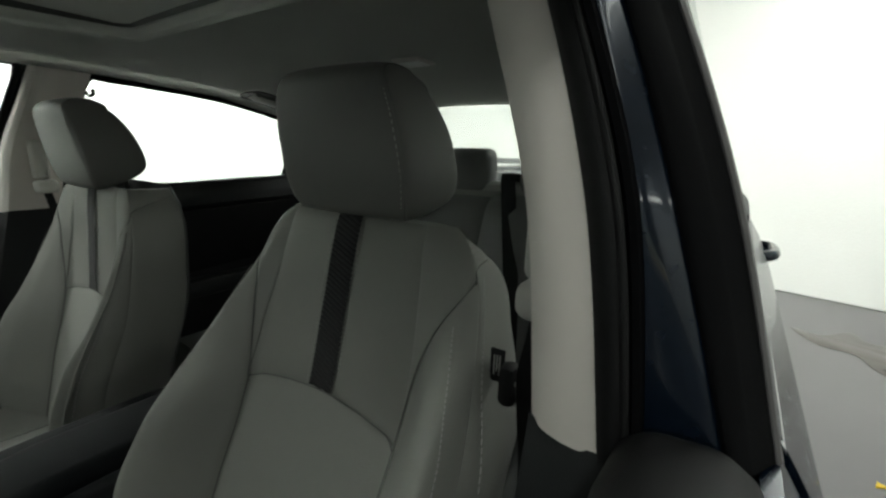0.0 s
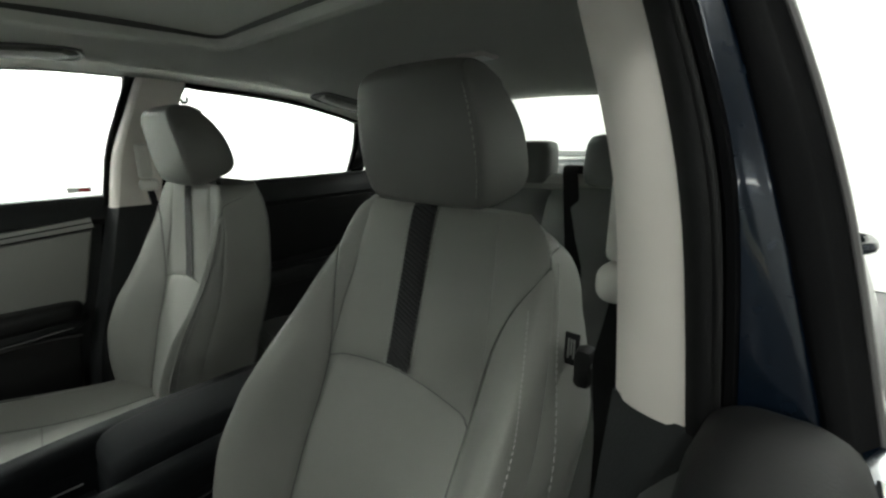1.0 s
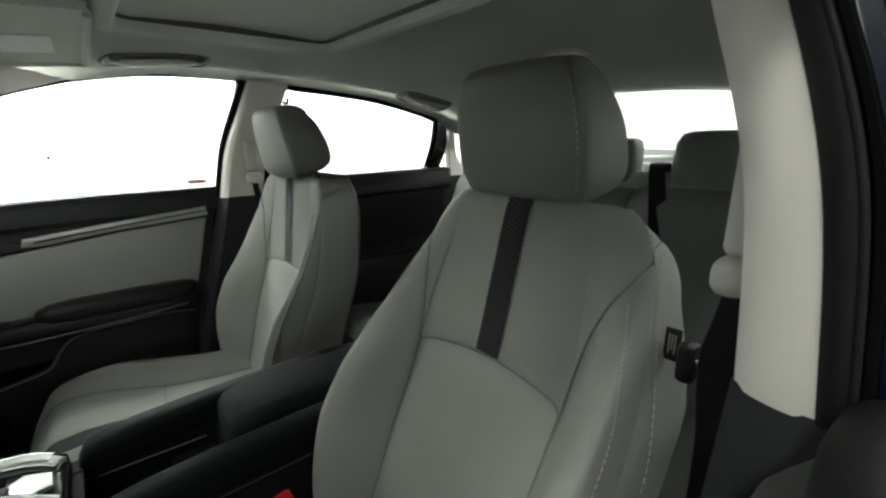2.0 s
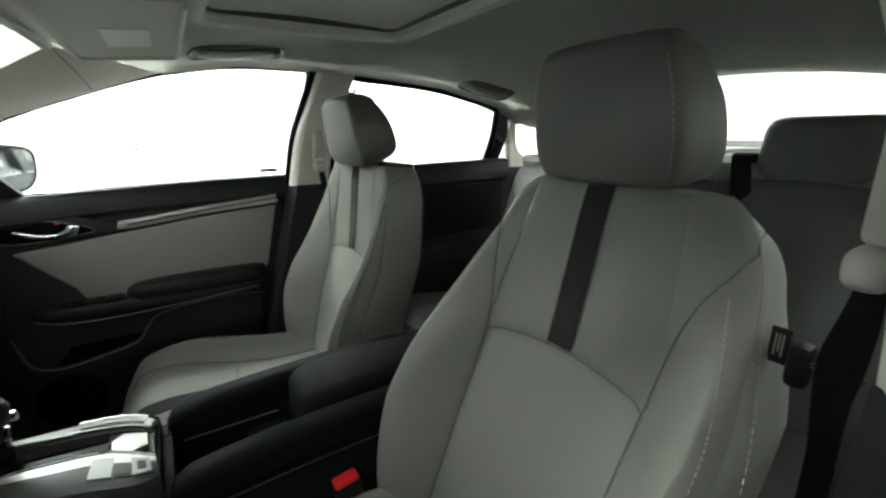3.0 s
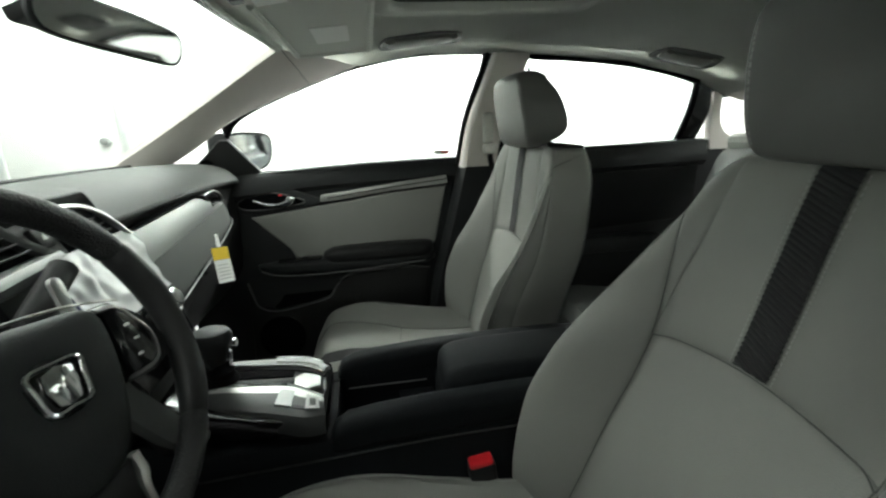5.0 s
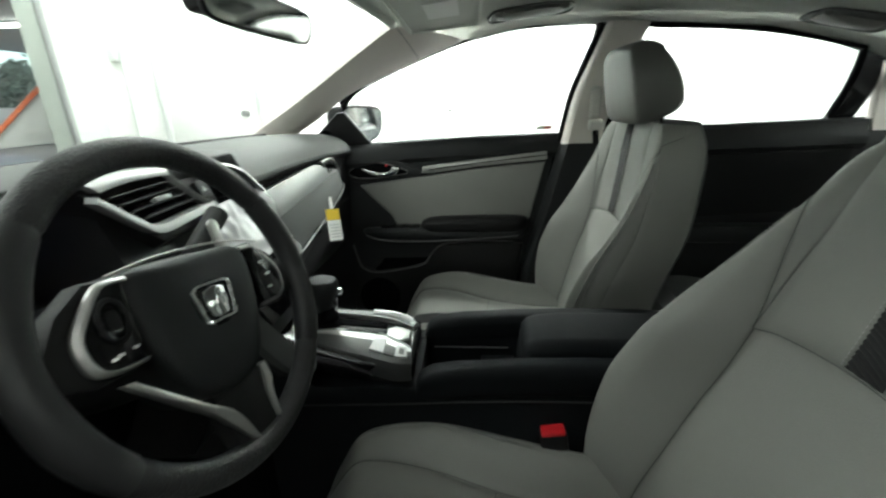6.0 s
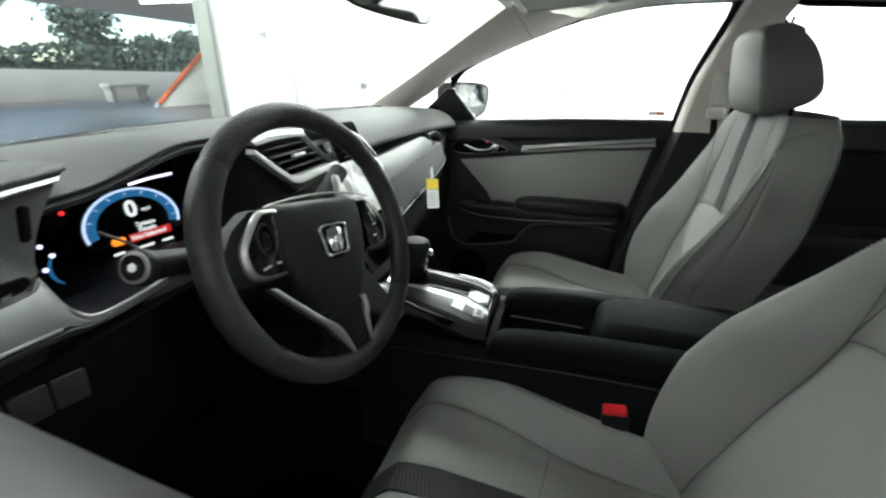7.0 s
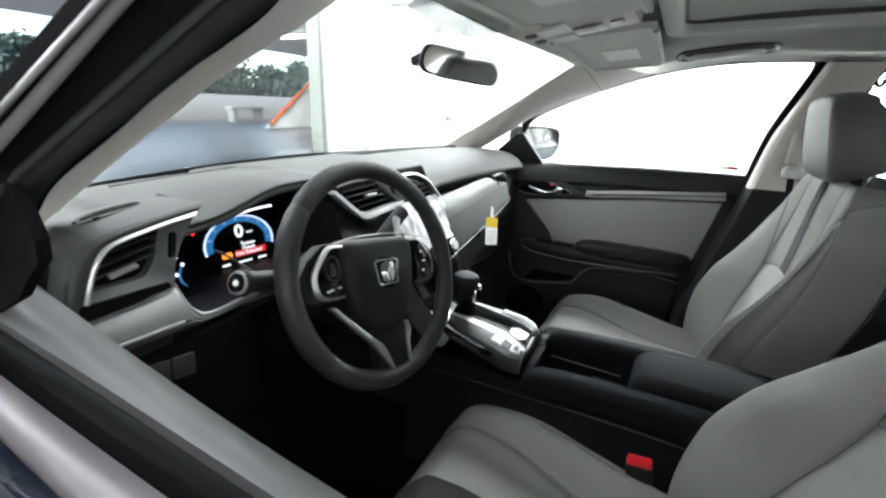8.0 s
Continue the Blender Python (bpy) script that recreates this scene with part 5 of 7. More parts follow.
for s in (1, -1):
    for y in (1.62, -1.08):
        ring = [[(s * (0.80 + x), y + r * math.cos(t), 0.325 + r * math.sin(t)) for x, r in ((-0.10, 0.22), (-0.10, 0.30), (-0.085, 0.318), (-0.05, 0.325), (0.05, 0.325), (0.085, 0.318), (0.10, 0.30), (0.10, 0.22))] for t in [k * math.pi / 24 for k in range(48)]]
        wh = part("tyre", loft(ring + ring[:1], caps=False), RUBBER, car, "black tyre", sharp=50)
        part("rim", disc((0.87 * s, y, 0.325), (1, 0, 0), 0.222, 0.05, 40, 0.01), GLOSS, wh)
        for k in range(5):
            a0 = k * 2 * math.pi / 5
            part("spoke", plate([(-0.018, 0.03), (0.018, 0.03), (0.032, 0.215), (-0.032, 0.215)], lambda a, b, h: (s * (0.89 + h), y + a * math.cos(a0) - b * math.sin(a0), 0.325 + a * math.sin(a0) + b * math.cos(a0)), 0.02, 0.004), SILVER, wh)


# ---- dashboard ----
dash = thing("dashboard", (0, 0.8, 0.5), "charcoal dashboard with silver trim and black lower half", "dashboard")
# profiles from the windscreen over the top and down the face: (y, z)
P_POD = [(1.09, 0.962), (1.0, 0.982), (0.90, 0.993), (0.82, 0.997), (0.765, 0.994), (0.74, 0.985), (0.735, 0.96), (0.73, 0.93), (0.715, 0.915), (0.70, 0.90), (0.695, 0.87), (0.71, 0.82), (0.72, 0.78), (0.75, 0.70), (0.85, 0.60)]
P_CLU = [(1.13, 0.967), (1.02, 0.99), (0.92, 1.0), (0.82, 1.010), (0.75, 1.008), (0.744, 1.001), (0.76, 0.990), (0.86, 0.965), (0.875, 0.93), (0.87, 0.86), (0.78, 0.852), (0.71, 0.85), (0.71, 0.80), (0.74, 0.70), (0.85, 0.60)]
P_MID = [(1.15, 0.972), (1.04, 0.993), (0.94, 1.003), (0.86, 1.007), (0.77, 1.006), (0.73, 1.001), (0.722, 0.992), (0.735, 0.95), (0.725, 0.92), (0.71, 0.88), (0.695, 0.84), (0.675, 0.80), (0.66, 0.75), (0.65, 0.68), (0.69, 0.60)]
P_PAS = [(1.10, 0.965), (1.0, 0.987), (0.90, 0.998), (0.80, 0.992), (0.75, 0.975), (0.722, 0.948), (0.718, 0.934), (0.730, 0.926), (0.732, 0.90), (0.722, 0.87), (0.715, 0.83), (0.715, 0.79), (0.71, 0.77), (0.72, 0.66), (0.80, 0.56)]


BLANK = mat("charcoal_grained_plastic", (0.015, 0.0155, 0.0155), 0.55, vary=0.1, bump=0.3, grain=900)


def sstep(a, b, x):
    t = min(max((x - a) / (b - a), 0), 1)
    return t * t * (3 - 2 * t)


def dash_at(x, v):
    t = [Vector((0, *poly_at([(0, *p) for p in prof], v).yz)) for prof in (P_POD, P_CLU, P_MID, P_PAS)]
    p = t[0].lerp(t[1], sstep(-0.585, -0.560, x)).lerp(t[2], sstep(-0.275, -0.255, x)).lerp(t[3], sstep(0.035, 0.078, x))
    k = abs(x) / 0.70
    # the cluster hood sinks towards the vent pod
    hood = 0.026 * sstep(-0.35, -0.50, x) * (1 - sstep(-0.57, -0.61, x)) * sstep(0.12, 0.30, v) * (1 - sstep(0.45, 0.55, v))
    return Vector((x, p.y - 0.06 * k ** 4 * (1 - v), p.z - 0.012 * k ** 4 - hood))


V_TOP = 5.2 / 14
part("top_pad", slab(lambda u, v: dash_at(-0.69 + 1.38 * u, v * V_TOP), 180, 24, (0, 0, -0.008)), DASH, dash, "charcoal soft dash top")
part("face", slab(lambda u, v: dash_at(-0.69 + 1.38 * u, V_TOP + v * (1 - V_TOP)), 180, 36, (0, 0.01, 0)), BLACK, dash, "black dash face")
part("upper_step", tube([(x, 0.95 + (0.10 * (1 - (x / 0.75) ** 2)) - 0.05, 0.9965 - 0.01 * abs(x)) for x in (-0.50, -0.35, -0.1, 0.15, 0.4, 0.62)], 0.004, 6, 30), BLACK, dash)
# left vent pod: a hooded shell, its silver-edged opening and slats
vp = lambda a, b, h: (a, 0.706 + 0.28 * (a + 0.5) - h, b)
hump = [(-0.684, 0.935), (-0.681, 0.952), (-0.674, 0.972), (-0.665, 0.987), (-0.653, 0.997), (-0.635, 1.003), (-0.604, 1.006), (-0.563, 1.008), (-0.519, 1.009)]
ring_o = [(-0.672, 0.937), (-0.668, 0.950), (-0.661, 0.966), (-0.653, 0.980), (-0.643, 0.990), (-0.630, 0.9945), (-0.604, 0.997), (-0.570, 0.999), (-0.527, 1.0)]
ring_i = [(-0.667, 0.938), (-0.663, 0.950), (-0.656, 0.965), (-0.649, 0.977), (-0.640, 0.986), (-0.629, 0.990), (-0.604, 0.9925), (-0.570, 0.9945), (-0.533, 0.9955)]
pod = part("vent_pod", band([vp(a, b, 0.0) for a, b in hump], [(a + 0.012 * (a < -0.65), y + 0.13, b - 0.012) for a, b in hump for y in (0.706 + 0.28 * (a + 0.5),)], (0.002, 0, -0.006), 40, 10, 0.004), DASH, dash, "charcoal hooded vent pod")
part("pod_lip", band([vp(a, b, 0.0) for a, b in hump], [vp(a, b, 0.001) for a, b in ring_o], (0.0, 0.008, 0), 40, 5, 0.003), BLANK, pod)
part("vent_cavity", plate([(-0.675, 0.930), (-0.66, 0.978), (-0.635, 0.992), (-0.54, 0.998), (-0.56, 0.93)], lambda a, b, h: vp(a, b, h - 0.024), 0.002, 0), RUBBER, pod, "black vent opening")
part("silver_ring", band([vp(a, b, 0.002) for a, b in ring_o], [vp(a, b, 0.004) for a, b in ring_i], (0, 0.005, 0), 40, 3, 0.0012), SILVER, pod, "satin silver vent rim")
part("vent_frame", band([vp(a, b, 0.0015) for a, b in ((-0.667, 0.938), (-0.63, 0.9345), (-0.59, 0.930), (-0.573, 0.928), (-0.569, 0.945), (-0.556, 0.968), (-0.534, 0.994))], [vp(a, b, -0.006) for a, b in ((-0.661, 0.9505), (-0.63, 0.9465), (-0.606, 0.944), (-0.594, 0.952), (-0.588, 0.962), (-0.583, 0.976), (-0.576, 0.9945))], (0, 0.012, 0), 40, 4, 0.001), DASH, pod, "charcoal vent frame")
cheek = [(-0.573, 0.928), (-0.569, 0.945), (-0.556, 0.968), (-0.534, 0.994), (-0.519, 1.006)]
part("pod_cheek", band([vp(a, b, 0.0) for a, b in cheek], [(a + 0.02, y + 0.12, b - 0.004) for a, b in cheek for y in (0.706 + 0.28 * (a + 0.5),)], (-0.004, 0, 0), 24, 5), BLACK, pod)
for k, z in enumerate((0.979, 0.969, 0.9595)):
    part("slat", band([vp(-0.658, z, -0.016), vp(-0.62, z + 0.003, -0.016), vp(-0.582, z + 0.005, -0.016)], [vp(-0.656, z + 0.001, -0.003), vp(-0.62, z + 0.004, -0.002), vp(-0.585, z + 0.0055, -0.003)], (0, 0, 0.0022), 10, 2, 0.0004), BLACK, pod, "black vent slat")
part("vent_tab", plate(roundrect(0.030, 0.0045, 0.0015), lambda a, b, h: vp(-0.628 + a, 0.9625 + 0.05 * a + b, 0.0 + h), 0.006, 0.001), SILVER, pod, "silver vent tab")
part("vent_wheel", plate(roundrect(0.009, 0.028, 0.004), lambda a, b, h: vp(-0.567 + a + 0.25 * b, 0.970 + b, -0.004 + h), 0.007, 0.002), RUBBER, pod)
# black strip laid on as the shadow between vent and silver panel
part("vent_shadow_strip", band([(-0.681, 0.653, 0.9445), (-0.647, 0.657, 0.9415), (-0.585, 0.672, 0.9335)], [(-0.676, 0.653, 0.9275), (-0.647, 0.658, 0.9285), (-0.583, 0.673, 0.9265)], (0, 0.004, 0), 20, 3), RUBBER, pod, "black strip standing in for the shadow gap below the vent")
part("demister_slot", band([(-0.632, 0.725, 1.0075), (-0.59, 0.762, 1.0055), (-0.545, 0.785, 1.003)], [(-0.622, 0.718, 1.008), (-0.578, 0.748, 1.0065), (-0.537, 0.768, 1.005)], (0, 0, -0.003), 14, 2), RUBBER, dash, "black demister slot")
part("slot_rim", tube([(-0.640, 0.715, 1.0065), (-0.612, 0.752, 1.0055), (-0.57, 0.78, 1.003), (-0.53, 0.785, 1.0015), (-0.535, 0.762, 1.0035), (-0.578, 0.742, 1.006)], 0.0016, 6, 30, closed=True), DASH, dash)
# silver panel below the vent, running into the cluster sill
part("silver_panel", band([(-0.690, 0.652, 0.922), (-0.673, 0.657, 0.921), (-0.646, 0.664, 0.919), (-0.617, 0.673, 0.916), (-0.582, 0.683, 0.914), (-0.570, 0.690, 0.918)], [(-0.688, 0.648, 0.899), (-0.672, 0.652, 0.897), (-0.646, 0.658, 0.891), (-0.617, 0.666, 0.886), (-0.578, 0.676, 0.879), (-0.556, 0.684, 0.872)], (0, 0.012, 0), 30, 8, 0.004), BRUSHED, dash, "brushed grey dash panel")
part("silver_line", tube([(-0.685, 0.645, 0.900), (-0.659, 0.652, 0.8935), (-0.605, 0.667, 0.884), (-0.575, 0.674, 0.879)], 0.002, 6), SILVER, dash, "thin silver line")
part("panel_lower", band([(-0.688, 0.647, 0.896), (-0.646, 0.656, 0.888), (-0.605, 0.667, 0.879), (-0.565, 0.679, 0.871), (-0.54, 0.687, 0.862), (-0.483, 0.694, 0.859)], [(-0.688, 0.660, 0.884), (-0.646, 0.669, 0.876), (-0.605, 0.680, 0.868), (-0.565, 0.692, 0.860), (-0.54, 0.70, 0.853), (-0.483, 0.707, 0.852)], (0, 0.008, 0), 30, 4, 0.002), DASH, dash)
sill = [(-0.569, 0.695, 0.921), (-0.564, 0.694, 0.905), (-0.558, 0.692, 0.888), (-0.549, 0.69, 0.875), (-0.539, 0.69, 0.869), (-0.518, 0.692, 0.866), (-0.481, 0.695, 0.867), (-0.455, 0.698, 0.869)]
part("sill_edge", tube(sill, 0.0024, 8, 50), SILVER, dash, "satin silver sill edge")
part("cluster_sill", band(sill, [(-0.582, 0.686, 0.912), (-0.577, 0.683, 0.893), (-0.568, 0.683, 0.878), (-0.556, 0.687, 0.868), (-0.54, 0.689, 0.861), (-0.518, 0.691, 0.8585), (-0.481, 0.694, 0.8595), (-0.455, 0.697, 0.862)], (0, 0.006, 0), 50, 4, 0.0015), BRUSHED, dash, "brushed grey cluster sill")
part("sill_ledge", band(sill[3:], [(-0.535, 0.76, 0.862), (-0.52, 0.77, 0.860), (-0.50, 0.775, 0.858), (-0.475, 0.775, 0.858), (-0.45, 0.775, 0.858)], (0, 0, -0.004), 30, 5, 0.001), BLACK, dash)
for k in range(3):
    x = -0.641 + 0.031 * k
    part("switch_blank", plate(roundrect(0.0285, 0.032, 0.003), lambda a, b, h, x=x, k=k: (x + a, 0.676 + 0.035 * (x + a + 0.69) / 0.5 + 0.1 * ((0.023 + 0.006 * k - b) / 0.25) ** 2 - h, 0.829 - 0.006 * k + b - 0.2 * a), 0.004, 0.0015), BLANK, dash, "blank black switch cover")
part("knee_panel", slab(lambda u, v: (-0.69 + 0.50 * u, 0.675 + 0.035 * u + 0.10 * v * v, 0.852 - 0.25 * v - 0.01 * u), 16, 10, (0, 0.02, 0)), RUBBER, dash, "black knee panel")
# instrument cluster
clu = thing("instrument_cluster", (-0.37, 0.85, 0.87), "lit digital instrument cluster behind a black hood", "instrument cluster")
part("hood_bezel", plate([(-0.585, 0.955), (-0.49, 0.962), (-0.42, 0.978), (-0.30, 0.978), (-0.25, 0.97), (-0.25, 0.87), (-0.585, 0.862)], lambda a, b, h: (a, 0.872 - h, b), 0.006, 0.001), GLOSS, clu, "glossy black cluster face")
G = Vector((-0.370, 0.846, 0.890))
n_g = Vector((-0.15, -1, 0.1)).normalized()
gx_ = Vector((0, 0, 1)).cross(-n_g).normalized() * -1
gy_ = n_g.cross(gx_) * -1
if gy_.z < 0:
    gy_ = -gy_
if gx_.x < 0:
    gx_ = -gx_


def on_dial(a, b, h=0.0):
    return G + gx_ * a + gy_ * b + n_g * h


BLUE_GLOW = emitter("blue_gauge_glow", (0.04, 0.22, 0.50), 0.22)
PALE_GLOW = emitter("pale_gauge_glow", (0.62, 0.72, 1.0), 0.45)
WHITE_GLOW = emitter("white_display_glow", (1, 1, 1), 0.36)
RED_GLOW = emitter("red_display_glow", (0.55, 0.02, 0.02), 0.35)
AMBER_GLOW = emitter("amber_display_glow", (1.0, 0.25, 0.02), 0.6)
VIOLET_GLOW = emitter("violet_bar_glow", (0.85, 0.72, 1.0), 0.8)
part("display", plate([(0.066 * math.cos(radians(a)), 0.051 * math.sin(radians(a))) for a in range(-25, 206, 10)], on_dial, 0.002, 0), GLOSS, clu, "dark round display")


def arc_band(r0, r1, a0, a1, m, name, sx=1.02, sy=0.80):
    bm = slab(lambda u, v: on_dial((r0 + (r1 - r0) * v) * math.cos(radians(a0 + (a1 - a0) * u)) * sx, (r0 + (r1 - r0) * v) * math.sin(radians(a0 + (a1 - a0) * u)) * sy, 0.003), 40, 2, n_g * 0.001)
    return part(name, bm, m, clu)


arc_band(0.046, 0.057, -12, 192, BLUE_GLOW, "gauge_band")
arc_band(0.0575, 0.061, -14, 194, PALE_GLOW, "gauge_rim")
for a in range(0, 181, 23):
    arc_band(0.050, 0.0555, a - 1.2, a + 1.2, PALE_GLOW, "gauge_tick")


def text(s, size, m, name, parent, put, bold=0.0):
    cu = bpy.data.curves.new(name, "FONT")
    cu.body, cu.size, cu.align_x, cu.align_y, cu.extrude, cu.offset = s, size, "CENTER", "CENTER", 0.0003, bold
    tmp = new("tmp_text", cu)
    me = bpy.data.meshes.new_from_object(tmp.evaluated_get(bpy.context.evaluated_depsgraph_get()))
    bpy.data.objects.remove(tmp)
    for v in me.vertices:
        v.co = put(v.co.x, v.co.y, v.co.z)
    me.materials.clear()
    me.materials.append(m)
    ob = new(name, me)
    ob.parent = parent
    if parent.type == "EMPTY":
        ob.matrix_parent_inverse = Matrix.Translation(-parent.location)
    return ob


text("0", 0.030, WHITE_GLOW, "speed_digit", clu, lambda a, b, h: on_dial(a, b + 0.020, 0.004 + h), 0.001)
text("mph", 0.007, WHITE_GLOW, "unit", clu, lambda a, b, h: on_dial(a + 0.019, b + 0.017, 0.004 + h))
for s_, b0 in (("System", -0.002), ("Needs", -0.010), ("Not Selected", -0.0185)):
    text(s_, 0.009, WHITE_GLOW, "message", clu, lambda a, b, h, b0=b0: on_dial(a + 0.013, b + b0, 0.005 + h), 0.0002)
part("message_bar", plate([(-0.012, -0.024), (0.045, -0.024), (0.045, -0.013), (-0.012, -0.013)], lambda a, b, h: on_dial(a, b, 0.003 + h), 0.001, 0), RED_GLOW, clu, "red message bar")
part("lamp_sign", plate(roundrect(0.018, 0.010, 0.004), lambda a, b, h: on_dial(a - 0.026, b - 0.018, 0.003 + h), 0.001, 0), AMBER_GLOW, clu, "amber warning sign")
for k, (a, w) in enumerate(((-0.03, 0.014), (0.004, 0.024), (0.036, 0.016))):
    part("readout_bar", plate(roundrect(w, 0.0035, 0.001), lambda x, y, h, a=a: on_dial(a + x, -0.034 + y, 0.003 + h), 0.001, 0), WHITE_GLOW, clu)
part("indicator_bar", tube([(-0.385, 0.815, 0.9505), (-0.355, 0.815, 0.9525), (-0.322, 0.815, 0.9525)], 0.0018, 6, 8), VIOLET_GLOW, clu, "glowing white bar")
part("red_lamp", disc((-0.482, 0.79, 0.943), (0, -1, 0.2), 0.0024, 0.002, 12, 0), emitter("red_lamp_glow", (1, 0.03, 0.03), 0.5), clu)
part("display_rim", tube([(-0.470, 0.762, 0.921), (-0.455, 0.750, 0.907), (-0.441, 0.740, 0.891), (-0.425, 0.738, 0.876)], 0.0018, 6), SILVER, clu, "thin silver display rim")
# side gauges
for e in (-1, 1):
    c0 = Vector((-0.478 if e < 0 else -0.272, 0.80, 0.882))
    bm = slab(lambda u, v: c0 + Vector((e * (0.024 + 0.003 * v) * math.cos(radians(-50 + 95 * u)), 0, 0.024 * math.sin(radians(-50 + 95 * u)))), 16, 1, (0, 0.001, 0))
    part("side_gauge", bm, BLUE_GLOW, clu, "small blue side gauge")
    for dx, dz in ((0.028, 0.030), (0.020, 0.017), (0.030, 0.004)):
        part("side_mark", disc(c0 + Vector((e * dx, -0.001, dz)), (0, -1, 0), 0.0024, 0.002, 10, 0), VIOLET_GLOW, clu)
# centre vents, screen, climate knobs
cv = thing("centre_stack", (0, 0.66, 0.6), "centre stack with vents, wrapped screen and climate knobs", "centre console")


def cs(a, b, h):
    """Places on the sloped centre face: a across, b up the slope from the screen's middle."""
    return Vector((a, 0.695 + 0.42 * b - 0.90 * h, 0.872 + 0.90 * b + 0.42 * h))


# two vents under the dash lip
part("vent_housing", plate([(-0.268, 0.122), (-0.15, 0.120), (0.0, 0.106), (0.040, 0.086), (0.070, 0.035), (-0.20, 0.035), (-0.252, 0.088)], lambda a, b, h: cs(a, b, h - 0.02), 0.034, 0.004), BLACK, cv, "black centre vent housing")
part("vent_hollow", plate([(-0.252, 0.117), (-0.148, 0.114), (-0.120, 0.078), (-0.098, 0.062), (-0.203, 0.064), (-0.243, 0.095)], lambda a, b, h: cs(a, b, 0.0142 + h), 0.0015, 0), RUBBER, cv, "black vent opening")
part("vent_hollow", plate([(-0.05, 0.100), (0.0, 0.096), (0.030, 0.084), (0.046, 0.068), (0.058, 0.048), (-0.05, 0.052)], lambda a, b, h: cs(a, b, 0.0142 + h), 0.0015, 0), RUBBER, cv, "black vent opening")
part("vent_brow", band([cs(-0.272, 0.127, 0.030), cs(-0.21, 0.131, 0.031), cs(-0.14, 0.127, 0.030)], [cs(-0.262, 0.114, 0.032), cs(-0.21, 0.118, 0.033), cs(-0.142, 0.115, 0.032)], (0, 0.014, 0), 16, 4, 0.002), BRUSHED, cv, "grey vent brow")
part("vent_sill", band([cs(-0.266, 0.110, 0.030), cs(-0.252, 0.092, 0.032), cs(-0.232, 0.070, 0.032), cs(-0.21, 0.056, 0.032), cs(-0.15, 0.057, 0.032), cs(-0.084, 0.060, 0.030)], [cs(-0.272, 0.103, 0.030), cs(-0.258, 0.083, 0.033), cs(-0.238, 0.061, 0.033), cs(-0.213, 0.045, 0.033), cs(-0.15, 0.047, 0.033), cs(-0.08, 0.051, 0.030)], (0, 0.016, 0), 40, 3, 0.001), BRUSHED, cv, "grey vent sill")
part("vent_cheek", band([cs(-0.14, 0.124, 0.030), cs(-0.118, 0.090, 0.030), cs(-0.084, 0.056, 0.030)], [cs(-0.150, 0.116, 0.026), cs(-0.126, 0.084, 0.026), cs(-0.10, 0.060, 0.026)], (0, 0.014, 0), 16, 3, 0.001), DASH, cv)
part("vent_arch", band([cs(-0.06, 0.114, 0.030), cs(-0.02, 0.114, 0.031), cs(0.010, 0.108, 0.031), cs(0.037, 0.094, 0.031), cs(0.054, 0.076, 0.030), cs(0.074, 0.044, 0.030)], [cs(-0.06, 0.109, 0.032), cs(-0.02, 0.1085, 0.033), cs(0.007, 0.1025, 0.033), cs(0.032, 0.089, 0.033), cs(0.048, 0.072, 0.032), cs(0.067, 0.042, 0.032)], (0, 0.012, 0), 36, 3, 0.001), SILVER, cv, "silver vent arch")
for k in range(4):
    b = 0.072 + 0.0115 * k
    xl, xr = lin([(0.06, -0.205), (0.095, -0.243), (0.12, -0.252)], b), lin([(0.06, -0.10), (0.08, -0.122), (0.115, -0.148)], b)
    part("slat", band([cs(xl, b - 0.001, 0.015), cs((xl + xr) / 2, b, 0.015), cs(xr, b + 0.001, 0.015)], [cs(xl, b - 0.001, 0.027), cs((xl + xr) / 2, b, 0.028), cs(xr, b + 0.001, 0.027)], (0, 0.0008, 0.002), 8, 2, 0.0004), BLACK, cv, "black vent slat")
for k in range(3):
    b = 0.062 + 0.0115 * k
    part("slat", band([cs(-0.045, b, 0.015), cs(0.0, b, 0.015), cs(0.046 - 0.7 * (b - 0.06), b, 0.015)], [cs(-0.045, b, 0.026), cs(0.0, b, 0.027), cs(0.046 - 0.7 * (b - 0.06), b, 0.026)], (0, 0.0008, 0.002), 8, 2, 0.0004), BLACK, cv, "black vent slat")
part("vent_tab", plate(roundrect(0.03, 0.006, 0.002), lambda a, b, h: cs(a - 0.178, b + 0.088, 0.026 + h), 0.007, 0.001), BRUSHED, cv)
part("hazard_button", plate(roundrect(0.026, 0.028, 0.004), lambda a, b, h: cs(a - 0.078, b + 0.084, 0.014 + h), 0.008, 0.002), BLACK, cv, "black hazard button")
part("hazard_mark", plate([(-0.005, -0.004), (0.005, -0.004), (0, 0.005)], lambda a, b, h: cs(a - 0.078, b + 0.084, 0.0222 + h), 0.0006, 0), BRUSHED, cv)
part("stack_surround", plate([(-0.13, 0.045), (0.085, 0.045), (0.082, -0.09), (0.07, -0.16), (-0.11, -0.16), (-0.125, -0.09)], cs, 0.012, 0.004), GLOSS, cv, "glossy black centre panel")
scr = part("screen", plate(roundrect(0.19, 0.10, 0.006), lambda a, b, h: cs(a - 0.024, b - 0.004, 0.012 + h), 0.006, 0.002), emitter("dim_screen", (0.05, 0.05, 0.13), 0.2), cv, "dim blue touch screen")
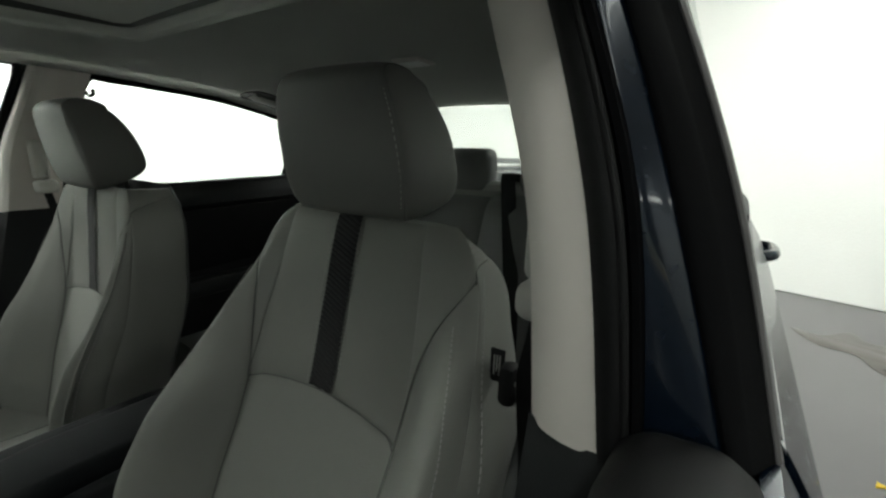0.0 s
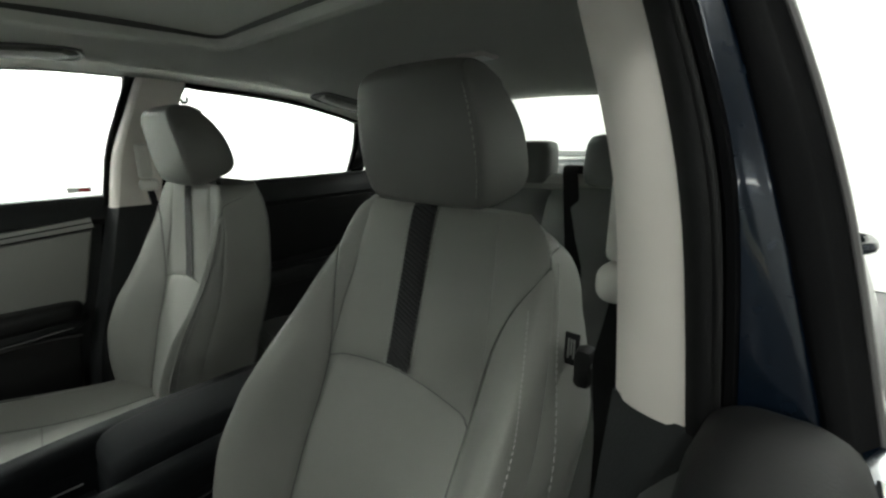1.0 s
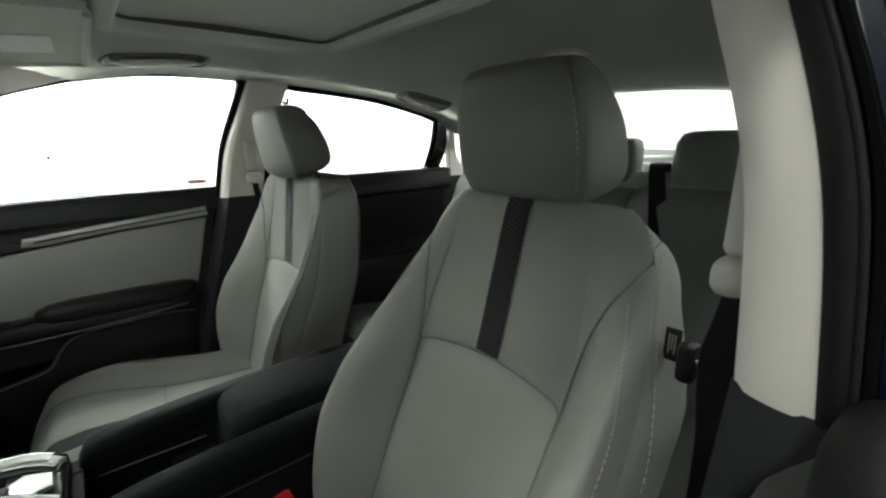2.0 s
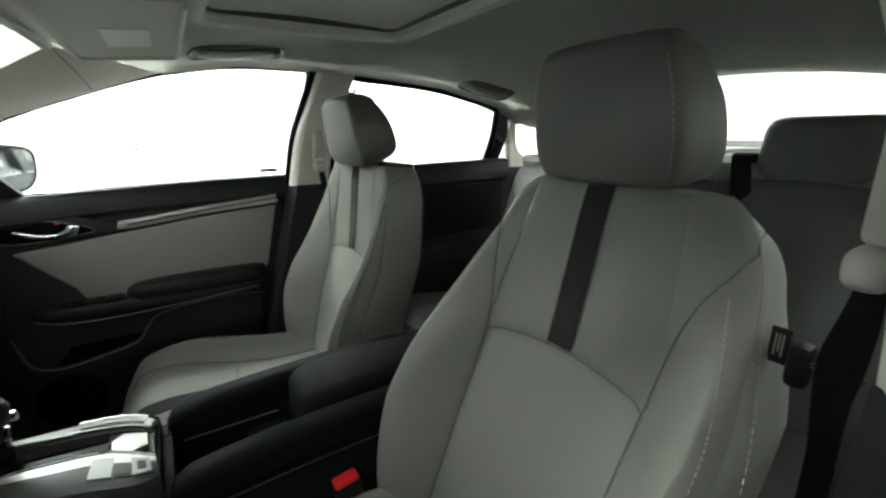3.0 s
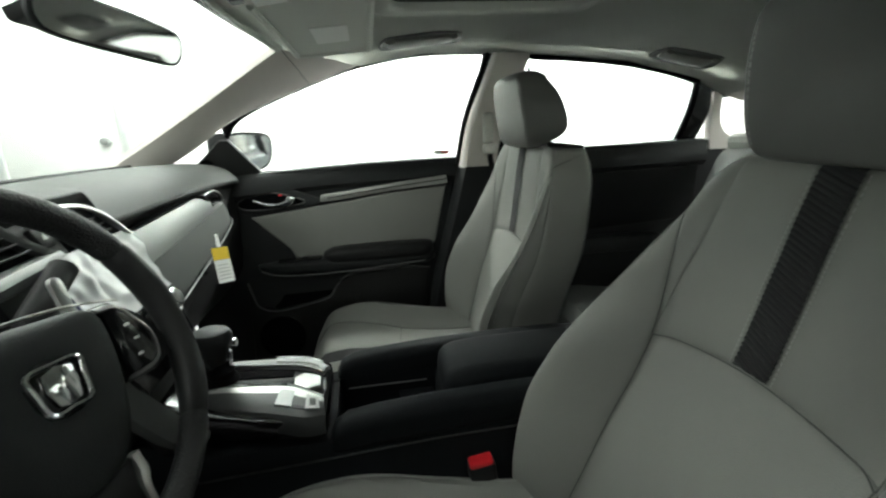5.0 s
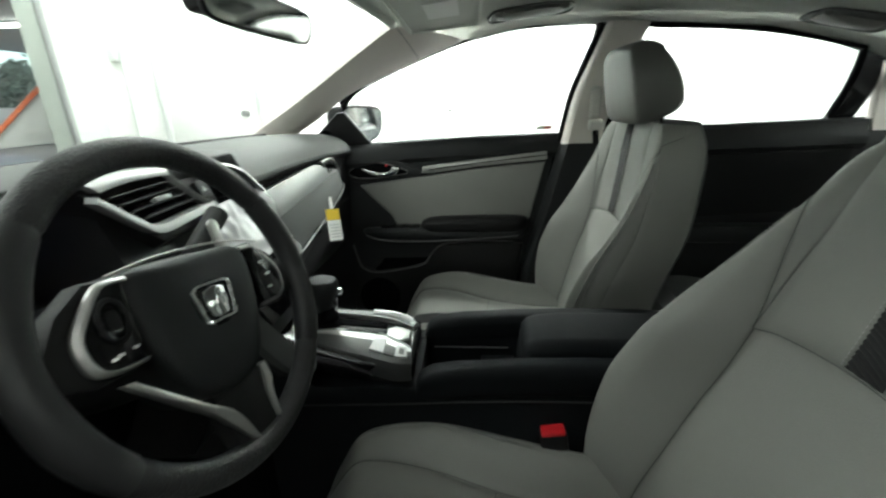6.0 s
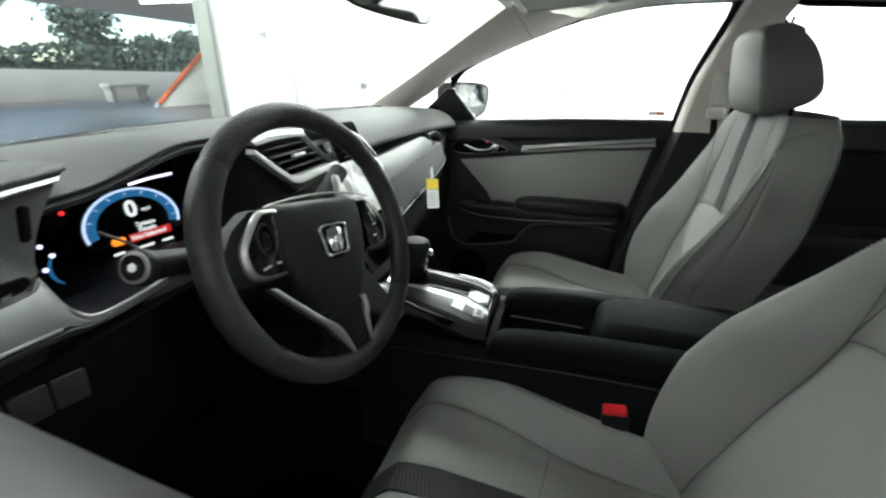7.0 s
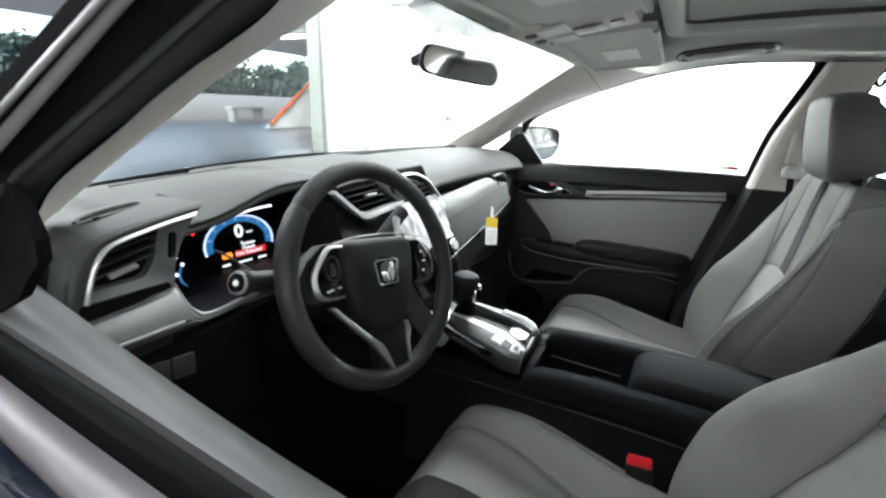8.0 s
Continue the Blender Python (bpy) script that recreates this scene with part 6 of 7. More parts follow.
for k, (a, b, w, h_) in enumerate(((-0.085, 0.034, 0.03, 0.012), (-0.05, 0.036, 0.02, 0.008), (-0.095, 0.014, 0.02, 0.006))):
    part("screen_mark", plate(roundrect(w, h_, 0.001), lambda x, y, h, a=a, b=b: cs(a + x, b + y, 0.0185 + h), 0.0004, 0), VIOLET_GLOW if k == 0 else BLUE_GLOW, scr)


def film(u, v):
    a, b = -0.120 + 0.195 * u, -0.060 + 0.113 * v
    k = noise.noise((a * 60, b * 45, 2)) * 0.005 + noise.noise((a * 25 + 9, b * 30, 5)) * 0.007
    return cs(a + 0.010 * noise.noise((a * 30, b * 30, 8)), b, 0.024 + k)


FILM = mat("clear_plastic_film", (0.80, 0.81, 0.82), 0.15, vary=0.05, bump=0.0)
FILM.node_tree.nodes["Principled BSDF"].inputs["Alpha"].default_value = 0.78
part("protective_film", slab(film, 48, 30, (0, -0.0006, 0.0003)), FILM, scr, "crinkled clear protective film")
for a in (-0.098, 0.052):
    kn = part("climate_knob", disc(cs(a, -0.080, 0.022), cs(0, 0, 1) - cs(0, 0, 0), 0.016, 0.026, 28, 0.002), BLACK, cv, "black climate knob")
    part("knob_ring", disc(cs(a, -0.080, 0.032), cs(0, 0, 1) - cs(0, 0, 0), 0.0172, 0.006, 28, 0.002), CHROME, kn, "chrome ring")
    part("knob_face", disc(cs(a, -0.080, 0.0355), cs(0, 0, 1) - cs(0, 0, 0), 0.0125, 0.002, 28, 0.0005), BRUSHED, kn, "pale grey knob face")
part("climate_row", tube([cs(-0.12, -0.098, 0.014), cs(-0.10, -0.106, 0.018), cs(-0.022, -0.108, 0.020), cs(0.060, -0.106, 0.018), cs(0.078, -0.094, 0.014)], 0.0032, 8, 20), CHROME, cv, "chrome trim line")
for k in range(4):
    part("climate_button", plate(roundrect(0.022, 0.014, 0.003), lambda a, b, h, k=k: cs(-0.062 + 0.026 * k + a, b - 0.080, 0.012 + h), 0.005, 0.001), BLACK, cv)
for e, x0 in ((-1, -0.13), (1, 0.085)):
    part("stack_flank", band([cs(x0, 0.05, 0.012), cs(x0 - e * 0.002, -0.05, 0.014), cs(x0 - e * 0.004, -0.11, 0.012), (x0 - e * 0.018, 0.63, 0.745), (x0 - e * 0.02, 0.585, 0.69), (x0 - e * 0.012, 0.55, 0.668)], [cs(x0 + e * 0.035, 0.05, -0.012), cs(x0 + e * 0.032, -0.05, -0.012), cs(x0 + e * 0.028, -0.11, -0.01), (x0 + e * 0.008, 0.645, 0.73), (x0 + e * 0.006, 0.595, 0.672), (x0 + e * 0.004, 0.56, 0.65)], (0, 0.02, 0), 30, 6, 0.004), DASH, cv, "charcoal stack flank")
part("lower_face", slab(lambda u, v: (-0.12 + 0.19 * u, 0.60 + 0.06 * v, 0.64 + 0.13 * v), 4, 4, (0, 0.02, 0)), BLACK, cv)
# passenger side: two-facet panel, vent, glove box
crease = [(0.125, 0.705, 0.846), (0.167, 0.701, 0.851), (0.353, 0.699, 0.867), (0.543, 0.703, 0.879), (0.61, 0.712, 0.880)]
part("passenger_panel", band([(0.105, 0.724, 0.904), (0.16, 0.721, 0.909), (0.30, 0.716, 0.917), (0.43, 0.713, 0.921), (0.50, 0.713, 0.905)], crease, (0, 0.012, 0), 30, 8, 0.004), BRUSHED, dash, "brushed grey passenger dash panel")
part("passenger_lower", band(crease, [(0.155, 0.688, 0.752), (0.207, 0.681, 0.766), (0.40, 0.679, 0.803), (0.558, 0.687, 0.831), (0.60, 0.70, 0.842)], (0, 0.012, 0), 30, 8, 0.003), DASH, dash, "charcoal lower passenger panel")
part("panel_gap", tube([(0.09, 0.728, 0.910), (0.15, 0.727, 0.915), (0.30, 0.722, 0.923), (0.43, 0.719, 0.927), (0.47, 0.72, 0.926)], 0.0045, 8), RUBBER, dash)
part("passenger_line", tube([(0.165, 0.681, 0.752), (0.207, 0.676, 0.763), (0.40, 0.674, 0.800), (0.558, 0.682, 0.828), (0.60, 0.696, 0.840)], 0.0018, 6), BRUSHED, dash, "thin silver line")
pv = part("passenger_vent", plate([(0.445, 0.926), (0.53, 0.925), (0.60, 0.905), (0.628, 0.880), (0.60, 0.868), (0.54, 0.868), (0.478, 0.902)], lambda a, b, h: (a, 0.727 + 0.10 * (a - 0.5) - h, b), 0.02, 0.005, 3), BLACK, dash, "black passenger vent")
part("vent_hollow", plate([(0.47, 0.918), (0.53, 0.918), (0.592, 0.900), (0.61, 0.882), (0.55, 0.876), (0.495, 0.903)], lambda a, b, h: (a, 0.7065 + 0.10 * (a - 0.5) - h, b), 0.0015, 0), RUBBER, pv, "black vent opening")
for k in range(5):
    x = 0.495 + 0.022 * k
    part("slat", box(x, x + 0.0025, 0.700 + 0.1 * (x - 0.5), 0.712, 0.888, 0.914 - 0.16 * (x - 0.495), 0.0005, 1), GLOSS, pv)
part("vent_bright", tube([(0.45, 0.702, 0.926), (0.53, 0.705, 0.926), (0.60, 0.712, 0.906), (0.63, 0.716, 0.880), (0.60, 0.710, 0.867), (0.555, 0.706, 0.866)], 0.0022, 6, 30), SILVER, pv, "satin silver vent rim")
gb = part("glove_box", slab(lambda u, v: (0.135 + 0.46 * u, 0.692 + 0.02 * u + 0.10 * v * v, 0.755 + 0.07 * u - 0.20 * v), 12, 10, (0, 0.03, 0)), BLACK, dash, "black glove box lid")
part("latch", box(0.33, 0.39, 0.682, 0.705, 0.755, 0.775, 0.003), BLACK, gb)
tag = thing("hanging_tag", (0.285, 0.64, 0.80), "yellow and white card hanging from the glove box", "tag")
tl = Matrix.Translation((0.312, 0.642, 0.828)) @ Matrix.Rotation(radians(-35), 4, "Z") @ Matrix.Rotation(radians(-16), 4, "X") @ Matrix.Rotation(radians(8), 4, "Y") @ Matrix.Diagonal((0.86, 0.86, 0.86, 1))
for nm, o, m in (("card", [(-0.022, -0.095), (0.024, -0.095), (0.024, -0.035), (-0.022, -0.035)], WHITE_PAPER), ("header", [(-0.022, -0.0345), (0.024, -0.0345), (0.024, -0.002), (-0.022, -0.002)], YELLOW), ("strap", [(-0.006, 0.0), (0.006, 0.0), (0.004, 0.034), (-0.004, 0.034)], WHITE_PAPER)):
    part(nm, plate(o, lambda a, b, h: tl @ Vector((a, -h, b)), 0.001, 0), m, tag)
for k in range(5):
    part("print_bar", plate([(-0.017, -0.05 - 0.009 * k), (0.016, -0.05 - 0.009 * k), (0.016, -0.047 - 0.009 * k), (-0.017, -0.047 - 0.009 * k)], lambda a, b, h: tl @ Vector((a, -0.0012 - h, b)), 0.0004, 0), BRUSHED_PALE, tag)

# ---- steering wheel ----
YW, TL = 0.12, 0.345
SC = Vector((-0.363, 0.546, 0.901))
sn = Vector((-math.sin(YW) * math.cos(TL), -math.cos(TL) * math.cos(YW), math.sin(TL)))
sx = Vector((math.cos(YW), -math.sin(YW), 0))
sy = sn.cross(sx)
SPIN = radians(-9)


def sw(a, b, h=0.0):
    c, s = math.cos(SPIN), math.sin(SPIN)
    return SC + sx * (a * c - b * s) + sy * (a * s + b * c) + sn * h


wheel = thing("steering_wheel", SC, "black leather steering wheel with silver spokes", "steering wheel")
GRIP = leather("black_wheel_leather", (0.024, 0.024, 0.025), 0.42, 700, 0.2)
PERF = leather("perforated_black_leather", (0.024, 0.024, 0.025), 0.46, 430, 0.9)


def rim(a0, a1, m, name, n=48):
    R0 = 0.1500

    def f(u, v):
        t = radians(a0 + (a1 - a0) * u)
        k = 2 * math.pi * v
        thick = 0.0138 + 0.0015 * math.exp(-((abs(math.sin(t)) - 0.35) / 0.25) ** 2)
        edge = 1 - 0.10 * math.exp(-min(u, 1 - u) * abs(a1 - a0) / 0.8)
        r = R0 + math.cos(k) * thick * edge
        return sw(r * math.cos(t), r * math.sin(t) * (1 if math.sin(t) > -0.8 else 1), math.sin(k) * thick * 0.92 * edge)
    bm = grid(f, n, 20)
    bmesh.ops.remove_doubles(bm, verts=bm.verts, dist=1e-5)
    return part(name, bm, m, wheel)


rim(38, 142, PERF, "rim_top")
rim(142, 220, GRIP, "rim_grip")
rim(220, 323, PERF, "rim_bottom")
rim(-37, 38, GRIP, "rim_grip")
HUB = [(-0.066, 0.046), (-0.03, 0.050), (0.03, 0.050), (0.066, 0.046), (0.071, 0.016), (0.063, -0.026), (0.050, -0.060), (0.030, -0.082), (0.0, -0.089), (-0.030, -0.082), (-0.050, -0.060), (-0.063, -0.026), (-0.071, 0.016)]


def hub_at(a, b, h):
    return sw(a, b, h - 0.008)


def hub_fn(u, v):
    """Domed air bag cover."""
    k = len(HUB)
    t = u * k
    i = int(t) % k
    q = [(*HUB[(i - 1) % k], 0), (*HUB[i], 0), (*HUB[(i + 1) % k], 0), (*HUB[(i + 2) % k], 0)]
    e = poly_at(q, (1 + t - int(t)) / 3)
    return hub_at(e.x * math.sqrt(1 - v * v) if v < 1 else 0, e.y * math.sqrt(1 - v * v) if v < 1 else 0, 0.020 * (1 - (1 - v) ** 2.2))


bm = grid(lambda u, v: hub_fn(u, v), 66, 14, closed=True)
bmesh.ops.remove_doubles(bm, verts=bm.verts, dist=1e-5)
cover = part("airbag_cover", bm, SOFT, wheel, "black domed airbag cover")
part("hub_back", plate([(x * 1.02, y * 1.02) for x, y in HUB], lambda a, b, h: hub_at(a, b, -0.045 + h), 0.05, 0.008, smooth_n=3), BLACK, wheel)
badge = part("badge_plate", plate([(-0.0205, 0.017), (0.0205, 0.017), (0.017, -0.019), (-0.017, -0.019)], lambda a, b, h: hub_at(a, b, 0.0185 + h), 0.003, 0.001, smooth_n=3), GLOSS, cover, "dark badge field")
ring = [(-0.0205, 0.017), (0.0, 0.019), (0.0205, 0.017), (0.0205, 0.0), (0.0165, -0.019), (0.0, -0.0205), (-0.0165, -0.019), (-0.0205, 0.0)]
part("badge_ring", tube([hub_at(a, b * 0.88, 0.0225) for a, b in ring], 0.0022, 8, closed=True, up=tuple(sn)), CHROME, cover, "chrome badge ring")
part("badge_shape", plate([(-0.0125, 0.012), (0.0125, 0.012), (0.0095, -0.0135), (-0.0095, -0.0135)], lambda a, b, h: hub_at(a, b, 0.0215 + h), 0.003, 0.0018, smooth_n=2), CHROME, cover, "plain chrome badge")
for e in (-1, 1):
    pod_o = [(e * 0.060, 0.045), (e * 0.092, 0.048), (e * 0.118, 0.030), (e * 0.138, 0.0), (e * 0.138, -0.022), (e * 0.110, -0.030), (e * 0.072, -0.028)]
    part("spoke", plate(pod_o, lambda a, b, h: hub_at(a, b, -0.016 + h), 0.022, 0.006), BLACK, wheel)
    po = [(e * 0.070, 0.040), (e * 0.088, 0.042), (e * 0.104, 0.026), (e * 0.116, 0.006), (e * 0.112, -0.016), (e * 0.098, -0.022), (e * 0.072, -0.022)]
    pods = part("switch_pod", plate(po, lambda a, b, h: hub_at(a, b, 0.005 + h), 0.008, 0.003), GLOSS, wheel, "glossy black switch pod")
    edge = [(e * 0.064, 0.047), (e * 0.088, 0.046), (e * 0.107, 0.029), (e * 0.120, 0.008), (e * 0.117, -0.018), (e * 0.101, -0.027), (e * 0.072, -0.027)]
    inn = [(e * 0.066, 0.041), (e * 0.085, 0.040), (e * 0.100, 0.024), (e * 0.1115, 0.006), (e * 0.109, -0.014), (e * 0.097, -0.021), (e * 0.072, -0.022)]
    part("silver_bezel", band([hub_at(a + (c - a) * 0.35, b + (d - b) * 0.35, 0.010) for (a, b), (c, d) in zip(edge, inn)], [hub_at(a, b, 0.014) for a, b in inn], tuple(sn * -0.006), 40, 4, 0.001), SILVER, wheel, "satin silver pod bezel")
    if e < 0:
        part("rocker_ring", tube([hub_at(-0.088 + 0.011 * math.cos(t), 0.014 + 0.016 * math.sin(t), 0.0145) for t in [k * 0.628 for k in range(10)]], 0.0022, 6, closed=True), BLACK, pods)
        part("rocker", plate(roundrect(0.009, 0.016, 0.004), lambda a, b, h: hub_at(a - 0.088, b + 0.014, 0.013 + h), 0.003, 0.001), BLACK, pods)
    for k in range(3):
        part("button_mark", plate(roundrect(0.006, 0.0022, 0.0008), lambda a, b, h, k=k: hub_at(a + e * (0.088 + 0.004 * (k == 1)), b + (0.022 - 0.015 * k if e > 0 else -0.012), 0.0135 + h) + sx * ((k - 1) * 0.009 if e < 0 else 0), 0.0005, 0), WHITE_PAPER, pods)
# lower spoke: dark web between two silver blades
part("lower_spoke", plate([(-0.034, -0.08), (0.034, -0.08), (0.022, -0.148), (-0.022, -0.148)], lambda a, b, h: sw(a, b, -0.014 + h), 0.018, 0.004), BLACK, wheel)
part("spoke_panel", plate([(-0.034, -0.088), (-0.019, -0.103), (-0.002, -0.139), (0.027, -0.139), (0.025, -0.104), (0.030, -0.078), (0.0, -0.084)], lambda a, b, h: sw(a, b, 0.002 + h), 0.004, 0.002), BLACK, wheel, "dark spoke panel")
part("silver_blade", band([sw(-0.098, -0.034, 0.004), sw(-0.060, -0.075, 0.008), sw(-0.037, -0.099, 0.009), sw(-0.010, -0.137, 0.006)], [sw(-0.089, -0.035, 0.004), sw(-0.049, -0.077, 0.010), sw(-0.021, -0.103, 0.011), sw(-0.002, -0.141, 0.007)], tuple(sn * -0.008), 30, 5, 0.0015), SILVER, wheel, "satin silver spoke blade")
part("silver_blade", band([sw(0.028, -0.078, 0.008), sw(0.0285, -0.092, 0.009), sw(0.025, -0.105, 0.009), sw(0.028, -0.141, 0.006)], [sw(0.034, -0.077, 0.010), sw(0.0345, -0.095, 0.011), sw(0.030, -0.107, 0.011), sw(0.033, -0.140, 0.007)], tuple(sn * -0.008), 30, 4, 0.001), SILVER, wheel, "satin silver spoke blade")
part("top_line", tube([sw(-0.085, 0.047, 0.010), sw(-0.045, 0.0525, 0.012), sw(0.0, 0.0545, 0.013), sw(0.045, 0.0525, 0.012), sw(0.085, 0.046, 0.010)], 0.0013, 6, 40), SILVER, wheel, "thin silver line over the hub")
col = thing("steering_column", (-0.34, 0.66, 0.83), "black steering column shroud with two stalks", "steering column")
part("shroud", loft([[SC - sn * d + sx * a * k + sy * (b * k - 0.012) for a, b in roundrect(0.11, 0.10, 0.035, 5)] for d, k in ((0.04, 0.8), (0.055, 1.0), (0.12, 1.1), (0.26, 1.2))]), BLACK, col)
stl = Vector((-0.548, 0.600, 0.937))
sb = SC - sn * 0.085 + sx * -0.04
part("indicator_stalk", tube([sb, sb.lerp(stl, 0.5) + Vector((0, 0, 0.006)), stl], lambda u: 0.0085 + 0.004 * (u > 0.35), 14, 24), BLACK, col, "black indicator stalk")
end = part("stalk_cap", disc(stl, (stl - sb), 0.0155, 0.010, 28, 0.002), BLACK, col)
part("stalk_ring", disc(stl + (stl - sb).normalized() * 0.004, (stl - sb), 0.0135, 0.005, 28, 0.001), SILVER, end, "silver ring")
part("stalk_symbol", disc(stl + (stl - sb).normalized() * 0.0065, (stl - sb), 0.0105, 0.002, 28, 0), GLOSS, end)
part("stalk_mark", disc(stl + (stl - sb).normalized() * 0.0078, (stl - sb), 0.004, 0.001, 6, 0), WHITE_PAPER, end)
str_ = Vector((-0.19, 0.625, 0.945))
sb2 = SC - sn * 0.085 + sx * 0.04
part("wiper_stalk", tube([sb2, sb2.lerp(str_, 0.5) + Vector((0, 0, 0.004)), str_], lambda u: 0.0085 + 0.005 * (u > 0.45), 14, 24), BLACK, col, "black wiper stalk")
part("paddle", plate(roundrect(0.013, 0.062, 0.006), lambda a, b, h: sw(0.088 + a, 0.055 + b, -0.04 + h), 0.004, 0.001), SILVER, col, "silver shift paddle")


# ---- centre console ----
con = thing("centre_console", (0, 0.3, 0.42), "black centre console with padded rails and cup holder", "console")
CX = -0.02
part("body", loft([[(CX + sx_ * w, y, z) for sx_, z in ((-1, 0.30), (-1, zt - 0.045), (-0.92, zt - 0.03), (-0.62, zt - 0.03), (-0.60, zt - 0.032 - dip), (0.60, zt - 0.032 - dip), (0.62, zt - 0.03), (0.92, zt - 0.03), (1, zt - 0.045), (1, 0.30))] for y, w, zt, dip in ((-0.16, 0.10, 0.66, 0.0), (0.0, 0.105, 0.66, 0.0), (0.196, 0.107, 0.655, 0.0), (0.20, 0.107, 0.655, 0.075), (0.376, 0.107, 0.65, 0.075), (0.38, 0.107, 0.65, 0.0), (0.56, 0.10, 0.645, 0.0), (0.66, 0.095, 0.68, 0.0))]), PAD, con, "black console body")
for e in (-1, 1):
    rings = []
    xm = CX + e * 0.089
    for y, zt, w, h in ((-0.145, 0.650, 0.030, 0.030), (-0.14, 0.662, 0.040, 0.048), (-0.125, 0.670, 0.046, 0.056), (-0.05, 0.674, 0.048, 0.060), (0.10, 0.674, 0.048, 0.060), (0.22, 0.670, 0.048, 0.060), (0.31, 0.664, 0.048, 0.060), (0.355, 0.658, 0.047, 0.058), (0.375, 0.652, 0.042, 0.048), (0.384, 0.644, 0.032, 0.030)):
        rings.append([(xm + a, y, zt - 0.030 + c) for a, c in roundrect(w, h, min(w, h) * 0.38, 6)])
    part("padded_rail", loft(rings), PAD, con, "black padded side rail", sharp=60)
    part("rail_stitch_line", tube([(CX + e * 0.1125, -0.1, 0.612), (CX + e * 0.1125, 0.2, 0.61), (CX + e * 0.112, 0.39, 0.60), (CX + e * 0.105, 0.58, 0.585)], 0.0016, 6), BLANK, con, "dark grey trim line")
lid_r = []
for y, w, zt, r in ((0.196, 0.085, 0.662, 0.018), (0.192, 0.108, 0.674, 0.022), (0.182, 0.122, 0.682, 0.024), (0.165, 0.129, 0.687, 0.024), (0.12, 0.131, 0.690, 0.022), (0.02, 0.131, 0.691, 0.022), (-0.09, 0.130, 0.690, 0.022), (-0.125, 0.122, 0.684, 0.022), (-0.138, 0.10, 0.672, 0.018)):
    lid_r.append([(CX + a, y, zt - 0.03 + c) for a, c in roundrect(w, 0.06, r, 6)])
part("armrest_lid", loft(lid_r), PAD, con, "black padded armrest lid", sharp=60)
part("storage_well", slab(lambda u, v: (CX - 0.062 + 0.124 * u, 0.203 + 0.170 * v, 0.556), 2, 2, (0, 0, -0.008)), CARPET, con, "black open storage tray")
part("tray_slide", box(CX - 0.058, CX + 0.058, 0.203, 0.27, 0.580, 0.588, 0.003), PAD, con, "black sliding tray cover")
part("tray_line", tube([(CX + 0.058, 0.215, 0.604), (CX + 0.058, 0.28, 0.604), (CX + 0.058, 0.365, 0.604)], 0.0016, 6, 6), BLANK_GREY, con)
# shift panel
CHARCOAL = mat("satin_charcoal_plastic", (0.022, 0.023, 0.023), 0.5, vary=0.08, scale=25, bump=0.1, grain=700)
SX = -0.037
sp = thing("gear_selector", (SX, 0.48, 0.65), "gear selector with silver surround and black knob", "gear selector")
top_z = lambda y: lin([(0.38, 0.670), (0.5, 0.677), (0.58, 0.686), (0.66, 0.715)], y)
part("panel_base", loft([[(SX + a * w / 0.16, y, 0.628 + (zt - 0.63) * (0.5 + c / 0.06)) for a, c in roundrect(0.16, 0.06, 0.012, 5)] for y, w, zt in ((0.388, 0.12, 0.655), (0.392, 0.16, 0.664), (0.41, 0.172, 0.668), (0.5, 0.150, 0.674), (0.58, 0.11, 0.683), (0.64, 0.10, 0.705))]), GLOSS, sp, "glossy black panel", sharp=60)
IN = {-1: ((-0.058, 0.578), (-0.046, 0.545), (-0.042, 0.51), (-0.047, 0.455), (-0.066, 0.42), (-0.086, 0.394)), 1: ((0.020, 0.575), (0.019, 0.545), (0.018, 0.51), (0.015, 0.465), (0.004, 0.425), (-0.014, 0.400))}
OUT = {-1: ((-0.072, 0.574), (-0.086, 0.548), (-0.098, 0.505), (-0.108, 0.462), (-0.122, 0.418), (-0.118, 0.390)), 1: ((0.036, 0.572), (0.045, 0.548), (0.051, 0.51), (0.050, 0.465), (0.040, 0.420), (0.016, 0.392))}
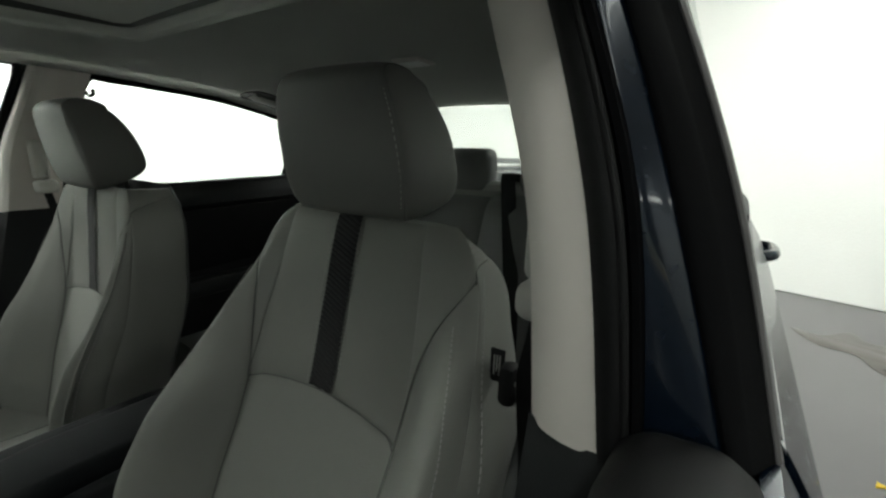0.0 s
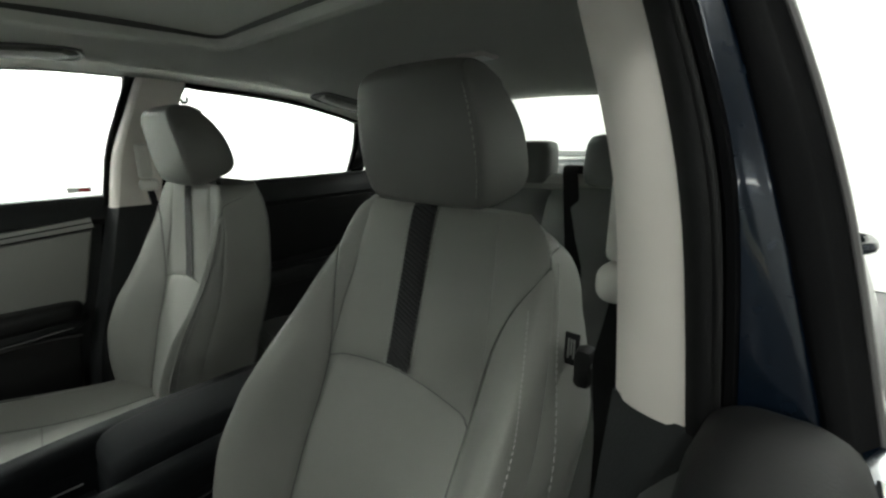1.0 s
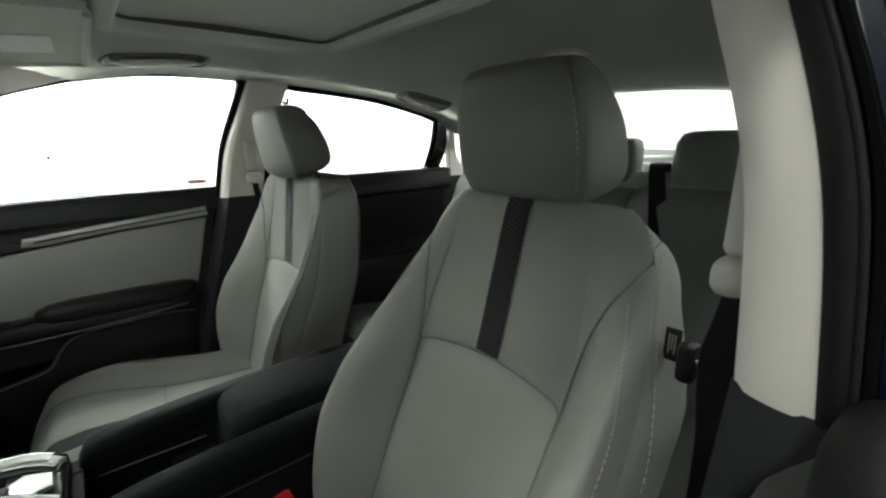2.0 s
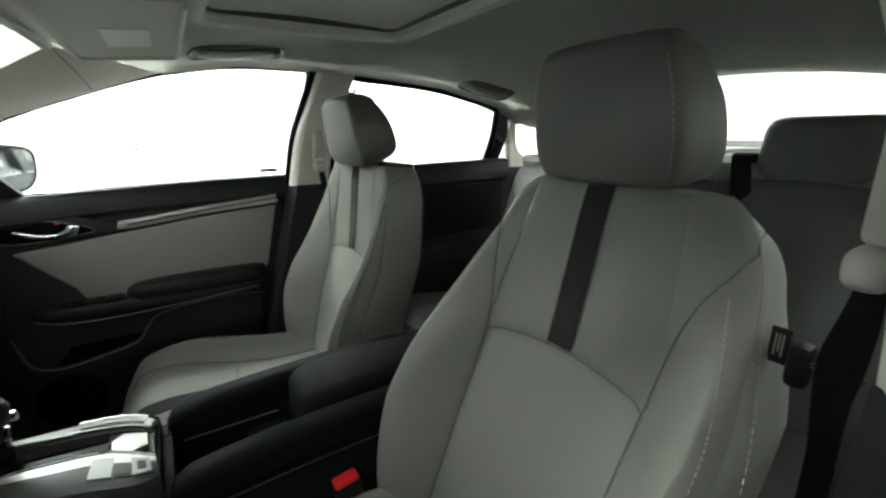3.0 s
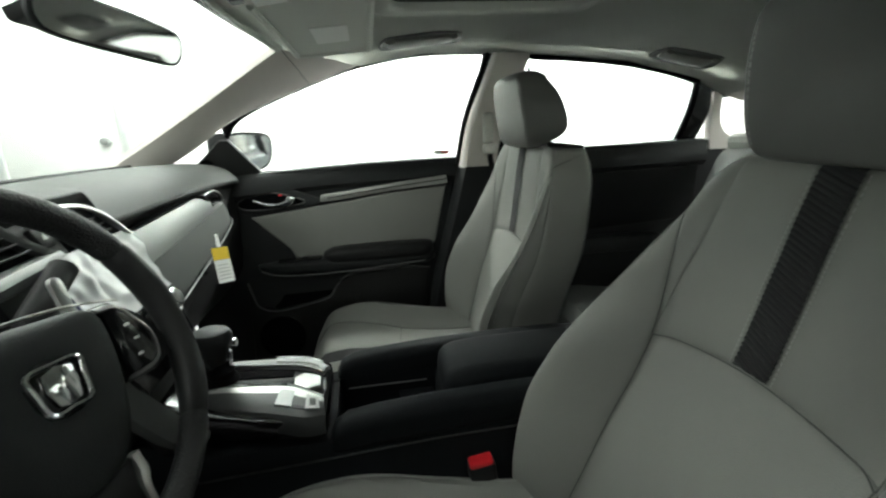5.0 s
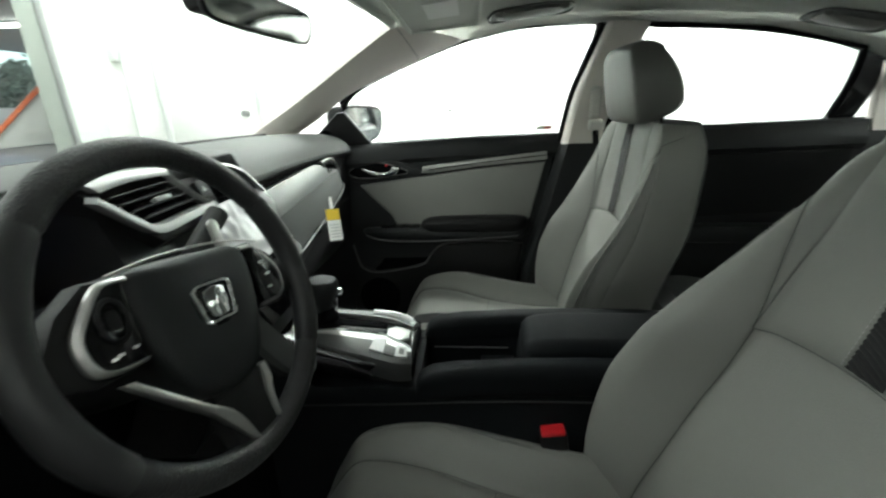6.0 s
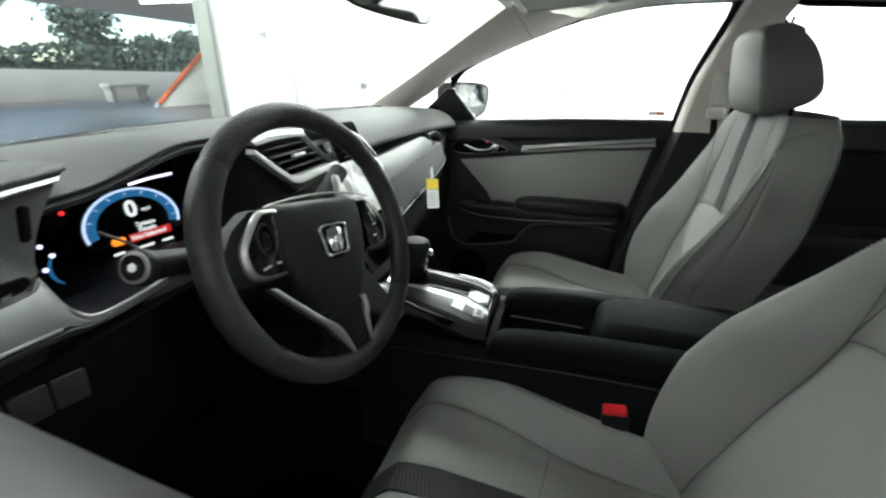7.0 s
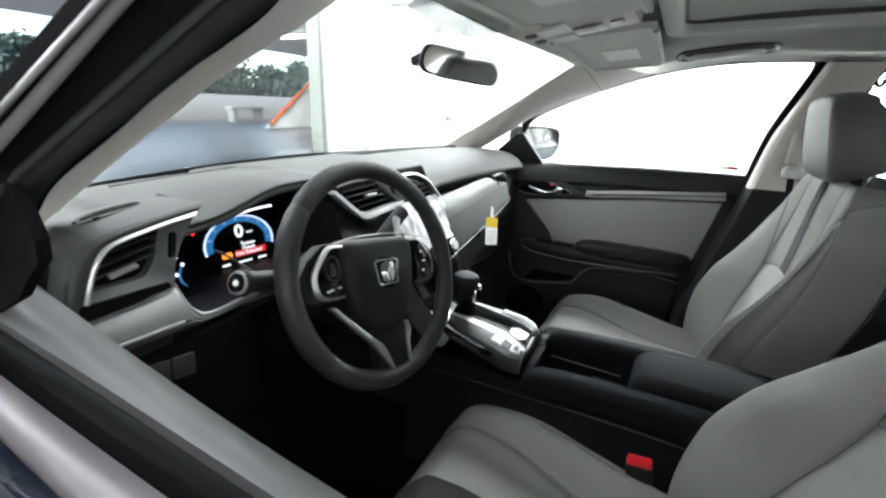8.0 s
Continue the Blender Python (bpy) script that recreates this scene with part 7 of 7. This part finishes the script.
for e in (-1, 1):
    ip, op = [(x, y, top_z(y) + 0.006) for x, y in IN[e]], [(x, y, top_z(y) - 0.001) for x, y in OUT[e]]
    side_p = part("silver_side", band(op, ip, (0, 0, -0.008), 40, 8, 0.004), BRUSHED if e > 0 else CHARCOAL, sp, "satin grey side panel")
    if e < 0:
        part("silver_crescent", band([Vector(p).lerp(Vector(q), 0.62) + Vector((0, 0, 0.0034)) for p, q in zip(op, ip)], [Vector(q) + Vector((0, 0, 0.0015)) for q in ip], (0, 0, -0.003), 40, 4, 0.0014), SILVER, sp, "bright satin silver crescent")
    part("side_skirt", band(op, [(x + e * 0.008, y, z - 0.028) for x, y, z in op], (-e * 0.004, 0, 0), 40, 6, 0.003), BRUSHED if e > 0 else CHARCOAL, sp, "side skirt")
    part("bright_edge", tube([Vector(p) + Vector((0, 0, 0.001)) for p in ip], 0.0032 if e < 0 else 0.0025, 8, 50), CHROME, sp, "bright edge trim")
    if e < 0:
        q = lambda u, w, h: Vector(poly_at(op, w)).lerp(Vector(poly_at(ip, w)), u) + Vector((0, 0, h))
        for w0, w1, m in ((0.58, 0.69, BRUSHED), (0.705, 0.785, BLACK), (0.80, 0.93, BRUSHED)):
            part("console_button", slab(lambda u, v: q(0.22 + 0.55 * u, w0 + (w1 - w0) * v, 0.0055 - 0.002 * (m is BLACK)), 4, 4, (0, 0, -0.005)), m, side_p)
        part("button_face", slab(lambda u, v: q(0.36 + 0.28 * u, 0.835 + 0.06 * v, 0.0062), 4, 4, (0, 0, -0.004)), CHARCOAL, side_p)
    else:
        part("panel_inlay", slab(lambda u, v: Vector(poly_at(op, 0.52 + 0.38 * v)).lerp(Vector(poly_at(ip, 0.52 + 0.38 * v)), 0.25 + 0.5 * u) + Vector((0, 0, 0.0055)), 4, 12, (0, 0, -0.004)), BRUSHED, side_p)
        part("bright_outer", tube([Vector(poly_at(op, w)) + Vector((-0.002, 0, 0.004)) for w in (0.5, 0.6, 0.75, 0.9)], 0.0018, 6, 16), CHROME, side_p)
part("gate_slot", band([(x + 0.003, y, top_z(y) - 0.0015) for x, y in IN[-1]], [(x - 0.003, y, top_z(y) - 0.0015) for x, y in IN[1]], (0, 0, -0.003), 24, 4), BLACK, sp, "black gate panel")
part("gate_boot", plate([(-0.012, 0.45), (0.006, 0.45), (0.008, 0.545), (-0.014, 0.545)], lambda a, b, h: (a, b, top_z(b) - 0.001 + h), 0.003, 0.001), RUBBER, sp, "black gate boot")
part("gate_plate", plate([(-0.036, 0.45), (-0.018, 0.445), (-0.018, 0.53), (-0.034, 0.53)], lambda a, b, h: (a, b, top_z(b) - 0.001 + h), 0.003, 0.001), SOFT, sp)
part("end_trim", plate([(-0.052, 0.402), (-0.022, 0.404), (-0.008, 0.432), (-0.02, 0.446), (-0.040, 0.444), (-0.058, 0.424)], lambda a, b, h: (a, b, top_z(b) - 0.002 + h + 0.06 * (0.446 - b)), 0.006, 0.002), SILVER, sp, "bright end trim")
part("gear_marks", disc((-0.040, 0.543, 0.6835), (0, 0, 1), 0.0028, 0.002, 10, 0), AMBER_GLOW, sp, "small lit gear mark")
KX, KY = -0.012, 0.562
part("boot", loft([[(KX + r * math.cos(t), KY + r * math.sin(t), z) for t in [k * 0.3927 for k in range(16)]] for z, r in ((0.683, 0.028), (0.693, 0.021), (0.702, 0.022), (0.709, 0.014), (0.716, 0.012))]), RUBBER, sp, "black pleated boot")
kn = []
for z, a, b in ((0.708, 0.011, 0.012), (0.722, 0.014, 0.016), (0.740, 0.019, 0.024), (0.755, 0.0235, 0.030), (0.765, 0.0245, 0.031), (0.773, 0.022, 0.027), (0.777, 0.015, 0.018)):
    kn.append([(KX + a * math.cos(t), KY + 0.004 + b * math.sin(t), z) for t in [k * 0.2618 for k in range(24)]])
knob = part("shift_knob", loft(kn), SOFT, sp, "black leather shift knob")
part("release_button", box(KX + 0.006, KX + 0.016, KY - 0.030, KY - 0.018, 0.738, 0.752, 0.003), CHROME, knob, "chrome release button")
part("knob_shaft", tube([(KX + 0.004, KY - 0.014, 0.70), (KX + 0.004, KY - 0.016, 0.716), (KX + 0.005, KY - 0.018, 0.735)], 0.0035, 8, 6), CHROME, knob)

# ---- belts and buckle ----
bk = thing("belt_buckle", (-0.14, 0.15, 0.45), "black seat belt buckle with a red button", "seat belt")
bx = Vector((-0.142, 0.155, 0.560))
bm = box(-0.013, 0.013, -0.022, 0.022, -0.07, 0.0, 0.005)
bm.transform(Matrix.Translation(bx) @ Matrix.Rotation(radians(-8), 4, "X"))
part("housing", bm, BLACK, bk)
bm = box(-0.0115, 0.0115, -0.020, 0.020, -0.004, 0.007, 0.004)
bm.transform(Matrix.Translation(bx) @ Matrix.Rotation(radians(-8), 4, "X"))
part("button", bm, RED, bk, "red release button")
part("stalk", tube([bx + Vector((0, -0.005, -0.06)), bx + Vector((-0.005, -0.05, -0.13)), bx + Vector((-0.01, -0.09, -0.2))], 0.010, 8, 8), WEB, bk)


def seat_belt(s):
    b = thing("seat_belt", (0.64 * s, -0.08, 0.4), "black seat belt hanging beside the middle pillar", "seat belt", "front seat belts")
    inner_edge = [(0.619, -0.085, 0.998), (0.612, -0.090, 0.96), (0.604, -0.096, 0.92), (0.606, -0.098, 0.88), (0.612, -0.10, 0.79), (0.606, -0.11, 0.5), (0.606, -0.11, 0.3)]
    outer_edge = [(0.637, -0.075, 0.998), (0.637, -0.080, 0.96), (0.635, -0.086, 0.92), (0.632, -0.088, 0.88), (0.634, -0.09, 0.79), (0.640, -0.10, 0.5), (0.640, -0.10, 0.3)]
    part("webbing", band(mirrored(inner_edge, s), mirrored(outer_edge, s), (0, -0.002, 0), 24, 3), WEB, b)
    part("anchor", box(min(0.616 * s, 0.640 * s), max(0.616 * s, 0.640 * s), -0.092, -0.060, 1.022, 1.112, 0.008, 3), BEIGE_WEB, b, "pale plastic anchor cover")
    part("guide_loop", box(min(0.610 * s, 0.640 * s), max(0.610 * s, 0.640 * s), -0.104, -0.058, 0.988, 1.0205, 0.012, 4), BEIGE_WEB, b, "pale rounded belt guide")
    part("buckle_tongue", box(min(0.582 * s, 0.600 * s), max(0.582 * s, 0.600 * s), -0.122, -0.100, 0.880, 0.922, 0.007), BLACK, b, "black belt tongue")
    part("tongue_plate", box(min(0.600 * s, 0.634 * s), max(0.600 * s, 0.634 * s), -0.104, -0.101, 0.906, 0.911, 0.001), CHROME, b, "metal belt tongue plate")
    return b


for s in (1, -1):
    seat_belt(s)

# ---- roof fittings ----
def visor(s):
    v = thing("sun_visor", (0.30 * s, 0.38, 1.27), "grey folded sun visor with a white label", "sun visor", "sun visors")
    x0, x1, y0, y1 = 0.08, 0.44, 0.275, 0.46

    def f(u, w):
        x = x0 + (x1 - x0) * u
        y = y0 + (y1 - y0) * w
        return (x * s, y - 0.02 * u * w, min(roof(x, y), lin([(0.08, 1.288), (0.30, 1.277), (0.46, 1.264)], x) - 0.10 * max(0, y - 0.3)) - 0.010)
    part("panel", slab(f, 14, 8, (0, 0, 0.012)), HEADCLOTH, v, "grey cloth visor panel")
    part("rim", tube([f(0.02, 0), f(0.5, 0), f(0.94, 0.0), f(0.985, 0.04), f(1, 0.15), f(1, 0.6), f(0.985, 0.94), f(0.94, 1.0), f(0.5, 1), f(0.02, 1)], 0.006, 8, 40), HEADCLOTH, v)
    lab = part("label", slab(lambda u, w: Vector(f(0.42 + 0.32 * u, 0.25 + 0.40 * w)) + Vector((0, 0, -0.0022)), 6, 4, (0, 0, 0.0012)), WHITE_PAPER, v, "white warning label")
    part("clip", box(0.085 * s - 0.012, 0.085 * s + 0.012, 0.43, 0.455, roof(0.085, 0.44) - 0.014, roof(0.085, 0.44), 0.003), PILLAR, v)
    return v


visor(1)
visor(-1)
oc = thing("overhead_console", (0, 0.42, 1.27), "grey overhead console with reading lamps", "overhead console")
zo = lambda y: lin([(0.28, 1.296), (0.40, 1.276), (0.50, 1.258)], y)
part("panel", slab(lambda u, v: (-0.075 + 0.15 * u, 0.30 + 0.19 * v, zo(0.30 + 0.19 * v) - 0.009 + 0.004 * abs(2 * u - 1) ** 4), 10, 8, (0, 0, 0.012)), PILLAR, oc, "warm grey plastic panel")
for e in (-1, 1):
    part("lamp_lens", slab(lambda u, v: (e * 0.038 - 0.026 + 0.052 * u, 0.40 + 0.045 * v, zo(0.40 + 0.045 * v) - 0.013), 4, 4, (0, 0, 0.004)), WHITE_PAPER, oc, "white lamp lens")
    part("lamp_button", plate(roundrect(0.024, 0.018, 0.004), lambda a, b, h: (e * 0.03 + a, 0.465 + b, zo(0.465 + b) - 0.0085 - h), 0.004, 0.0015), LEATHER_DARK, oc)
part("switch", plate(roundrect(0.034, 0.022, 0.004), lambda a, b, h: (a, 0.328 + b, zo(0.328 + b) - 0.0085 - h), 0.004, 0.0015), LEATHER, oc)
for k in range(5):
    part("grille_slot", plate(roundrect(0.030, 0.0022, 0.001), lambda a, b, h: (a, 0.362 + 0.005 * k + b, zo(0.362 + 0.005 * k + b) - 0.0132 - h), 0.0006, 0.0002), LEATHER_DARK, oc)
part("lens_frame", plate(roundrect(0.05, 0.045, 0.006), lambda a, b, h: (a, 0.372 + b, zo(0.372 + b) - 0.0105 - h), 0.003, 0.001), LEATHER, oc)


def grab(s, y0, y1, name_label, w=0.10, inset=0.105):
    """A handle folded flush into a shallow frame in the headliner."""
    g = thing("grab_handle", (0.6 * s, (y0 + y1) / 2, 1.25), name_label, "grab handle", "roof grab handles")

    def at(u, v, d):
        y = y0 + (y1 - y0) * u
        x = roof_edge(y)[0] - inset - w * v
        return Vector((s * x, y, roof(x, y) - d))
    ring = [(0.10, 0.02), (0.5, 0.0), (0.90, 0.02), (0.99, 0.2), (1.0, 0.55), (0.94, 0.9), (0.85, 1.0), (0.5, 1.02), (0.15, 1.0), (0.06, 0.9), (0.0, 0.55), (0.01, 0.2)]
    part("frame", tube([at(u, v, 0.001) for u, v in ring], 0.004, 8, 60, closed=True), LEATHER_DARK, g, "dark grey handle frame")
    part("recess", slab(lambda u, v: at(0.03 + 0.94 * u, 0.05 + 0.9 * v, 0.0015), 10, 6, (0, 0, 0.003)), LEATHER_DARK, g, "dark handle recess")
    part("bar", slab(lambda u, v: at(0.10 + 0.80 * u, 0.12 + 0.62 * v + 0.10 * (2 * u - 1) ** 4, 0.005 + 0.009 * math.sin(math.pi * (0.08 + 0.84 * v)) * (1 - (2 * u - 1) ** 6)), 24, 10, (0, 0, 0.003)), LEATHER, g, "grey folded handle bar")
    for u in (0.12, 0.88):
        part("mount", tube([at(u - 0.05, 0.80, 0.002), at(u, 0.78, 0.007), at(u + 0.05, 0.80, 0.002)], 0.007, 8, 10), LEATHER, g)


grab(1, 0.245, 0.035, "grey folding grab handle over the passenger door")
grab(1, -0.57, -0.79, "grey folding grab handle over the rear door", 0.09, 0.07)
grab(-1, -0.62, -0.80, "grey folding grab handle over the rear door")
hook = thing("coat_hook", (0.62, -0.245, 1.235), "small dark coat hook by the rear window", "coat hook")
part("hook", tube([(0.655, -0.19, 1.245), (0.64, -0.195, 1.225), (0.625, -0.2, 1.228), (0.622, -0.2, 1.24)], 0.004, 8, 12), BLACK, hook)
dl = thing("dome_lamp", (-0.11, -0.565, 1.3), "small rear dome lamp in the headliner", "lamp")
zd = roof(-0.11, -0.565)
part("housing", box(-0.148, -0.072, -0.597, -0.533, zd - 0.007, zd + 0.004, 0.004), PILLAR, dl)
part("lens", box(-0.140, -0.080, -0.588, -0.542, zd - 0.009, zd - 0.006, 0.001), WHITE_PAPER, dl)
rv = thing("rear_view_mirror", (0, 0.60, 1.22), "black framed rear view mirror below the windscreen top", "mirror")
rc = Vector((0.004, 0.6116, 1.2086))
rm = Matrix.Translation(rc) @ Matrix.Rotation(radians(-18.3), 4, "Z") @ Matrix.Rotation(radians(3.2), 4, "Y") @ Matrix.Rotation(radians(5.7), 4, "X") @ Matrix.Diagonal((0.95, 0.907, 0.80, 1))
ro = [(-0.118, 0.010), (-0.110, 0.027), (-0.092, 0.034), (-0.03, 0.036), (0.04, 0.035), (0.092, 0.031), (0.110, 0.025), (0.118, 0.010), (0.116, -0.012), (0.106, -0.028), (0.088, -0.034), (0.03, -0.035), (-0.05, -0.034), (-0.096, -0.030), (-0.112, -0.022), (-0.119, -0.006)]
part("housing", loft([[rm @ Vector((a * k, y, b * k)) for a, b in [tuple(poly_at([(p, q, 0) for p, q in ro + ro[:1]], i / 64)[:2]) for i in range(64)]] for y, k in ((-0.004, 0.97), (-0.003, 1.0), (0.004, 1.0), (0.014, 0.93), (0.024, 0.78), (0.030, 0.55))]), BLACK, rv, "black mirror housing", sharp=60)
part("mirror_glass", plate([(a * 0.955, b * 0.88) for a, b in ro], lambda a, b, h: rm @ Vector((a, -0.0035 - h, b)), 0.0015, 0, smooth_n=3), MIRROR, rv, "silvered mirror glass")
part("stem", tube([rc + Vector((-0.03, 0.020, 0.006)), rc + Vector((-0.045, 0.05, 0.014)), rc + Vector((-0.055, 0.062, 0.022))], 0.011, 10, 8), BLACK, rv)
part("stem_cover", plate([(-0.020, 0), (0.020, 0), (0.016, 0.05), (-0.016, 0.05)], lambda a, b, h: (a - 0.052, 0.690 - 0.80 * b - h * 0.3, 1.218 + 0.36 * b - h), 0.016, 0.005), BLACK, rv, "black stem cover")

FRIT = mat("dotted_grey_glass_print", (0.16, 0.17, 0.165), 0.6, vary=0.1, bump=0.0)
FRIT.node_tree.nodes["Principled BSDF"].inputs["Alpha"].default_value = 0.55
part("glass_print", plate([(-0.241, 0.588), (-0.249, 0.563), (-0.136, 0.533), (0.0, 0.530), (0.08, 0.546), (0.038, 0.592), (-0.02, 0.602), (-0.084, 0.597), (-0.102, 0.627), (-0.13, 0.598)], lambda a, b, h: (a, b, 1.306 - (b - 0.5) * 0.443 + h), 0.001, 0), FRIT, car, "grey dotted print round the mirror foot")

# ---- rear bench ----
rs = thing("rear_bench", (0, -0.8, 0.3), "grey leatherette rear bench seat, darkened for the shaded rear", "car seat")
def rback(u, v):
    x = -0.64 + 1.28 * u
    z = 0.47 + 0.54 * v
    y = -0.72 - 0.20 * v - 0.03 * math.cos(math.pi * 2 * abs(x) / 0.64) * 0.5
    return Vector((x, y - 0.05 * max(0, v - 0.9) / 0.1, z))
# backrest and cushion take the dark tone in place of the rear's shade
for e, a0, a1 in ((-1, 0.0, 0.40), (0, 0.402, 0.598), (1, 0.60, 1.0)):
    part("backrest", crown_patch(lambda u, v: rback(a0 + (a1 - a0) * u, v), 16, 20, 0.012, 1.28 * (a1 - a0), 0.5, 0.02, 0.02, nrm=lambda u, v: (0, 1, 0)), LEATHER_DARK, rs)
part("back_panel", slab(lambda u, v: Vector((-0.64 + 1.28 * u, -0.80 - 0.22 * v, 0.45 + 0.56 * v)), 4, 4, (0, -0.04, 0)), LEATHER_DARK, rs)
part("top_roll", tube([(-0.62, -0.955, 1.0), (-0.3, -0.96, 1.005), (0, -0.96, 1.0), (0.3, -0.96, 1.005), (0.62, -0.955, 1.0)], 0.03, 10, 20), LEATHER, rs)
part("cushion", loft([[(-0.64, y, 0.3), (-0.645, y, zt - 0.03), (-0.60, y, zt), (-0.2, y, zt - 0.015), (0, y, zt), (0.2, y, zt - 0.015), (0.60, y, zt), (0.645, y, zt - 0.03), (0.64, y, 0.3)] for y, zt in ((-0.76, 0.49), (-0.6, 0.50), (-0.4, 0.53), (-0.31, 0.53), (-0.275, 0.50), (-0.27, 0.4))]), LEATHER_DARK, rs, "grey leatherette rear cushion with shade in its colour")
for x, w, z1 in ((-0.34, 0.125, 1.145), (-0.03, 0.087, 1.128), (0.34, 0.125, 1.145)):
    rings = []
    for z, k in ((1.0, 0.85), (1.008, 0.97), (1.04, 1.0), (z1 - 0.03, 0.97), (z1 - 0.008, 0.88), (z1, 0.7)):
        rings.append([(x + a * 2 * w * k, -0.965 - 0.05 * (z - 1.0) + b * (0.09 if k > 0.8 else 0.06), z) for a, b in roundrect(1, 1, 0.3, 5)])
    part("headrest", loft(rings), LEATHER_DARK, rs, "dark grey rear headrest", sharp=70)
rb = thing("rear_seat_belt", (-0.2, -0.98, 1.0), "black rear seat belt over the bench shoulder", "seat belt")
part("webbing", band([(-0.205, -1.0, 1.055), (-0.205, -0.94, 1.05), (-0.23, -0.90, 0.98), (-0.30, -0.80, 0.75), (-0.34, -0.72, 0.55)], [(-0.16, -1.0, 1.055), (-0.16, -0.94, 1.05), (-0.185, -0.895, 0.98), (-0.255, -0.795, 0.75), (-0.29, -0.715, 0.55)], (0, 0.003, 0.001), 20, 2), WEB, rb)
part("guide", box(-0.215, -0.15, -1.01, -0.95, 1.03, 1.058, 0.008), BLACK, rb, "black belt guide")
